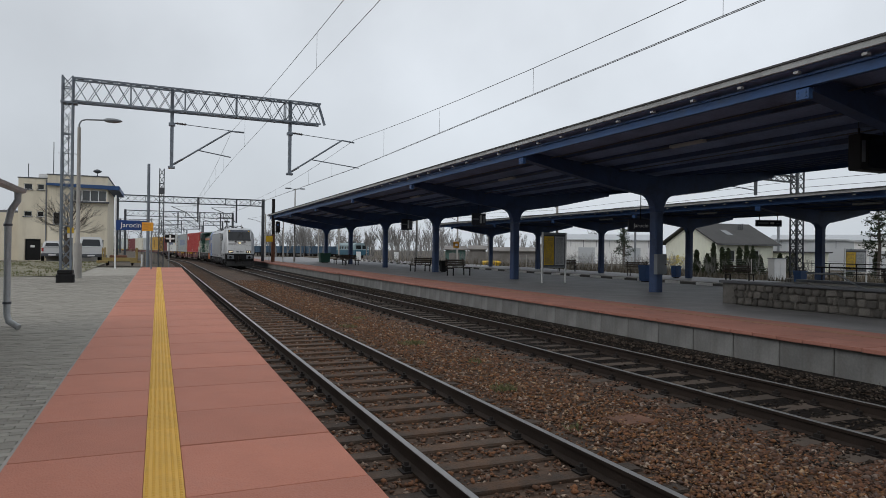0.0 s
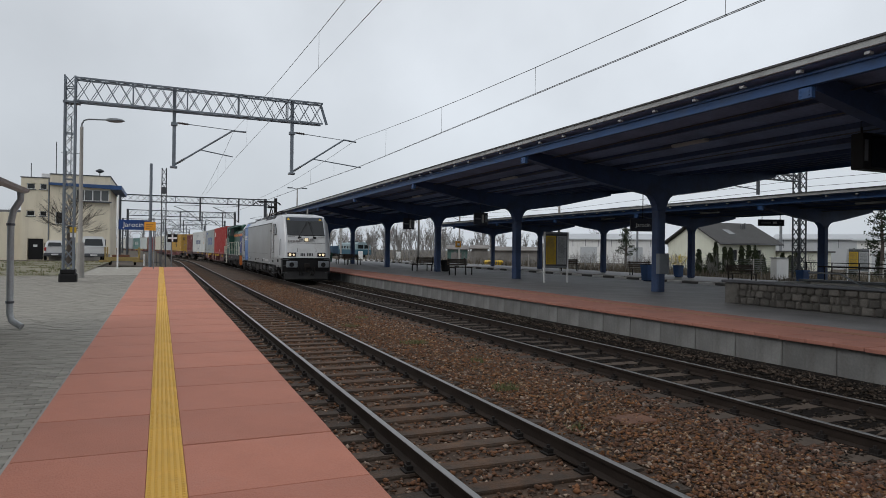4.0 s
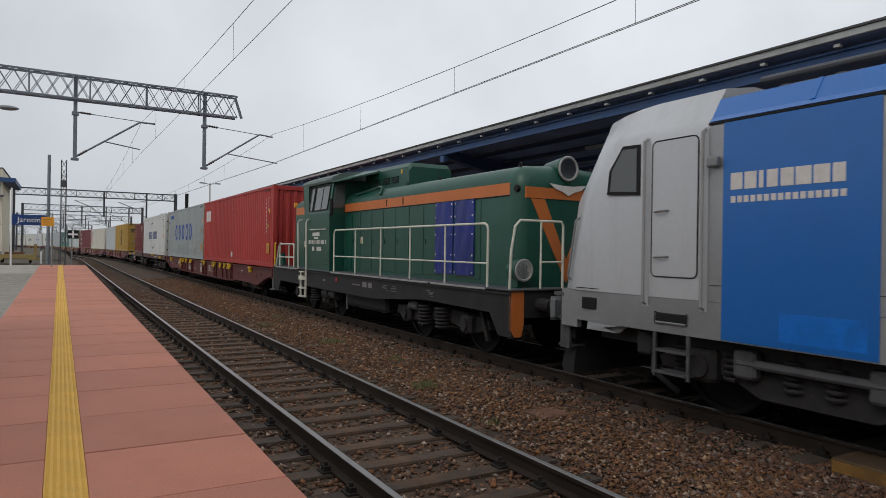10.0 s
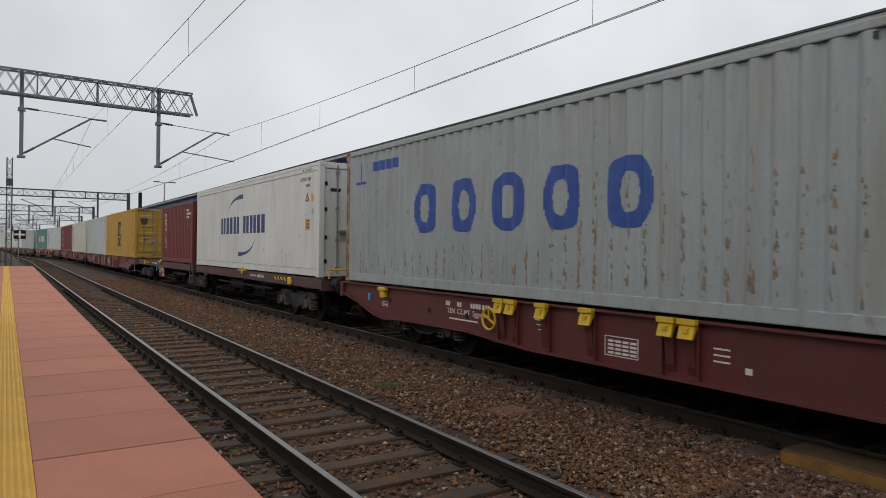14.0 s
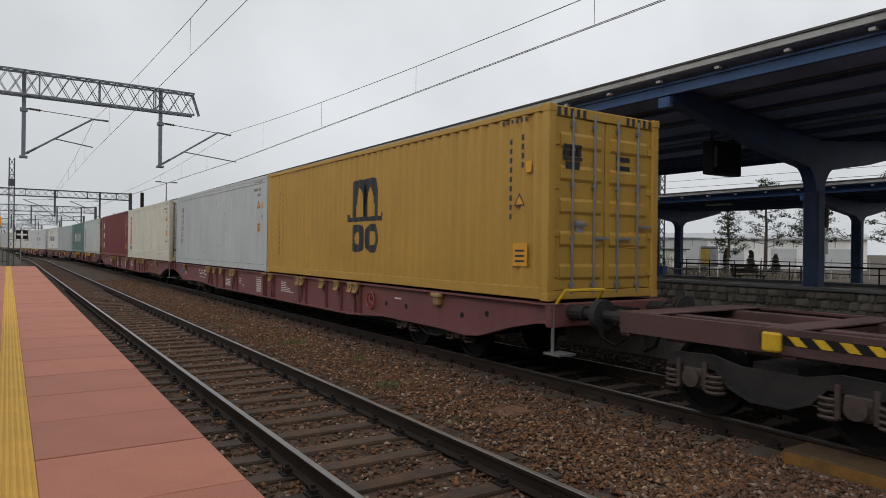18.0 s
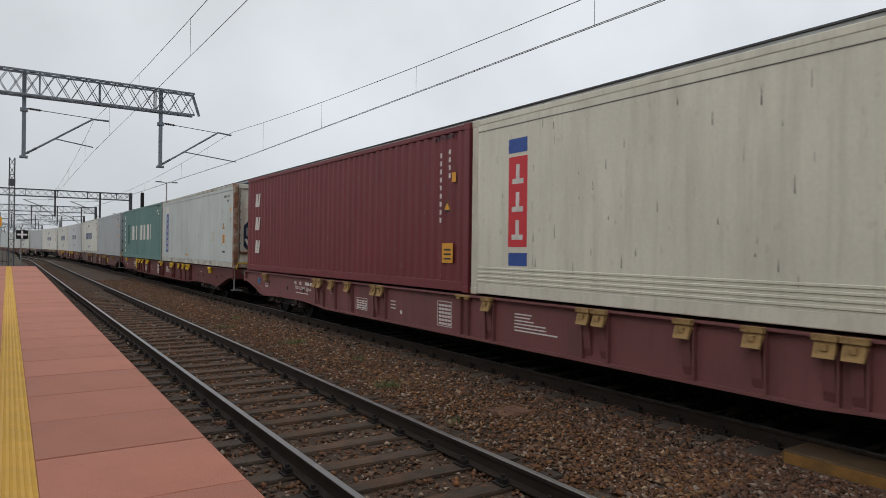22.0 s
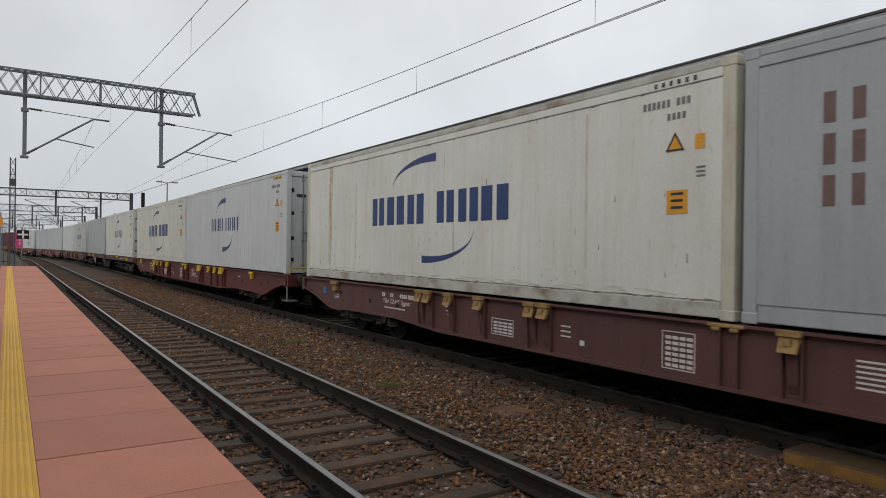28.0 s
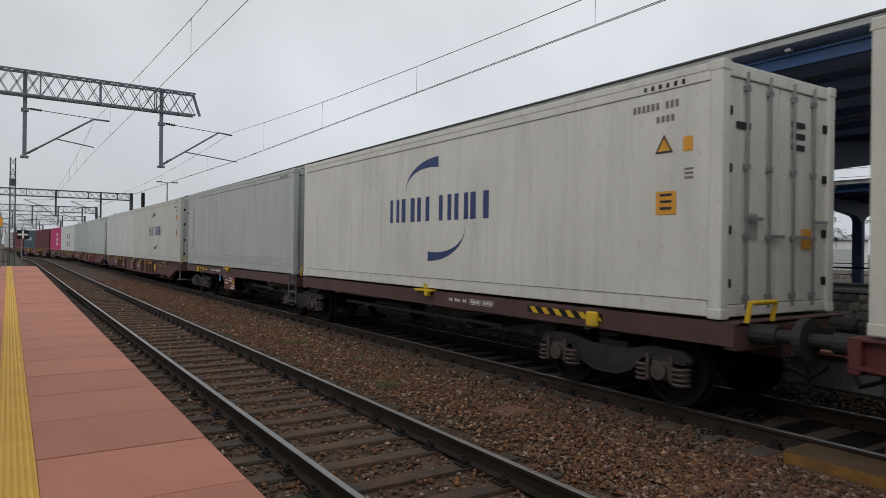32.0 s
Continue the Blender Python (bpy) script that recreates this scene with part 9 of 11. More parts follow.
xs_ = thing("track_sign", "small black and white track sign on a post", "sign", (0.62, 45, 0.0))
part("post", Geo().tube([(0, 0, -0.6), (0, 0, 2.3)], 0.03, 8), GALV, xs_)
part("plate", Geo().cbox(-0.24, 0.35, -0.03, -0.005, 1.8, 2.3, 0.008), BLACK, xs_, "black plate")
part("white_bar", Geo().box(-0.2, 0.31, -0.036, -0.031, 2.0, 2.1), WHITE, xs_)
part("white_bar", Geo().box(0.01, 0.1, -0.0365, -0.0315, 1.83, 2.27), WHITE, xs_)
gt = thing("barrier_railing", "grey tube barrier railing across the platform end", "railing", (0, 47, rise(46)))
for k in range(6):
    part("upright", Geo().tube([(-1.0 + 0.19 * k, 0, 0), (-1.0 + 0.19 * k, 0, 0.92)], 0.018, 6), GALV_DARK, gt)
for zz in (0.2, 0.9):
    part("rail", Geo().tube([(-1.03, 0, zz), (0.0, 0, zz)], 0.024, 6), GALV_DARK, gt)
bp_ = thing("white_post", "short white marker post", "marker post", (-0.95, 46.2, rise(46)))
part("shaft", Geo().cbox(-0.05, 0.05, -0.05, 0.05, 0, 0.75, 0.01), WHITE, bp_)
tro = thing("rail_trolley", "yellow flat rail trolley with upright end posts and rusty deck", "rail trolley", (-2.25, 48, rise(48)))
part("deck", Geo().cbox(-0.95, 0.95, -1.0, 1.0, 0.34, 0.46, 0.02), RUST, tro, "rusty deck")
DULL_YELLOW = matte("dull_yellow", (0.36, 0.27, 0.1), 0.7, var=0.25, scale=4, dirt=(0.15, 0.09, 0.05), dirt_amt=0.8, dirt_scale=4)
part("side_beam", Geo().cbox(-1.0, 1.0, -1.08, -1.0, 0.28, 0.52, 0.015), DULL_YELLOW, tro)
for xx in (-1.0, 0.92):
    part("end_post", Geo().cbox(xx, xx + 0.09, -1.05, -0.95, 0.3, 1.15, 0.01), DULL_YELLOW, tro)
    part("end_post", Geo().cbox(xx, xx + 0.09, 0.9, 1.0, 0.3, 1.15, 0.01), DULL_YELLOW, tro)
    part("end_beam", Geo().cbox(xx - 0.3, xx + 0.35, -1.1, -1.02, 0.2, 0.34, 0.015), DULL_YELLOW, tro)
for xx in (-0.72, 0.72):
    for yy in (-0.6, 0.6):
        part("wheel", Geo().disc((xx, yy, 0.17), 0.17, "x", 0.09, 14), IRON, tro)
part("load", Geo().cbox(-0.6, 0.4, -0.5, 0.5, 0.46, 0.66, 0.03), RUST, tro, "rusty load")

# ---- verge, grass and the yard's far side ----
vg = Geo()
nx, ny = 8, 12
vg.add([(-22 + 18.6 * i / nx, 33 + 24 * j / ny, rise(33 + 24 * j / ny) + 0.012 + 0.02 * math.sin(i * 1.7 + j * 2.3)) for i in range(nx + 1) for j in range(ny + 1)],
       [(i * (ny + 1) + j, (i + 1) * (ny + 1) + j, (i + 1) * (ny + 1) + j + 1, i * (ny + 1) + j + 1) for i in range(nx) for j in range(ny)])
solid("grass_verge", vg, FIELD, "worn grass verge beside the paved yard", "verge", kind="structure")


def blades(name, n, spot, h, mat, seed, label, category="grass", lean=0.35, w=0.012):
    """Many thin grass blades in one mesh; spot gives the places."""
    r = np.random.RandomState(seed)
    p = spot(r, n)
    n = len(p)
    a, hh = r.rand(n) * 6.283, h * (0.4 + 0.6 * r.rand(n))
    e = np.stack([np.cos(a), np.sin(a), np.zeros(n)], 1) * w * (0.7 + 0.6 * r.rand(n, 1))
    t = np.stack([(r.rand(n) - 0.5) * 2 * lean * hh, (r.rand(n) - 0.5) * 2 * lean * hh, hh], 1)
    v = np.stack([p - e, p + e, p + t], 1).reshape(-1, 3)
    me = bpy.data.meshes.new(name)
    me.from_pydata(v.tolist(), [], np.arange(n * 3).reshape(-1, 3).tolist())
    me.materials.append(mat)
    return tagged(new(name, me), label, category, kind="stuff")


def box_spot(x0, x1, y0, y1, z, clump=0.0):
    def f(r, n):
        x, y = x0 + (x1 - x0) * r.rand(n), y0 + (y1 - y0) * r.rand(n)
        if clump:
            keep = np.sin(x * 2.1 + 1.3 * np.sin(y * 0.9)) + np.sin(y * 1.7 + x) > clump
            x, y = x[keep], y[keep]
        zz = np.array([z(b) if callable(z) else z for b in y])
        return np.stack([x, y, zz], 1)
    return f


def tuft(cx, cy, z, rad):
    def f(r, n):
        a, q = r.rand(n) * 6.283, rad * r.rand(n) ** 0.7
        return np.stack([cx + q * np.cos(a), cy + q * np.sin(a), np.full(n, z)], 1)
    return f


blades("verge_grass", 6500, box_spot(-16, -3.5, 33.2, 56, lambda b: rise(b) + 0.01, -0.3), 0.1, GREEN_GRASS, 21, "short patchy grass on the verge", w=0.03)
for cx, cy, rad, n in ((4.82, 8.9, 0.2, 220), (5.23, 13.96, 0.32, 260), (5.5, 11.3, 0.14, 90), (4.7, 17.5, 0.25, 130), (5.6, 19.5, 0.2, 110), (4.5, 6.6, 0.1, 50)):
    blades("weed_tuft", n, tuft(cx, cy, -0.575, rad), 0.12, GREEN_GRASS, int(cy * 10), "small green weed tuft growing in the ballast", "weed", 0.9, 0.008)
blades("platform_weeds", 700, box_spot(9.95, 10.12, 6, 40, -0.5, 0.6), 0.14, DRY_GRASS, 31, "dry weeds along the platform wall", "weed", 0.6, 0.006)
blades("dry_brush", 9000, box_spot(34.2, 52, 24, 62, -0.25, -0.2), 0.6, DRY_GRASS, 33, "tall dry grass and brush behind the outer platform", "brush", 0.3, 0.03)
blades("dry_brush", 5000, box_spot(24, 52, 62, 92, -0.3, 0.1), 1.0, DRY_GRASS, 34, "dry scrub beyond the platforms", "brush", 0.3, 0.04)

crossing = solid("crossing_block", Geo().cbox(6.52, 7.0, -2.0, 3.75, -0.62, -0.435, 0.02), matte("crossing_timber", (0.085, 0.05, 0.022), 0.9, var=0.3, scale=3, fine=40, bump=0.4, dirt=(0.04, 0.028, 0.02), dirt_amt=0.8, dirt_scale=2.2),
      "weathered crossing block with a yellow painted face beside the far track", "crossing block")
part("painted_face", Geo().box(6.514, 6.519, -1.97, 3.73, -0.6, -0.457), matte("worn_yellow_paint", (0.2, 0.1, 0.022), 0.85, var=0.35, scale=4, fine=30, bump=0.3, dirt=(0.11, 0.06, 0.025), dirt_amt=0.9, dirt_scale=2.5), crossing, "worn yellow paint")
part("painted_end", Geo().box(6.54, 6.98, 3.751, 3.756, -0.6, -0.457), bpy.data.materials["worn_yellow_paint"], crossing)
solid("cover_plate", Geo().cbox(5.2, 5.7, 6.55, 6.95, -0.6, -0.545, 0.012), RUST, "small rusty cover plate lying in the ballast", "cover plate")

# ---- shed on the left ----
ZINC = matte("zinc_sheet", (0.36, 0.375, 0.385), 0.5, metal=0.3, var=0.2, scale=3, dirt=(0.2, 0.2, 0.2), dirt_amt=0.5, dirt_scale=3, streak=True)
sh = thing("platform_shed", "low grey shed with a gutter and a bent drainpipe", "shed")
part("wall", Geo().box(-6.5, -2.62, 6.0, 13.45, -0.2, 2.3), matte("shed_wall", (0.4, 0.41, 0.4), 0.8, var=0.12, scale=1, dirt=(0.2, 0.2, 0.19), dirt_amt=0.5, streak=True), sh, "pale grey sheet wall")
part("plinth", Geo().box(-6.5, -2.6, 6.0, 13.47, -0.2, 0.25), CONCRETE_PLAIN, sh)
part("roof", Geo().prism([(-6.8, 3.15), (-2.3, 2.5), (-2.3, 2.56), (-6.8, 3.22)], "y", 5.6, 13.75), ROOF_FELT, sh, "dark roof sheet")
part("gutter", Geo().prism([(-2.34, 2.5), (-2.31, 2.44), (-2.24, 2.42), (-2.17, 2.45), (-2.15, 2.5), (-2.17, 2.5), (-2.24, 2.44), (-2.32, 2.5)], "y", 5.6, 13.8), ZINC, sh, "half-round zinc gutter")
part("drainpipe", Geo().tube([(-2.26, 13.62, 2.44), (-2.26, 13.62, 2.3), (-2.36, 13.62, 2.12), (-2.4, 13.62, 1.9), (-2.4, 13.62, 0.32), (-2.36, 13.58, 0.2), (-2.2, 13.5, 0.1)], 0.055, 12), ZINC, sh, "grey zinc drainpipe with a bent foot", smooth=True)
for zz in (0.5, 1.85):
    part("pipe_clamp", Geo().tube([(-2.4, 13.62, zz), (-2.4, 13.62, zz + 0.04)], 0.068, 12), GALV_DARK, sh)
part("window_frame", Geo().cbox(-2.62, -2.585, 11.4, 12.9, 0.85, 2.0, 0.01), WHITE, sh, "white window frame")
part("pane", Geo().box(-2.584, -2.58, 11.5, 12.8, 0.95, 1.9), GLASS, sh)
part("corner_trim", Geo().box(-2.66, -2.56, 13.4, 13.49, 0.26, 2.3), GALV_DARK, sh)


# ---- buildings ----
# Unseen block added behind the standpoint; it cuts skylight on the nearest containers.
SHADING_WALL = matte("shading_wall", (0.36, 0.33, 0.28), 0.9, var=0.12, scale=0.6, dirt=(0.24, 0.22, 0.19), dirt_amt=0.5, streak=True)
shading = thing("station_building", "plain unseen building added behind the yard to shade the near end", "station building", (0, 0, -0.1))
part("wall", Geo().box(-22, -8.0, -48, 3.5, 0, 8.4), SHADING_WALL, shading)
part("cornice", Geo().cbox(-22.3, -7.7, -48.3, 3.8, 8.4, 8.7, 0.04), CONCRETE_PLAIN, shading)
part("roof", Geo().prism([(-22.2, 8.7), (-7.8, 8.7), (-15.0, 10.6)], "y", -48.2, 3.7), ROOF_FELT, shading)

def wall_with_holes(x0, x1, z0, z1, y0, y1, holes):
    """A wall in the x-z plane, y0 to y1 thick; holes: (x0, x1, z0, z1)."""
    g = Geo()
    xs = sorted({x0, x1, *[h[0] for h in holes], *[h[1] for h in holes]})
    zs = sorted({z0, z1, *[h[2] for h in holes], *[h[3] for h in holes]})
    for a, b in zip(xs, xs[1:]):
        run = None
        for c, d in zip(zs, zs[1:]):
            hole = any(h[0] <= a + 1e-6 and b - 1e-6 <= h[1] and h[2] <= c + 1e-6 and d - 1e-6 <= h[3] for h in holes)
            if not hole:
                run = [c, d] if run is None else [run[0], d]
            if (hole or d == zs[-1]) and run:
                g.box(a, b, y0, y1, *run)
                run = None
    return g


def window_in(own, x0, x1, z0, z1, y, bars=1, mat=None):
    w = part("window", Geo().box(x0, x1, y + 0.1, y + 0.16, z0, z0 + 0.05).box(x0, x1, y + 0.1, y + 0.16, z1 - 0.05, z1)
             .box(x0, x0 + 0.05, y + 0.1, y + 0.16, z0, z1).box(x1 - 0.05, x1, y + 0.1, y + 0.16, z0, z1), WHITE, own, "white window frame")
    for k in range(1, bars):
        xx = x0 + (x1 - x0) * k / bars
        part("mullion", Geo().box(xx - 0.04, xx + 0.04, y + 0.09, y + 0.15, z0, z1), WHITE, w)
    part("pane", Geo().box(x0 + 0.05, x1 - 0.05, y + 0.12, y + 0.135, z0 + 0.05, z1 - 0.05), mat or GLASS, w)
    part("sill", Geo().cbox(x0 - 0.08, x1 + 0.08, y - 0.08, y + 0.1, z0 - 0.06, z0 - 0.002, 0.01), GALV_DARK, w)
    return w


tw = thing("signal_tower", "cream rendered signal box tower with a blue roof edge and antennas", "railway building", (0, 64, 0.3))
small = [(-10.2, -9.6, 5.82, 6.3), (-9.25, -8.75, 5.82, 6.3), (-10.2, -9.6, 3.6, 4.05), (-9.25, -8.75, 3.6, 4.05)]
door = (-10.1, -8.95, 0.0, 1.75)
part("wall_low", wall_with_holes(-10.6, -8.52, -0.3, 6.75, 0.0, 0.3, small + [door]), CREAM, tw, "cream rendered wall")
part("body_low", Geo().box(-10.6, -8.52, 0.31, 7.0, -0.3, 6.7), CREAM, tw)
wide = [(-6.6, -4.12, 5.0, 5.95)]
part("wall_tall", wall_with_holes(-8.5, -4.02, -0.3, 7.1, -0.15, 0.3, wide + [(-5.9, -5.3, 0.3, 1.6), (-8.1, -7.5, 3.0, 4.0)]), CREAM, tw, "cream rendered wall")
part("body_tall", Geo().box(-8.5, -4.02, 0.31, 9.0, -0.3, 7.05), CREAM, tw)
part("side_wing", Geo().box(-14.5, -10.65, 0.6, 7.0, -0.3, 3.9), CREAM, tw)
part("parapet_cap", Geo().cbox(-10.65, -8.5, -0.05, 7.05, 6.75, 6.83, 0.01), GALV_DARK, tw)
part("parapet_cap", Geo().cbox(-8.55, -3.97, -0.2, 9.05, 7.1, 7.18, 0.01), GALV_DARK, tw)
for h in small:
    window_in(tw, *h, 0.0)
window_in(tw, *wide[0], -0.15, 4, GLASS_SKY)
window_in(tw, -5.9, -5.3, 0.3, 1.6, -0.15)
window_in(tw, -8.1, -7.5, 3.0, 4.0, -0.15)
part("door", Geo().cbox(-10.05, -9.0, 0.12, 0.2, 0.0, 1.72, 0.01), BLACK, tw, "dark brown entrance door")
part("door_notice", Geo().box(-9.7, -9.4, 0.1, 0.115, 1.05, 1.25), WHITE, tw)
part("roof_edge", Geo().prism([(-8.55, 6.22), (-4.0, 6.05), (-3.2, 5.98), (-3.1, 6.02), (-3.1, 6.3), (-4.0, 6.38), (-8.55, 6.4)], "y", -0.5, -0.18), BLUE_STEEL, tw, "blue sheet roof edge")
part("roof_edge_return", Geo().prism([(-0.74, 6.0), (8.5, 6.0), (8.5, 6.35), (-0.74, 6.35)], "x", -4.0, -3.12), BLUE_STEEL, tw)
part("control_ledge", Geo().cbox(-6.9, -3.9, -0.55, -0.16, 4.86, 4.98, 0.01), GALV_DARK, tw)
for xx, zz, hh in ((-10.2, 6.75, 1.4), (-8.35, 6.9, 3.2), (-7.6, 7.1, 2.3), (-7.25, 7.1, 5.2)):
    part("antenna", Geo().tube([(xx, 2, zz), (xx, 2, zz + hh)], 0.035, 6), MAST_FAR, tw)
part("antenna_bar", Geo().tube([(-8.0, 2, 9.2), (-6.3, 2, 9.2)], 0.025, 6), MAST_FAR, tw)
part("antenna_bar", Geo().tube([(-7.45, 2, 10.6), (-7.05, 2, 10.6)], 0.02, 6), MAST_FAR, tw)
part("air_conditioner", Geo().cbox(-9.3, -8.65, 1.0, 1.4, 6.84, 7.25, 0.02), WHITE, tw)
part("siren_leg", Geo().tube([(-5.0, 2, 7.1), (-5.0, 2, 7.7)], 0.04, 6), MAST_FAR, tw)
part("siren", Geo().loft([[(-5.0 + q * math.cos(k * math.pi / 6), 2 + q * math.sin(k * math.pi / 6), z) for k in range(12)] for q, z in ((0.12, 7.62), (0.34, 7.75), (0.34, 7.82), (0.1, 7.95))]), MAST_FAR, tw, "mushroom siren")
part("downpipe", Geo().tube([(-8.6, -0.06, 6.7), (-8.6, -0.06, 0.2)], 0.05, 8), GALV, tw)
part("plinth", Geo().box(-8.52, -4.0, -0.2, -0.155, -0.3, 0.5), CONCRETE_PLAIN, tw)
lowb = thing("old_building", "low pale building with a pitched roof behind the yard", "building", (-15, 70, 0.2))
part("wall", Geo().box(-8, 3.4, 0, 8, -0.3, 3.0), CREAM, lowb)
part("roof", Geo().prism([(-0.5, 2.95), (8.5, 2.95), (4, 4.6)], "x", -8.4, 3.8), ROOF_FELT, lowb)
window_in(lowb, -3, -2, 1.0, 2.2, -0.2)

HOUSE_WALL = matte("house_wall", (0.66, 0.68, 0.58), 0.9, var=0.06, scale=0.7, dirt=(0.5, 0.51, 0.44), dirt_amt=0.4, streak=True)
TILE_ROOF = matte("roof_tiles_dark", (0.055, 0.055, 0.055), 0.85, var=0.15, scale=1, fine=12, bump=0.5)
ho = thing("house", "pale green rendered house with a dark tiled gable roof", "house", (53.1, 52.5, -0.25))
part("wall_front", wall_with_holes(0, 8, 0, 2.95, 0, 0.3, [(1.6, 2.6, 1.0, 2.2), (5, 6, 1.0, 2.2)]), HOUSE_WALL, ho)
part("body", Geo().prism([(0.31, 0), (7.5, 0), (7.5, 2.9), (3.75, 4.9), (0.31, 2.95)], "x", 0.0, 8.0), HOUSE_WALL, ho)
for x0 in (1.6, 5):
    window_in(ho, x0, x0 + 1, 1.0, 2.2, 0)
for ya, yb in ((-0.55, 3.75), (8.05, 3.75)):
    part("roof_slope", Geo().prism([(ya, 2.72), (yb, 5.02), (yb, 5.17), (ya, 2.87)], "x", -0.5, 8.5), TILE_ROOF, ho, "dark tiled roof slope")
part("gutter", Geo().tube([(-0.5, -0.6, 2.75), (8.5, -0.6, 2.75)], 0.06, 6), GALV_DARK, ho)
part("skylight", Geo().add([(2.6, 1.2, 3.85), (3.5, 1.2, 3.85), (3.5, 2.2, 4.38), (2.6, 2.2, 4.38), (2.6, 1.2, 3.7), (3.5, 1.2, 3.7), (3.5, 2.2, 4.2), (2.6, 2.2, 4.2)],
                            [(0, 1, 2, 3), (4, 7, 6, 5), (0, 4, 5, 1), (1, 5, 6, 2), (2, 6, 7, 3), (3, 7, 4, 0)]), GLASS_SKY, ho)
for k in range(3):
    part("vent_pipe", Geo().tube([(5.6 + 0.3 * k, 2.5, 4.3), (5.6 + 0.3 * k, 2.5, 4.95 + 0.1 * k)], 0.08, 8), GALV_DARK, ho)
hx = thing("shed_annex", "low pale annex beside the house", "shed", (61.4, 50, -0.25))
part("wall", Geo().box(0, 5, 0, 5, 0, 2.0), HOUSE_WALL, hx)
part("roof", Geo().cbox(-0.3, 5.3, -0.3, 5.3, 2.0, 2.15, 0.02), ROOF_FELT, hx)

PANEL_WHITE = matte("sheet_white", (0.715, 0.728, 0.728), 0.6, var=0.06, scale=0.4, dirt=(0.4, 0.4, 0.39), dirt_amt=0.4, streak=True)
PANEL_GREY = matte("sheet_grey", (0.429, 0.455, 0.481), 0.6, var=0.07, scale=0.4)


def warehouse(label, x, y, w, d, h, rz, ridge, mat, doors=2):
    wh = thing("warehouse", label, "warehouse", (x, y, -0.4), rz, group="warehouses beyond the tracks")
    part("wall", Geo().prism([(0, 0), (d, 0), (d, h), (d / 2, h + ridge), (0, h)], "x", 0, w), mat, wh)
    for a, b in ((-0.4, d / 2), (d + 0.4, d / 2)):
        part("roof_sheet", Geo().prism([(a, h - 0.05), (b, h + ridge + 0.03), (b, h + ridge + 0.16), (a, h + 0.1)], "x", -0.4, w + 0.4), PANEL_GREY, wh)
    for k in range(doors):
        px = w * (k + 0.5) / doors
        part("door", Geo().cbox(px - 1.3, px + 1.3, -0.08, -0.01, 0, h * 0.7, 0.02), PANEL_GREY, wh)
    for k in range(int(w / 2)):
        part("wall_rib", Geo().box(2 * k + 0.96, 2 * k + 1.04, -0.05, -0.005, h * 0.72, h), GALV, wh)
    return wh


warehouse("long white sheet-clad warehouse", 60.5, 91.9, 14, 10, 3.9, -37, 0.9, PANEL_WHITE)
warehouse("grey sheet-clad warehouse beyond the house", 72, 62, 12, 9, 3.8, -55, 0.6, PANEL_GREY)
warehouse("pale grey workshop hall", 69, 49, 16, 9, 3.5, -59, 0.5, PANEL_WHITE, 3)
warehouse("distant low grey industrial hall", 84, 34, 20, 12, 4.2, -70, 0.6, PANEL_GREY, 3)
warehouse("distant low white industrial hall", 92, 8, 22, 12, 4.5, -85, 0.6, PANEL_WHITE, 3)
for x, y, h in ((66, 84, 6.5), (67.4, 83, 6.2), (69.5, 59, 5.6)):
    ck = thing("chimney", "slim metal flue standing by the halls", "chimney", (x, y, -0.4))
    part("flue", Geo().tube([(0, 0, 0), (0, 0, h)], 0.16, 10), GALV, ck)
    part("cowl", Geo().tube([(0, 0, h), (0, 0, h + 0.25)], 0.22, 10), GALV_DARK, ck)
OLD_WALL = matte("old_wall", (0.17, 0.16, 0.15), 0.95, var=0.3, scale=0.5, dirt=(0.3, 0.29, 0.27), dirt_amt=0.6, dirt_scale=0.6)
for x, y, w, h, rz, mat, lab in ((35.7, 83, 2.7, 2.0, -24, matte("green_sheet", (0.06, 0.12, 0.11), 0.7), "faded green low shed"), (38.6, 81.6, 2.2, 2.1, -26, OLD_WALL, "small weathered lean-to shed"),
                                 (41, 80.4, 6.5, 1.9, -30, OLD_WALL, "old weathered low shed with a light roof edge")):
    os_ = thing("old_shed", lab, "shed", (x, y, -0.4), rz, group="old sheds by the yard")
    part("wall", Geo().box(0, w, 0, 4, 0, h), mat, os_)
    part("roof", Geo().prism([(-0.3, h), (4.3, h + 0.5), (4.3, h + 0.62), (-0.3, h + 0.12)], "x", -0.2, w + 0.2), OLD_WALL, os_)
    for k in range(int(w / 2.5)):
        part("door", Geo().box(2.5 * k + 0.5, 2.5 * k + 1.9, -0.06, -0.01, 0, h * 0.8), OLD_WALL, os_)


# ---- trees ----
def grow(g, p, d, length, r, level, R, spread=0.7, kids=4, up=0.15, sides=4):
    q = p + d * (length * 0.5) + Vector((R.uniform(-1, 1), R.uniform(-1, 1), R.uniform(-1, 1))) * length * 0.06
    e = p + d * length + Vector((0, 0, up * length * 0.4))
    g.tube([p, q, e], r, sides, r * 0.55, cap=False)
    if level == 0:
        return
    for k in range(kids):
        f = R.uniform(0.35, 1.0) if k < kids - 1 else 1.0
        s = p + (q - p) * (2 * f) if f < 0.5 else q + (e - q) * (2 * f - 1)
        nd = (d + Vector((R.uniform(-1, 1), R.uniform(-1, 1), R.uniform(-0.6, 1) + up)) * spread).normalized()
        grow(g, s, nd, length * R.uniform(0.5, 0.78), r * 0.5, level - 1, R, spread, kids, up, max(3, sides - 1))


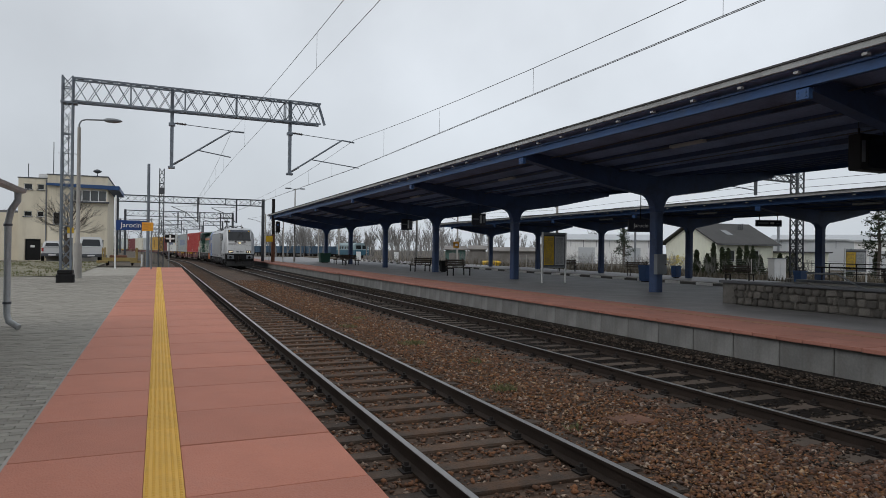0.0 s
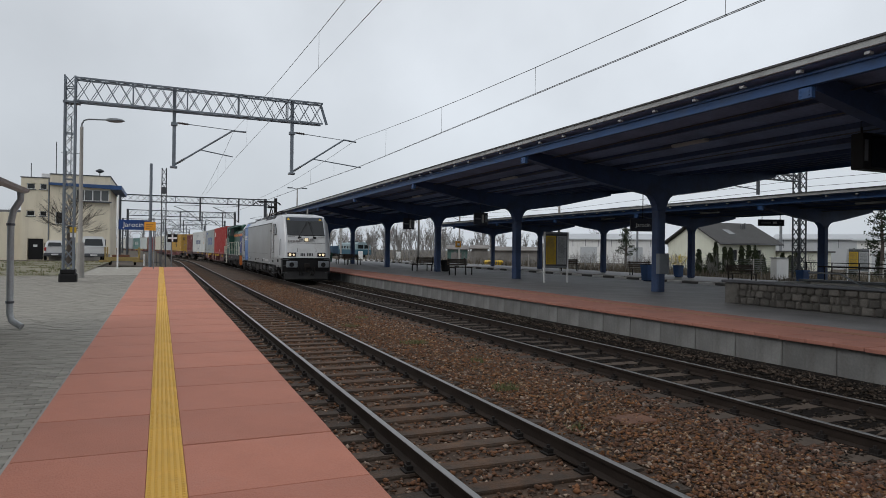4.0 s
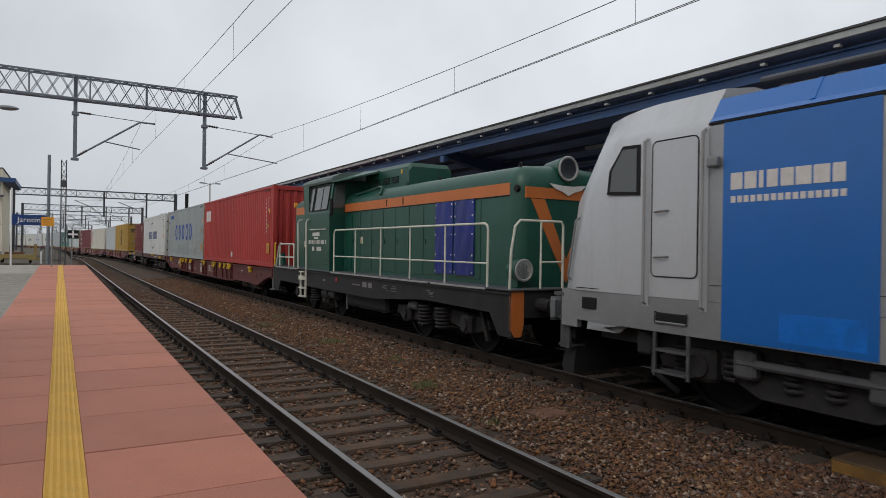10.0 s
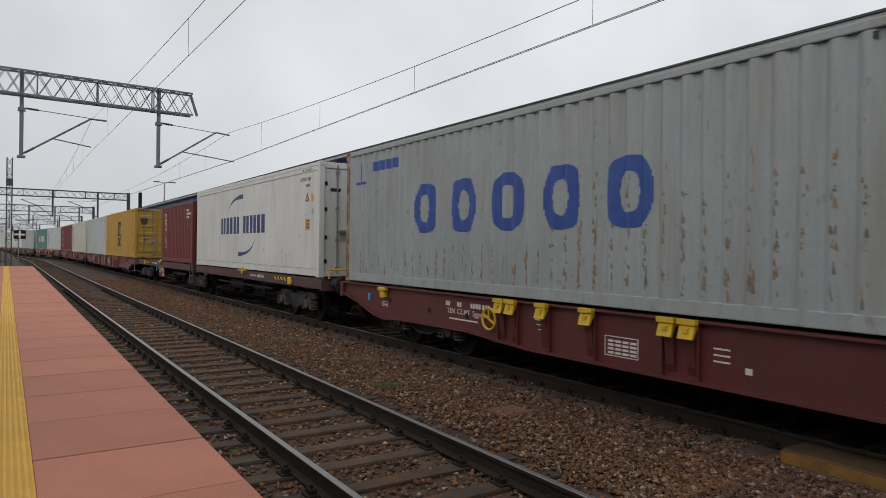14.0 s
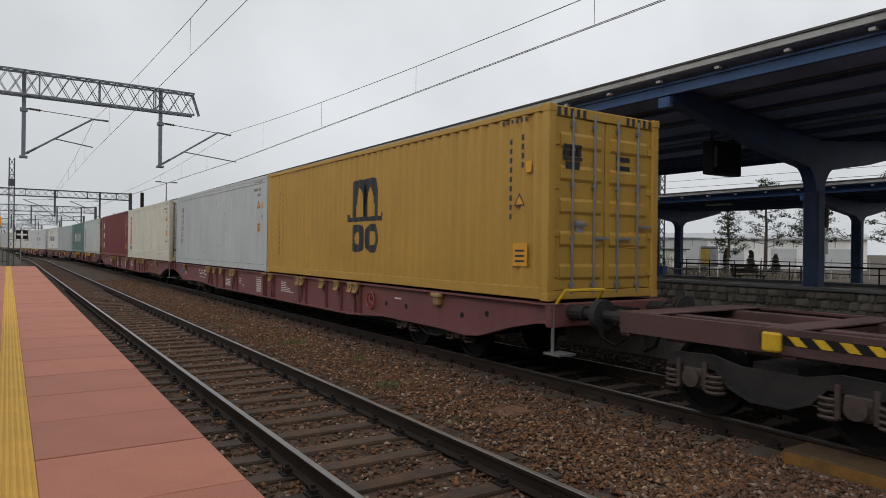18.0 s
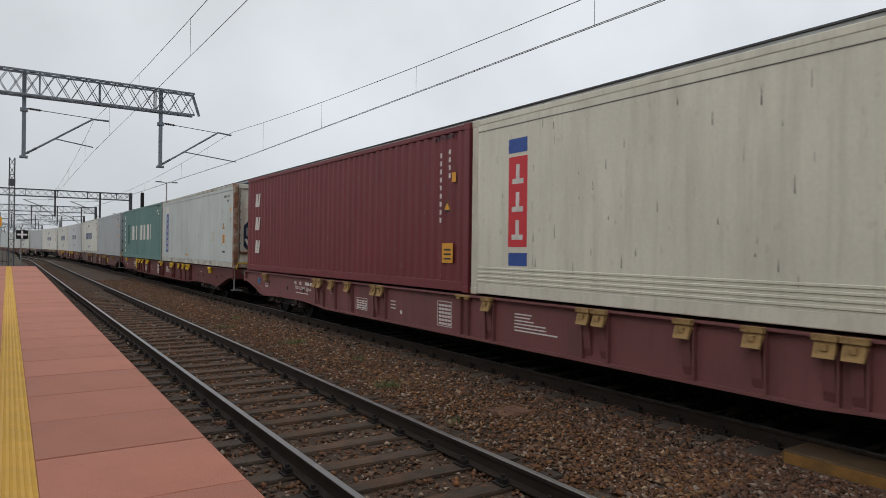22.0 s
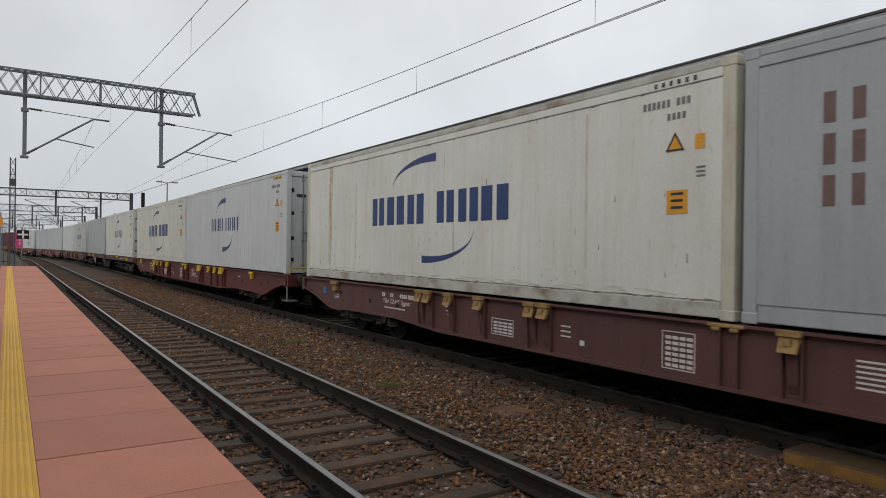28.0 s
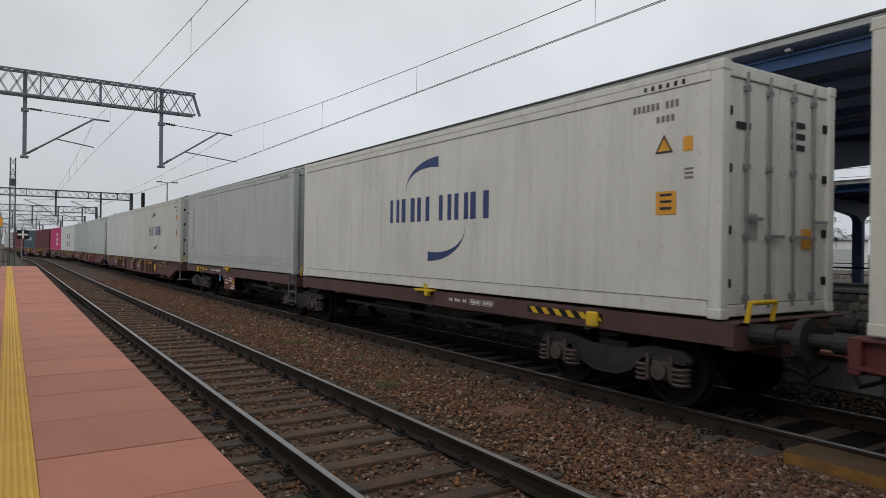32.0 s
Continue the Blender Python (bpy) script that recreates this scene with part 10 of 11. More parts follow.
# the bare tree in the yard, with a pollarded round crown
R = random.Random(5)
tr_ = thing("bare_tree", "bare pollarded tree with a dense round crown of thin twigs", "tree", (-5.1, 46.5, rise(46)))
part("trunk", Geo().tube([(0, 0, -0.1), (0.02, 0, 1.1), (-0.03, 0.05, 2.4)], 0.24, 9, 0.18), BARK, tr_, smooth=True)
tops = Geo()
for k in range(17):
    a = k * 2.4
    dz = -0.1 + 1.05 * k / 16
    dd = Vector((math.cos(a) * math.sqrt(1 - dz * dz), math.sin(a) * math.sqrt(1 - dz * dz), dz))
    grow(tops, Vector((0, 0, 2.15 + 0.03 * k)), dd, R.uniform(0.85, 1.05), 0.025, 3, R, 0.5, 5, 0.2)
part("crown", tops, BARK, tr_, "dense bare twigs")
woods = Geo()
R = random.Random(11)
for k in range(100):
    x, y = (R.uniform(24, 110), R.uniform(170, 240)) if k < 75 else (R.uniform(32, 70), R.uniform(152, 185))
    grow(woods, Vector((x, y, -0.5)), Vector((R.uniform(-0.1, 0.1), 0, 1)), R.uniform(2.6, 4.0), 0.15, 3, R, 0.75, 5, 0.2)
for k in range(260):
    x, y = R.uniform(22, 95), R.uniform(138, 160)
    if abs(x - 38) < 4.5 or x < 38 - 0.27 * (y - 150):
        continue
    grow(woods, Vector((x, y, -0.5)), Vector((R.uniform(-0.4, 0.4), R.uniform(-0.4, 0.4), 1)).normalized(), R.uniform(1.0, 1.7), 0.05, 2, R, 0.8, 6, 0.2, 3)
solid("bare_woods", woods, BARK_HAZED, "belt of bare leafless trees behind the yard", "woods", kind="stuff")
for x, y, h in ((21, 132, 3.2), (25, 128, 3.4), (30, 131, 3.0), (43, 121, 3.4), (47, 116, 3.6), (50, 119, 3.0), (55, 112, 2.8), (60, 118, 3.2), (66, 108, 2.8), (30, 101, 2.0), (36, 106, 2.6), (40, 110, 2.6), (74, 102, 2.6), (-16, 150, 3.5), (-24, 140, 3.5), (-30, 160, 4)):
    tt = thing("bare_tree", "leafless grey-brown tree in the scrub behind the platforms", "tree", (x, y, -0.4), group="bare trees behind the yard")
    one = Geo()
    grow(one, Vector((0, 0, h * 0.55)), Vector((R.uniform(-0.1, 0.1), 0, 1)), h * 0.8, 0.11, 3, R, 0.75, 6, 0.2)
    part("trunk", Geo().tube([(0, 0, -0.2), (0, 0, h * 0.6)], 0.17, 7, 0.12), BARK_HAZED, tt)
    part("crown", one, BARK_HAZED, tt)
far_line = Geo()
for k in range(140):
    x = -160 + k * 4.2 + R.uniform(-2, 2)
    y = R.uniform(330, 420)
    grow(far_line, Vector((x, y, -1)), Vector((R.uniform(-0.1, 0.1), 0, 1)), R.uniform(4, 6), 0.35, 2, R, 0.8, 6, 0.2)
solid("distant_woods", far_line, BARK_HAZED, "distant bare tree line along the horizon", "woods", kind="stuff")


def foliage(cent, size, per, seed, leaf, flat=0.6):
    """Small three-cornered leaves round many clump centres."""
    r = np.random.RandomState(seed)
    c = np.repeat(np.array(cent, float), per, 0)
    s = np.repeat(np.array(size, float), per, 0)[:, None]
    n = len(c)
    o = r.normal(size=(n, 3)) * 0.42 * s
    o[:, 2] *= flat
    p = c + o
    t = r.normal(size=(n, 3, 3)) * leaf
    g = Geo()
    v = (p[:, None] + t).reshape(-1, 3)
    g.v, g.f = v.tolist(), np.arange(n * 3).reshape(-1, 3).tolist()
    return g


def conifer(x, y, h, w, seed):
    r = random.Random(seed)
    tj = thing("thuja", "dark green columnar conifer in the hedge row", "conifer", (x, y, -0.25), group="conifers in front of the house")
    part("trunk", Geo().tube([(0, 0, -0.1), (0, 0, h * 0.8)], 0.05, 6, 0.02), BARK, tj)
    cs, ss = [], []
    for k in range(60):
        u = r.random() ** 0.8
        q, a = w * (1 - u) ** 0.6 * (0.5 + 0.15 * math.sin(9 * u)) * r.uniform(0.4, 1), r.random() * 6.283
        cs.append((q * math.cos(a), q * math.sin(a), 0.1 + u * h * 0.95))
        ss.append(0.3 * (1.15 - u))
    core = [[(w * q * (0.3 + 0.05 * math.sin(5 * a + seed)) * math.cos(a), w * q * 0.3 * math.sin(a), z * h) for a in [k * 0.785 for k in range(8)]] for q, z in ((0.7, 0.06), (1.15, 0.2), (1.1, 0.45), (0.75, 0.7), (0.15, 0.97))]
    part("inner_crown", Geo().loft(core), THUJA_DARK, tj)
    part("crown", foliage(cs, ss, 34, seed, 0.055, 1.3), THUJA, tj)


R = random.Random(3)
for k in range(13):
    u = k / 12
    conifer(41.6 + 4.9 * u + R.uniform(-0.2, 0.2), 43.2 - 5.3 * u + R.uniform(-0.2, 0.2), R.uniform(1.7, 2.7) if k < 8 else R.uniform(1.3, 2.1), R.uniform(0.55, 0.8), 40 + k)
for k in range(4):
    conifer(49 + 1.2 * k, 35.2 - 1.4 * k, R.uniform(1.5, 2.1), 0.7, 60 + k)


def pine(x, y, h, seed):
    r = random.Random(seed)
    pn = thing("pine", "dark pine tree with clumped needles and bare lower limbs", "pine tree", (x, y, -0.3), group="pines beyond the outer platform")
    part("trunk", Geo().tube([(0, 0, -0.1), (0.1, 0, h * 0.5), (0, 0.1, h * 0.95)], 0.17, 8, 0.04), BARK, pn)
    limb, cs, ss = Geo(), [], []
    for k in range(20):
        u = 0.28 + 0.7 * k / 20
        a, q = k * 2.4 + r.uniform(-0.4, 0.4), h * 0.33 * (1.12 - u) * r.uniform(0.7, 1.25)
        tip = Vector((q * math.cos(a), q * math.sin(a), h * u + q * 0.25))
        limb.tube([(0, 0, h * u), tip], 0.04, 5, 0.012)
        for j in range(5):
            f = r.uniform(0.35, 1.05)
            cs.append((tip.x * f + r.uniform(-0.2, 0.2), tip.y * f + r.uniform(-0.2, 0.2), h * u + q * 0.25 * f + r.uniform(-0.05, 0.2)))
            ss.append(r.uniform(0.3, 0.6))
    tagged(part("limb_cluster", limb, BARK, pn), kind="stuff")
    part("crown", foliage(cs, ss, 26, seed, 0.055, 0.5), NEEDLE, pn)


for x, y, h, s in ((49.8, 33.4, 5.4, 1), (51.5, 31.2, 8.0, 2), (53, 28.2, 8.7, 3), (50, 26.5, 7.2, 4), (56, 24, 8.2, 5), (55, 70, 5.0, 6)):
    pine(x, y, h, 80 + s)
fb = thing("forsythia", "yellow flowering forsythia bush beside the house", "bush", (49.5, 54.5, -0.3))
R = random.Random(8)
stems = Geo()
for k in range(12):
    stems.tube([(0, 0, -0.05), (R.uniform(-0.9, 0.9), R.uniform(-0.7, 0.7), R.uniform(0.9, 1.7))], 0.02, 4)
part("stem_cluster", stems, BARK, fb)
part("crown", foliage([(R.uniform(-1, 1), R.uniform(-0.8, 0.8), R.uniform(0.6, 1.6)) for _ in range(40)], [0.5] * 40, 16, 4, 0.05), FORSYTHIA, fb)
scrub = Geo()
R = random.Random(17)
for k in range(220):
    x, y = (R.uniform(35, 50), R.uniform(34, 64)) if k % 2 else (R.uniform(24, 60), R.uniform(66, 92))
    grow(scrub, Vector((x, y, -0.35)), Vector((R.uniform(-0.4, 0.4), R.uniform(-0.4, 0.4), 1)).normalized(), R.uniform(0.5, 1.0), 0.018, 2, R, 0.8, 6, 0.2, 3)
solid("bare_scrub", scrub, BARK_HAZED, "bare twiggy bushes behind the outer platform", "bushes", kind="stuff")

# ---- vehicles in the yard ----
CAR_WHITE = matte("car_white", (0.6, 0.61, 0.62), 0.3, var=0.04, coat=0.5)
LAMP_RED = matte("tail_lamp", (0.35, 0.02, 0.02), 0.3, var=0.05)


def car(name, label, x, y, rz, w, prof, cabin, glass_back):
    """prof: the side outline of the body (y, z); cabin: that of the greenhouse."""
    c = thing(name, label, "car", (x, y, 0.31), rz)
    def hoop(yy, hw, z0, z1, r=0.1):
        return [(-hw + r, yy, z0), (hw - r, yy, z0), (hw, yy, z0 + r), (hw - 0.02, yy, z1 - r), (hw - r, yy, z1), (-hw + r, yy, z1), (-hw + 0.02, yy, z1 - r), (-hw, yy, z0 + r)]
    zt = prof[-1][1]
    part("body", Geo().loft([hoop(0.0, w / 2 - 0.06, 0.42, zt), hoop(0.1, w / 2, 0.36, zt + 0.03), hoop(3.4, w / 2, 0.36, zt + 0.02), hoop(4.4, w / 2 - 0.03, 0.38, zt - 0.12), hoop(4.65, w / 2 - 0.16, 0.45, zt - 0.3)]), CAR_WHITE, c, "white painted body", smooth=True)
    zr = cabin[-1][1]
    part("cabin", Geo().loft([hoop(cabin[0][0], w / 2 - 0.05, zt - 0.05, zt + 0.12), hoop(cabin[-1][0] + 0.1, w / 2 - 0.13, zt - 0.05, zr, 0.16), hoop(cabin[2][0], w / 2 - 0.13, zt - 0.05, zr - 0.03, 0.16), hoop(cabin[1][0], w / 2 - 0.07, zt - 0.05, zt + 0.08)]), CAR_WHITE, c, smooth=True)
    yb, za, zb = glass_back
    part("rear_window", Geo().add([(-w / 2 + 0.24, yb - 0.02, za), (w / 2 - 0.24, yb - 0.02, za), (w / 2 - 0.34, yb + 0.1, zb), (-w / 2 + 0.34, yb + 0.1, zb), (-w / 2 + 0.24, yb + 0.06, za), (w / 2 - 0.24, yb + 0.06, za), (w / 2 - 0.34, yb + 0.16, zb), (-w / 2 + 0.34, yb + 0.16, zb)], [(0, 1, 2, 3), (7, 6, 5, 4), (0, 4, 5, 1), (1, 5, 6, 2), (2, 6, 7, 3), (3, 7, 4, 0)]), GLASS, c)
    for s in (-1, 1):
        part("side_window", Geo().box(s * (w / 2 - 0.05) - 0.012, s * (w / 2 - 0.05) + 0.012, cabin[0][0] + 0.3, cabin[1][0] - 0.5, za, zb - 0.02), GLASS, c)
        part("tail_lamp", Geo().cbox(s * (w / 2 - 0.1) - 0.07, s * (w / 2 - 0.1) + 0.07, -0.04, 0.02, 0.75, 1.02, 0.01), LAMP_RED, c, "red tail lamp")
        for yy in (0.85, 3.6):
            wheel = part("wheel", Geo().disc((s * (w / 2 - 0.1), yy, 0.32), 0.33, "x", 0.22, 18), BLACK, c, "black tyre")
            part("rim", Geo().disc((s * (w / 2 + 0.012), yy, 0.32), 0.2, "x", 0.02, 12), GALV, wheel)
    part("bumper", Geo().cbox(-w / 2, w / 2, -0.09, 0.02, 0.36, 0.6, 0.03), GALV_DARK, c)
    part("plate", Geo().box(-0.25, 0.25, -0.1, -0.092, 0.42, 0.53), WHITE, c)


car("pickup", "white pickup with a closed canopy parked by the tower", -7.75, 61, 7.6, 1.5, [(0, 0.4), (4.9, 0.4), (4.95, 0.75), (3.9, 0.98), (0, 1.0)],
    [(0.05, 0.98), (3.9, 0.98), (3.0, 1.58), (0.2, 1.58)], (0.06, 1.08, 1.42))
car("van", "white delivery van parked by the tower", -4.75, 58, 8, 1.8, [(0, 0.35), (4.6, 0.35), (4.65, 0.8), (3.9, 1.05), (0, 1.05)],
    [(0.02, 1.03), (3.9, 1.03), (3.3, 1.92), (0.12, 1.92)], (0.04, 1.2, 1.72))

# ---- rolling stock in the far yard ----
BLUE_WAGON = matte("wagon_blue", (0.04, 0.085, 0.14), 0.7, var=0.2, scale=0.6, dirt=(0.06, 0.06, 0.065), dirt_amt=0.5)
TEAL = matte("old_teal", (0.025, 0.1, 0.15), 0.6, var=0.12, scale=0.5)
PALE_BLUE = matte("old_pale_blue", (0.22, 0.3, 0.33), 0.6, var=0.1, scale=0.5)
for k in range(4):
    u = k * 13.2
    fw = thing("open_wagon", "blue open-topped freight wagon with ribbed sides", "freight wagon", (38 - 0.27 * u, 152 + 0.96 * u, -0.6), 15.7, group="blue wagons in the far yard")
    part("body", Geo().box(-1.45, 1.45, 0.3, 12.6, 1.0, 2.75), BLUE_WAGON, fw)
    part("underframe", Geo().box(-1.3, 1.3, 0.0, 12.9, 0.72, 0.98), IRON, fw)
    for j in range(10):
        part("rib", Geo().box(-1.54, -1.452, 0.5 + 1.28 * j, 0.66 + 1.28 * j, 1.0, 2.75), BLUE_WAGON, fw)
    for yy in (1.6, 3.4, 9.4, 11.2):
        part("wheelset", Geo().disc((-0.76, yy, 0.46), 0.46, "x", 0.1, 14).disc((0.76, yy, 0.46), 0.46, "x", 0.1, 14).tube([(-0.8, yy, 0.46), (0.8, yy, 0.46)], 0.08, 6), IRON, fw)
oe = thing("old_engine", "parked old teal electric engine with pale upper half", "locomotive", (38.8, 134, -0.6))
part("body_lower", Geo().cbox(-1.5, 1.5, 0.0, 15.5, 0.9, 2.0, 0.08), TEAL, oe)
part("body_upper", Geo().prism([(-1.5, 2.0), (1.5, 2.0), (1.42, 3.1), (1.0, 3.5), (-1.0, 3.5), (-1.42, 3.1)], "y", 0.12, 15.4), PALE_BLUE, oe, "pale upper half")
for s in (-1, 1):
    part("windscreen", Geo().box(min(s * 0.12, s * 1.2), max(s * 0.12, s * 1.2), 0.06, 0.115, 2.2, 2.95), GLASS, oe)
    part("headlamp", Geo().disc((s * 1.0, -0.02, 1.5), 0.16, "y", 0.08, 12), WHITE, oe)
    part("buffer", Geo().tube([(s * 0.88, 0.0, 1.05), (s * 0.88, -0.5, 1.05)], 0.2, 10), IRON, oe)
for k in range(5):
    part("side_window", Geo().box(-1.52, -1.44, 2.2 + 2.4 * k, 3.4 + 2.4 * k, 2.2, 2.75), GLASS, oe)
for yy in (2.2, 5.0, 10.5, 13.3):
    part("wheelset", Geo().disc((-0.76, yy, 0.55), 0.55, "x", 0.12, 14).disc((0.76, yy, 0.55), 0.55, "x", 0.12, 14).tube([(-0.8, yy, 0.55), (0.8, yy, 0.55)], 0.08, 6), IRON, oe)
part("pantograph", Geo().tube([(0, 3.0, 3.5), (0, 4.6, 4.2), (0, 3.2, 4.9)], 0.04, 5).tube([(-0.8, 3.2, 4.9), (0.8, 3.2, 4.9)], 0.04, 5), RUST, oe)
part("roof_gear", Geo().cbox(-0.5, 0.5, 6, 11, 3.5, 3.8, 0.05), GALV_DARK, oe)


# ---- things on the platforms ----
def bench(name, label, x, y, rz, group):
    b = thing(name, label, "bench", (x, y, DECK), rz, group=group)
    for k in range(4):
        part("seat_slat", Geo().cbox(-0.8, 0.8, -0.26 + 0.13 * k, -0.16 + 0.13 * k, 0.44, 0.48, 0.008), BENCH_WOOD, b)
    for k in range(3):
        part("back_slat", Geo().cbox(-0.8, 0.8, 0.27 + 0.03 * k, 0.3 + 0.03 * k, 0.56 + 0.13 * k, 0.66 + 0.13 * k, 0.008), BENCH_WOOD, b)
    for s in (-0.66, 0.66):
        part("leg", Geo().bar((s, -0.24, 0), (s, -0.24, 0.44), 0.05), BLACK, b)
        part("leg", Geo().bar((s, 0.24, 0), (s, 0.27, 0.5), 0.05), BLACK, b)
        part("back_post", Geo().bar((s, 0.285, 0.42), (s, 0.37, 0.98), 0.045), BLACK, b)
        part("seat_rail", Geo().bar((s, -0.26, 0.42), (s, 0.28, 0.42), 0.04), BLACK, b)
    return b


b0 = bench("bench", "dark slatted wooden bench on black steel legs", 15.9, 35.0, 20, "platform benches")
for x, y, rz in ((16.3, 42.2, 200), (15.9, 58.5, 15), (16.1, 62.5, 195)):
    copy_thing(b0, pose(x, y, DECK, 0, 0, rz))
for x, y, rz in ((30.0, 19.0, -20), (29.6, 27.6, -20), (29.8, 36.3, -20), (30.0, 45.2, -20), (29.2, 10.4, -20)):
    copy_thing(b0, pose(x, y, -0.02, 0, 0, rz))


def bin_(x, y, mat, label, w=0.42, h=0.75):
    b = thing("waste_bin", label, "waste bin", (x, y, DECK - 0.012 if x < 24 else -0.02))
    part("tub", Geo().loft([[(q * i, q * j, z) for i, j in ((-1, -1), (1, -1), (1, 1), (-1, 1))] for q, z in ((w * 0.42, 0.05), (w * 0.5, h - 0.1), (w * 0.53, h - 0.1), (w * 0.53, h))]), mat, b)
    part("liner", Geo().box(-w * 0.4, w * 0.4, -w * 0.4, w * 0.4, h, h + 0.02), BLACK, b)
    part("foot", Geo().box(-w * 0.3, w * 0.3, -w * 0.3, w * 0.3, 0.0, 0.05), BLACK, b)


GREEN_BIN = matte("bin_green", (0.02, 0.07, 0.05), 0.5, var=0.1)
bin_(16.3, 70.5, GREEN_BIN, "large dark green waste bin on the island platform", 1.1, 1.0)
bin_(22.6, 27.0, BLUE_STEEL, "blue waste bin with a black liner on the island", 0.5, 0.83)
bin_(17.7, 41.5, BLACK, "dark waste bin beside a column", 0.45, 0.75)
bin_(30.2, 24.3, BLUE_STEEL, "blue waste bin beside a canopy column", 0.45, 0.75)
bin_(30.2, 33.2, BLUE_STEEL, "blue waste bin beside a canopy column", 0.45, 0.75)
ytub = thing("grit_tub", "yellow plastic grit tub on the far ground", "grit bin", (36, 70, -0.45))
part("tub", Geo().loft([[(q * i * 1.25, q * j, z) for i, j in ((-1, -1), (1, -1), (1, 1), (-1, 1))] for q, z in ((0.55, 0), (0.7, 0.6), (0.74, 0.6), (0.74, 0.68))]), YELLOW, ytub)
part("lid", Geo().loft([[(q * i * 1.25, q * j, z) for i, j in ((-1, -1), (1, -1), (1, 1), (-1, 1))] for q, z in ((0.74, 0.68), (0.6, 0.85))]), YELLOW, ytub)
gb = thing("meter_box", "grey sheet metal box fixed to a canopy column", "electrical box", (16.72, 19.35, 0.75))
part("case", Geo().cbox(0.0, 0.45, 0, 0.19, 0, 0.74, 0.012), GALV, gb)
part("door", Geo().cbox(0.02, 0.43, -0.014, -0.001, 0.03, 0.71, 0.006), GALV, gb)
part("lock", Geo().disc((0.38, -0.02, 0.36), 0.02, "y", 0.014, 10), BLACK, gb)


def info_board(x, y, rz, w, z0, z1, label):
    b = thing("notice_board", label, "notice board", (x, y, 0.07 if x < 24 else -0.15), rz, group="timetable boards")
    for s in (0, w):
        part("post", Geo().cbox(s - 0.035, s + 0.035, -0.035, 0.035, 0, z1 + 0.1, 0.006), WHITE, b)
    part("top_rail", Geo().cbox(0.04, w - 0.04, -0.05, 0.05, z1, z1 + 0.1, 0.006), GALV, b)
    part("low_rail", Geo().cbox(0.04, w - 0.04, -0.04, 0.04, z0 - 0.07, z0, 0.006), GALV, b)
    part("backing", Geo().box(0.04, w - 0.04, -0.012, 0.02, z0 + 0.002, z1 - 0.002), GALV_DARK, b)
    m = w * 0.5
    for xa, xb, mat, lab in ((0.08, m - 0.03, YELLOW, "yellow departures sheet"), (m + 0.03, w - 0.08, matte("paper_grey", (0.4, 0.42, 0.43), 0.5, var=0.15, scale=8), "pale notice sheet")):
        p = part("sheet", Geo().box(xa, xb, -0.024, -0.014, z0 + 0.08, z1 - 0.08), mat, b, lab)
        rows = Geo()
        zz = z1 - 0.16
        while zz > z0 + 0.14:
            rows.box(xa + 0.04, xb - 0.04 - 0.15 * rnd.random() * (xb - xa), -0.027, -0.0245, zz - 0.012, zz)
            zz -= 0.045
        tagged(part("unreadable_print", rows, GALV_DARK, p), kind="stuff")
    return b


info_board(16.25, 26.5, 0, 1.25, 0.77, 2.25, "steel framed timetable board with a yellow sheet on the island")
info_board(36.7, 26.6, -20, 1.3, 0.8, 1.95, "steel framed timetable board with a yellow sheet by the fence")


def hanging_sign(x, y, zb, zt, w, ztop, label, text="", rz=0):
    s = thing("hanging_sign", label, "sign", (x, y, 0), rz, group="signs hung under the canopies")
    p = part("panel", Geo().cbox(-w / 2, w / 2, -0.06, 0.06, zb, zt, 0.012), DARK_SIGN, s, "dark blue sign panel")
    for q in ((-w * 0.35, w * 0.35) if w > 1.1 else (0.0,)):
        part("hanger", Geo().tube([(q, 0, zt), (q, 0, ztop)], 0.018, 6), BLACK, s)
    if text:
        wording("name_lettering", text, (zt - zb) * 0.43, WHITE, p, pose(0, -0.064, (zb + zt) / 2, 90, 0, 0))
    else:
        part("pictogram", Geo().box(w * 0.05, w * 0.2, -0.066, -0.061, zb + 0.12, zt - 0.12), WHITE, p)
        part("word_bar", Geo().box(-w * 0.42, -w * 0.02, -0.066, -0.061, (zb + zt) / 2 - 0.05, (zb + zt) / 2 + 0.05), GALV, p)
        part("pictogram", Geo().box(w * 0.28, w * 0.42, -0.066, -0.061, zb + 0.16, zt - 0.16), GALV, p)


hanging_sign(18.95, 23, 2.42, 2.96, 1.1, 4.2, "dark blue hanging station name sign with white letters", "Jarocin", -18)
hanging_sign(18.5, 51, 3.15, 4.05, 0.95, 4.5, "dark hanging track number sign under the canopy")
hanging_sign(18.6, 38, 3.15, 3.9, 0.95, 4.5, "dark hanging direction sign with pictograms")
hanging_sign(29.9, 26, 3.02, 3.36, 1.35, 3.7, "narrow dark hanging direction sign with pictograms", rz=-25)
ck = thing("platform_display", "dark boxy platform display hung under the canopy", "display", (15.5, 10.6, 0))
part("case", Geo().cbox(-0.6, 0.6, -0.16, 0.16, 3.52, 4.36, 0.02), BLACK, ck)
part("screen", Geo().box(-0.34, 0.56, -0.168, -0.162, 3.58, 4.3), GLASS, ck)
part("side_label", Geo().box(-0.57, -0.45, -0.17, -0.162, 3.7, 4.2), GALV, ck)
for s in (-0.45, 0.45):
    part("hanger", Geo().tube([(s, 0, 4.36), (s, 0, 4.8)], 0.025, 6), BLACK, ck)
os2 = thing("orange_sign", "orange sign on a thin post beyond the island", "sign", (22.45, 50, 0))
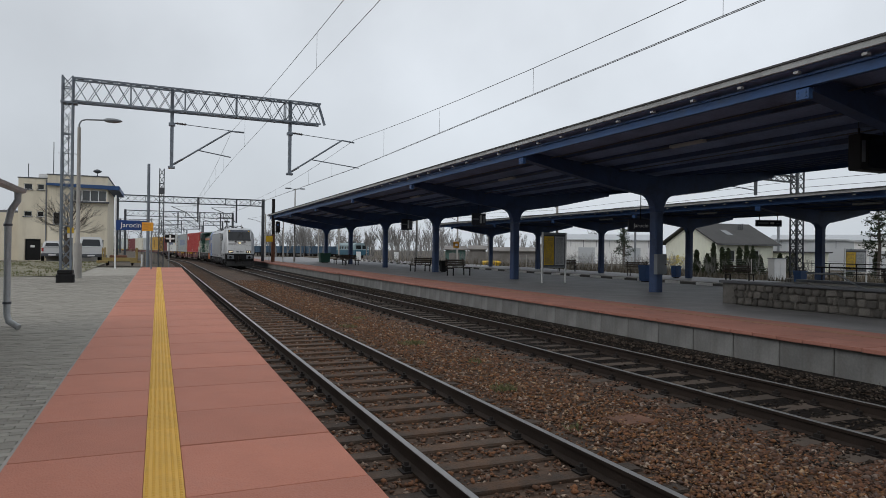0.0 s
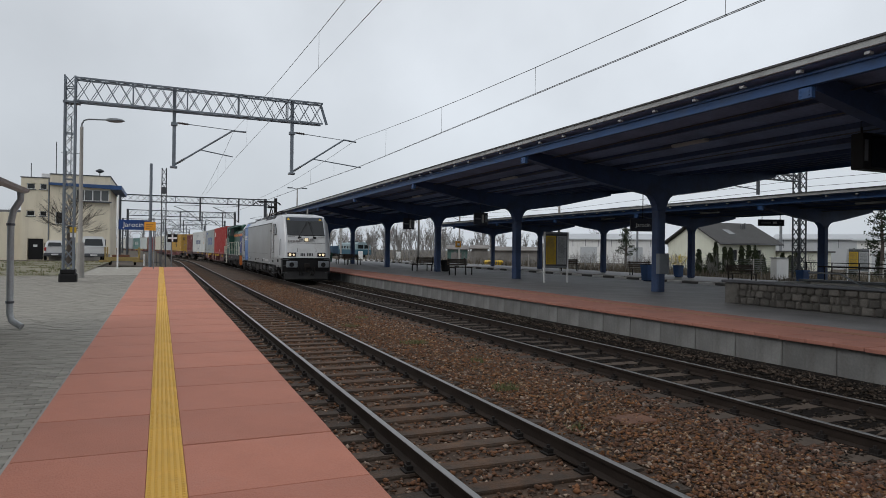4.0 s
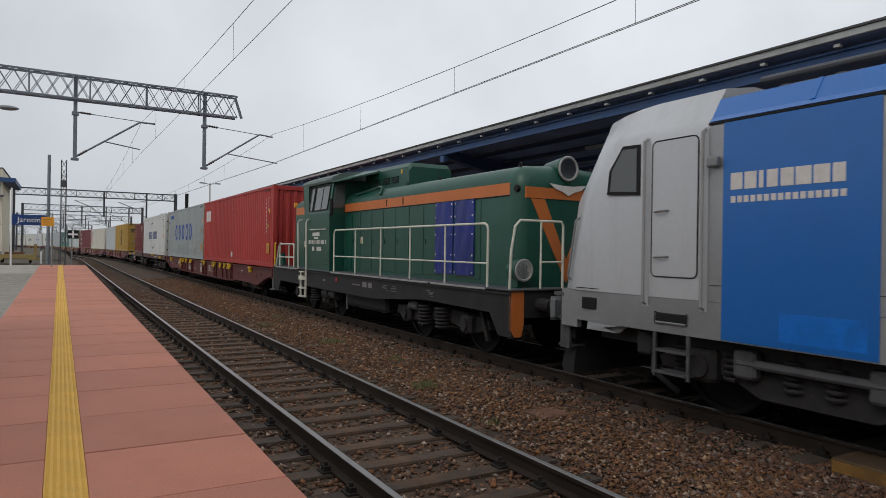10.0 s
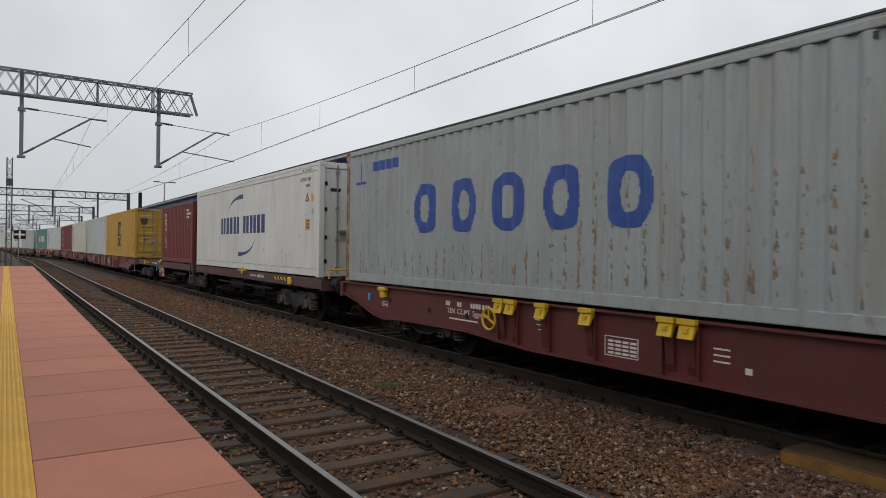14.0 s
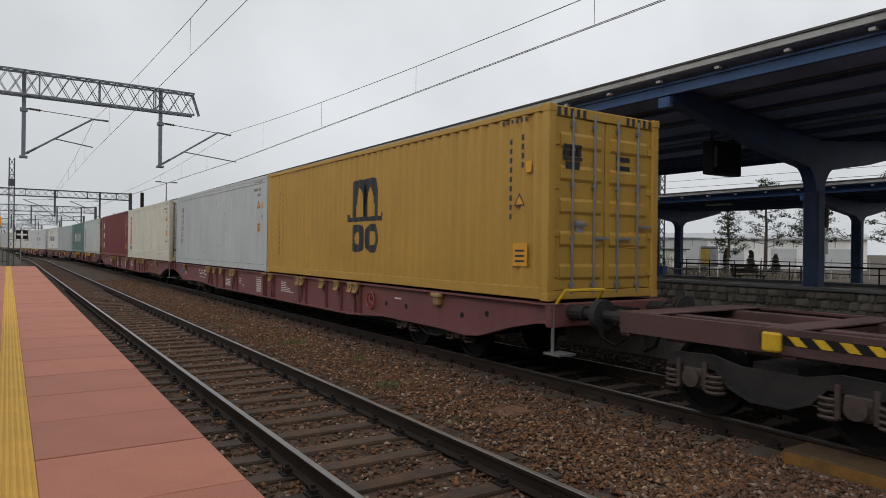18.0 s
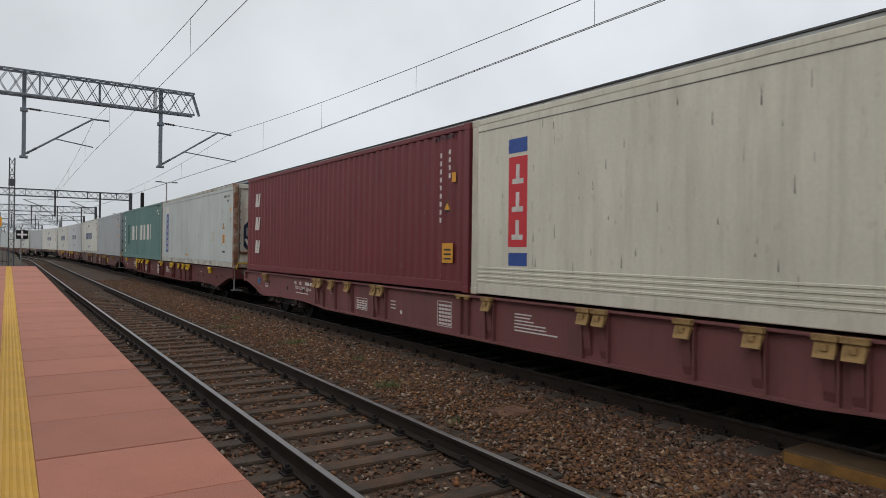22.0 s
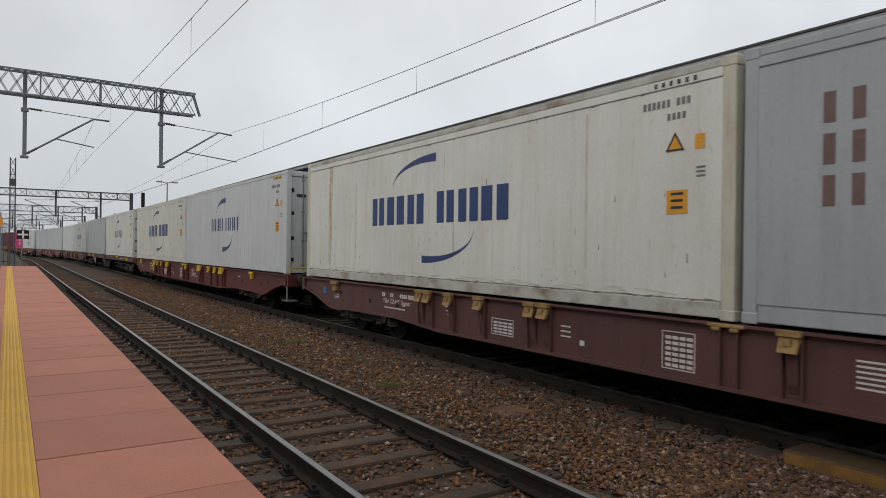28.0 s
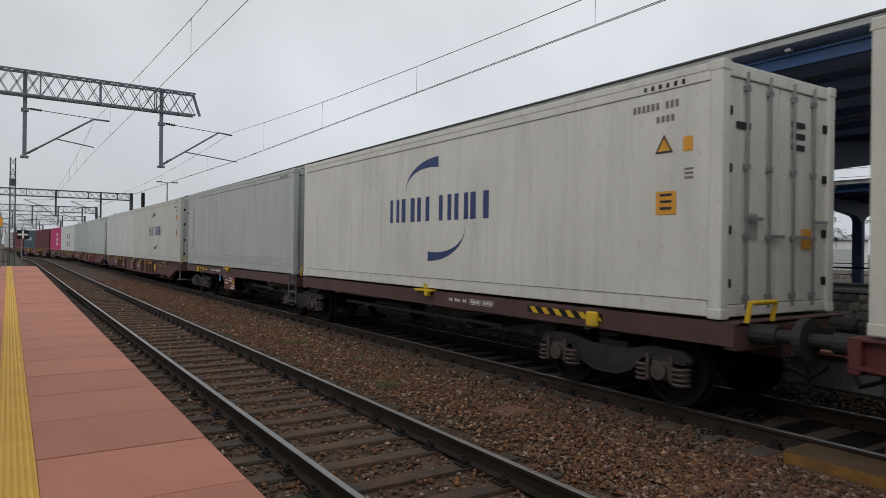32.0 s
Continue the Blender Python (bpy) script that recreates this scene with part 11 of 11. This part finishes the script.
part("post", Geo().tube([(0, 0, -0.1), (0, 0, 2.3)], 0.03, 6), GALV, os2)
part("plate", Geo().cbox(-0.26, 0.26, -0.03, -0.005, 1.75, 2.26, 0.008), ORANGE, os2)
part("mark", Geo().box(-0.1, 0.12, -0.036, -0.031, 1.9, 2.1), WHITE, os2)

# the island's far end
si = thing("track_signal", "short signal on a post with a round blue head", "signal", (11.9, 70.2, 0))
part("post", Geo().tube([(0, 0, 0), (-0.1, 0, 3.4)], 0.05, 8), POLE_CONC, si)
part("arm", Geo().tube([(-0.08, 0, 3.3), (-0.45, 0, 3.4)], 0.03, 6), BLACK, si)
part("head", Geo().cbox(-0.78, -0.36, -0.12, 0.1, 3.15, 4.3, 0.06), BLACK, si, "black signal head")
part("lens", Geo().disc((-0.57, -0.13, 3.95), 0.11, "y", 0.04, 14), BLUE_STEEL, si)
part("lens", Geo().disc((-0.57, -0.13, 3.5), 0.11, "y", 0.04, 14), GLASS, si)
dp = thing("dark_post", "dark steel post with a rusty lower part", "mast", (11.25, 72.7, 0))
part("post_upper", Geo().cbox(-0.15, 0.15, -0.15, 0.15, 3.0, 6.8, 0.02), IRON, dp)
part("post_lower", Geo().cbox(-0.17, 0.17, -0.17, 0.17, -0.1, 3.0, 0.02), RUST, dp, "rusty lower half")
ys_ = thing("yellow_sign", "yellow warning sign on a thin post at the island end", "sign", (10.45, 70, 0))
part("post", Geo().tube([(0, 0, -0.1), (0, 0, 2.8)], 0.03, 6), GALV, ys_)
part("plate", Geo().cbox(-0.35, 0.35, -0.03, -0.005, 2.2, 2.8, 0.01), YELLOW, ys_)

# beyond the outer platform
ml = thing("lattice_mast", "tall rusty grey lattice catenary mast with a side arm", "mast", (35.7, 29, -0.2))
lattice(ml, (0, 0, 0), (0, 0, 6.75), (1, 0, 0), (0, 1, 0), 0.5, 0.5, 12, MAST_FAR, 0.07, 0.045)
lattice(ml, (-0.2, 0, 6.3), (-3.4, 0, 6.35), (0, 0, 1), (0, 1, 0), 0.3, 0.35, 6, MAST_FAR, 0.05, 0.035)
part("drop_post", Geo().cbox(-3.5, -3.35, -0.07, 0.07, 5.2, 6.5, 0.01), MAST_FAR, ml)
part("cantilever", Geo().tube([(-3.5, 0, 5.5), (-5.2, 0.3, 5.7), (-6.2, 0.5, 5.4)], 0.03, 6), MAST_FAR, ml)
part("foot", Geo().cbox(-0.45, 0.45, -0.45, 0.45, -0.2, 0.3, 0.03), CONCRETE_PLAIN, ml)
wc = thing("switch_cabinet", "white free-standing electrical cabinet", "electrical cabinet", (37.7, 32.3, -0.25))
part("body", Geo().cbox(0, 1.1, 0, 0.5, 0.1, 1.5, 0.015), WHITE, wc)
for s in (0.02, 0.56):
    part("door", Geo().cbox(s, s + 0.52, -0.016, -0.002, 0.14, 1.44, 0.006), WHITE, wc)
part("plinth", Geo().box(0.03, 1.07, 0.03, 0.47, -0.05, 0.1), CONCRETE_PLAIN, wc)
part("roof", Geo().cbox(-0.05, 1.15, -0.06, 0.56, 1.5, 1.55, 0.01), GALV, wc)
rl = thing("platform_fence", "black tube railing along the outer platform's back edge", "railing", (0, 0, 0))
for k in range(17):
    part("post", Geo().tube([(33.6, 2 + 1.55 * k, -0.1), (33.6, 2 + 1.55 * k, 1.1)], 0.03, 6), BLACK, rl)
for zz in (0.55, 1.08):
    part("rail", Geo().tube([(33.6, 1.9, zz), (33.6, 26.9, zz)], 0.024, 6), BLACK, rl)
fe = thing("wire_fence", "grey wire mesh fence on thin posts behind the platforms", "fence")
for k in range(26):
    part("post", Geo().tube([(36.5 + 0.6 * k, 66 - 2.2 * k, -0.4), (36.5 + 0.6 * k, 66 - 2.2 * k, 1.15)], 0.035, 6), POLE_CONC, fe)
mesh_ = Geo()
for k in range(9):
    mesh_.tube([(36.5, 66, -0.2 + 0.16 * k), (51.5, 11, -0.2 + 0.16 * k)], 0.008, 3)
tagged(part("mesh_wire", mesh_, GALV, fe), kind="stuff")
rp = thing("rusty_pole", "rusty steel pole beyond the outer platform", "pole", (34.2, 18, -0.1))
part("shaft", Geo().tube([(0, 0, 0), (0, 0, 5.9)], 0.1, 8, 0.07), RUST, rp)
ws = thing("tall_signal", "white banded signal post on the outer platform", "signal", (31.0, 16, 0))
part("post", Geo().tube([(0, 0, -0.05), (0, 0, 3.9)], 0.07, 8), WHITE, ws)
part("head", Geo().cbox(-0.18, 0.18, -0.14, 0.1, 2.7, 3.8, 0.04), BLACK, ws)
part("plate", Geo().box(-0.2, 0.2, -0.09, -0.075, 1.5, 2.1), WHITE, ws)
for x, y, h in ((24.3, 64, 7.5), (24.3, 96, 7.2), (33.4, 52, 7.6), (35.2, 78, 7.4), (20, 118, 7.0), (15.5, 108, 7.4), (27.5, 124, 7.0)):
    pl = thing("catenary_mast", "slim weathered catenary mast in the yard", "mast", (x, y, -0.5), group="single masts in the yard")
    part("shaft", Geo().tube([(0, 0, 0), (0, 0, h)], 0.13, 8, 0.1), POLE_CONC, pl)
    part("arm", Geo().tube([(0, 0, h - 1.6), (-1.4, 0, h - 1.0), (-2.7, 0, h - 0.8)], 0.03, 5), MAST_FAR, pl)
    part("tie_rod", Geo().tube([(0, 0, h - 0.3), (-2.7, 0, h - 0.8)], 0.014, 5), MAST_FAR, pl)
for x, y in ((27, 95), (33.2, 96)):
    mp_ = thing("marker_post", "white marker post in the far yard", "marker post", (x, y, -0.5))
    part("shaft", Geo().cbox(-0.3, 0.3, -0.2, 0.2, 0, 1.7, 0.03), WHITE, mp_)

# handrails of the underpass stairs
hr = thing("stair_handrail", "steel stair handrail on black posts inside the parapet", "handrail")
part("rail", Geo().tube([(17.9, 14.2, 0.98), (17.9, 13.2, 0.98), (17.9, 8.2, -1.4)], 0.024, 8), GALV, hr, "bare steel handrail")
for k in range(7):
    part("post", Geo().tube([(18.58, 2.2 + 2.0 * k, 0.67), (18.58, 2.2 + 2.0 * k, 1.16)], 0.02, 6), BLACK, hr)
part("top_rail", Geo().tube([(18.58, 2.0, 1.16), (18.58, 14.4, 1.16)], 0.024, 8), BLACK, hr)


# ---- what moves ----
def run(t):
    """Where the engine's front buffers are along the track at t seconds."""
    return 66.92 - 7.310 * t - 0.046541 * t * t + 0.0000893 * t ** 3


def rolling(start, a, b, shift=0.0, lift=0.0):
    """The pose at t of a vehicle that begins start metres behind the engine's front, on bogies at a and b."""
    def at(t):
        s = run(t) + start
        x0, y0, _ = on_track(TRACK_2, s + a)
        x1, y1, _ = on_track(TRACK_2, s + b)
        turn = math.atan2(x0 - x1, y1 - y0)
        return (Matrix.Translation((x0, y0, RAIL_Z + lift)) @ Matrix.Rotation(turn, 4, "Z") @ Matrix.Translation((0, shift - a, 0)))
    return at


def motions():
    times = [k * 0.5 for k in range(65)]
    for ob, st, length, a, b in CONSIST:
        at = rolling(st, a, b)
        walk(ob, [(t, at(t)) for t in times])
    for ob, st, length, a, b, shift in LOADS:
        at = rolling(st, a, b, shift, 1.165)
        walk(ob, [(t, at(t)) for t in times])
    fine = [k / 15 for k in range(481)]
    for ob, y in WHEELS:
        x0, y0, r = ob.location
        if ob.parent in (ENGINE, SHUNTER) or ob.parent.name.startswith("articulated"):
            walk(ob, [(t, Matrix.Translation((x0, y0, r)) @ Matrix.Rotation((run(0) - run(t)) / r, 4, "X")) for t in fine])


motions()
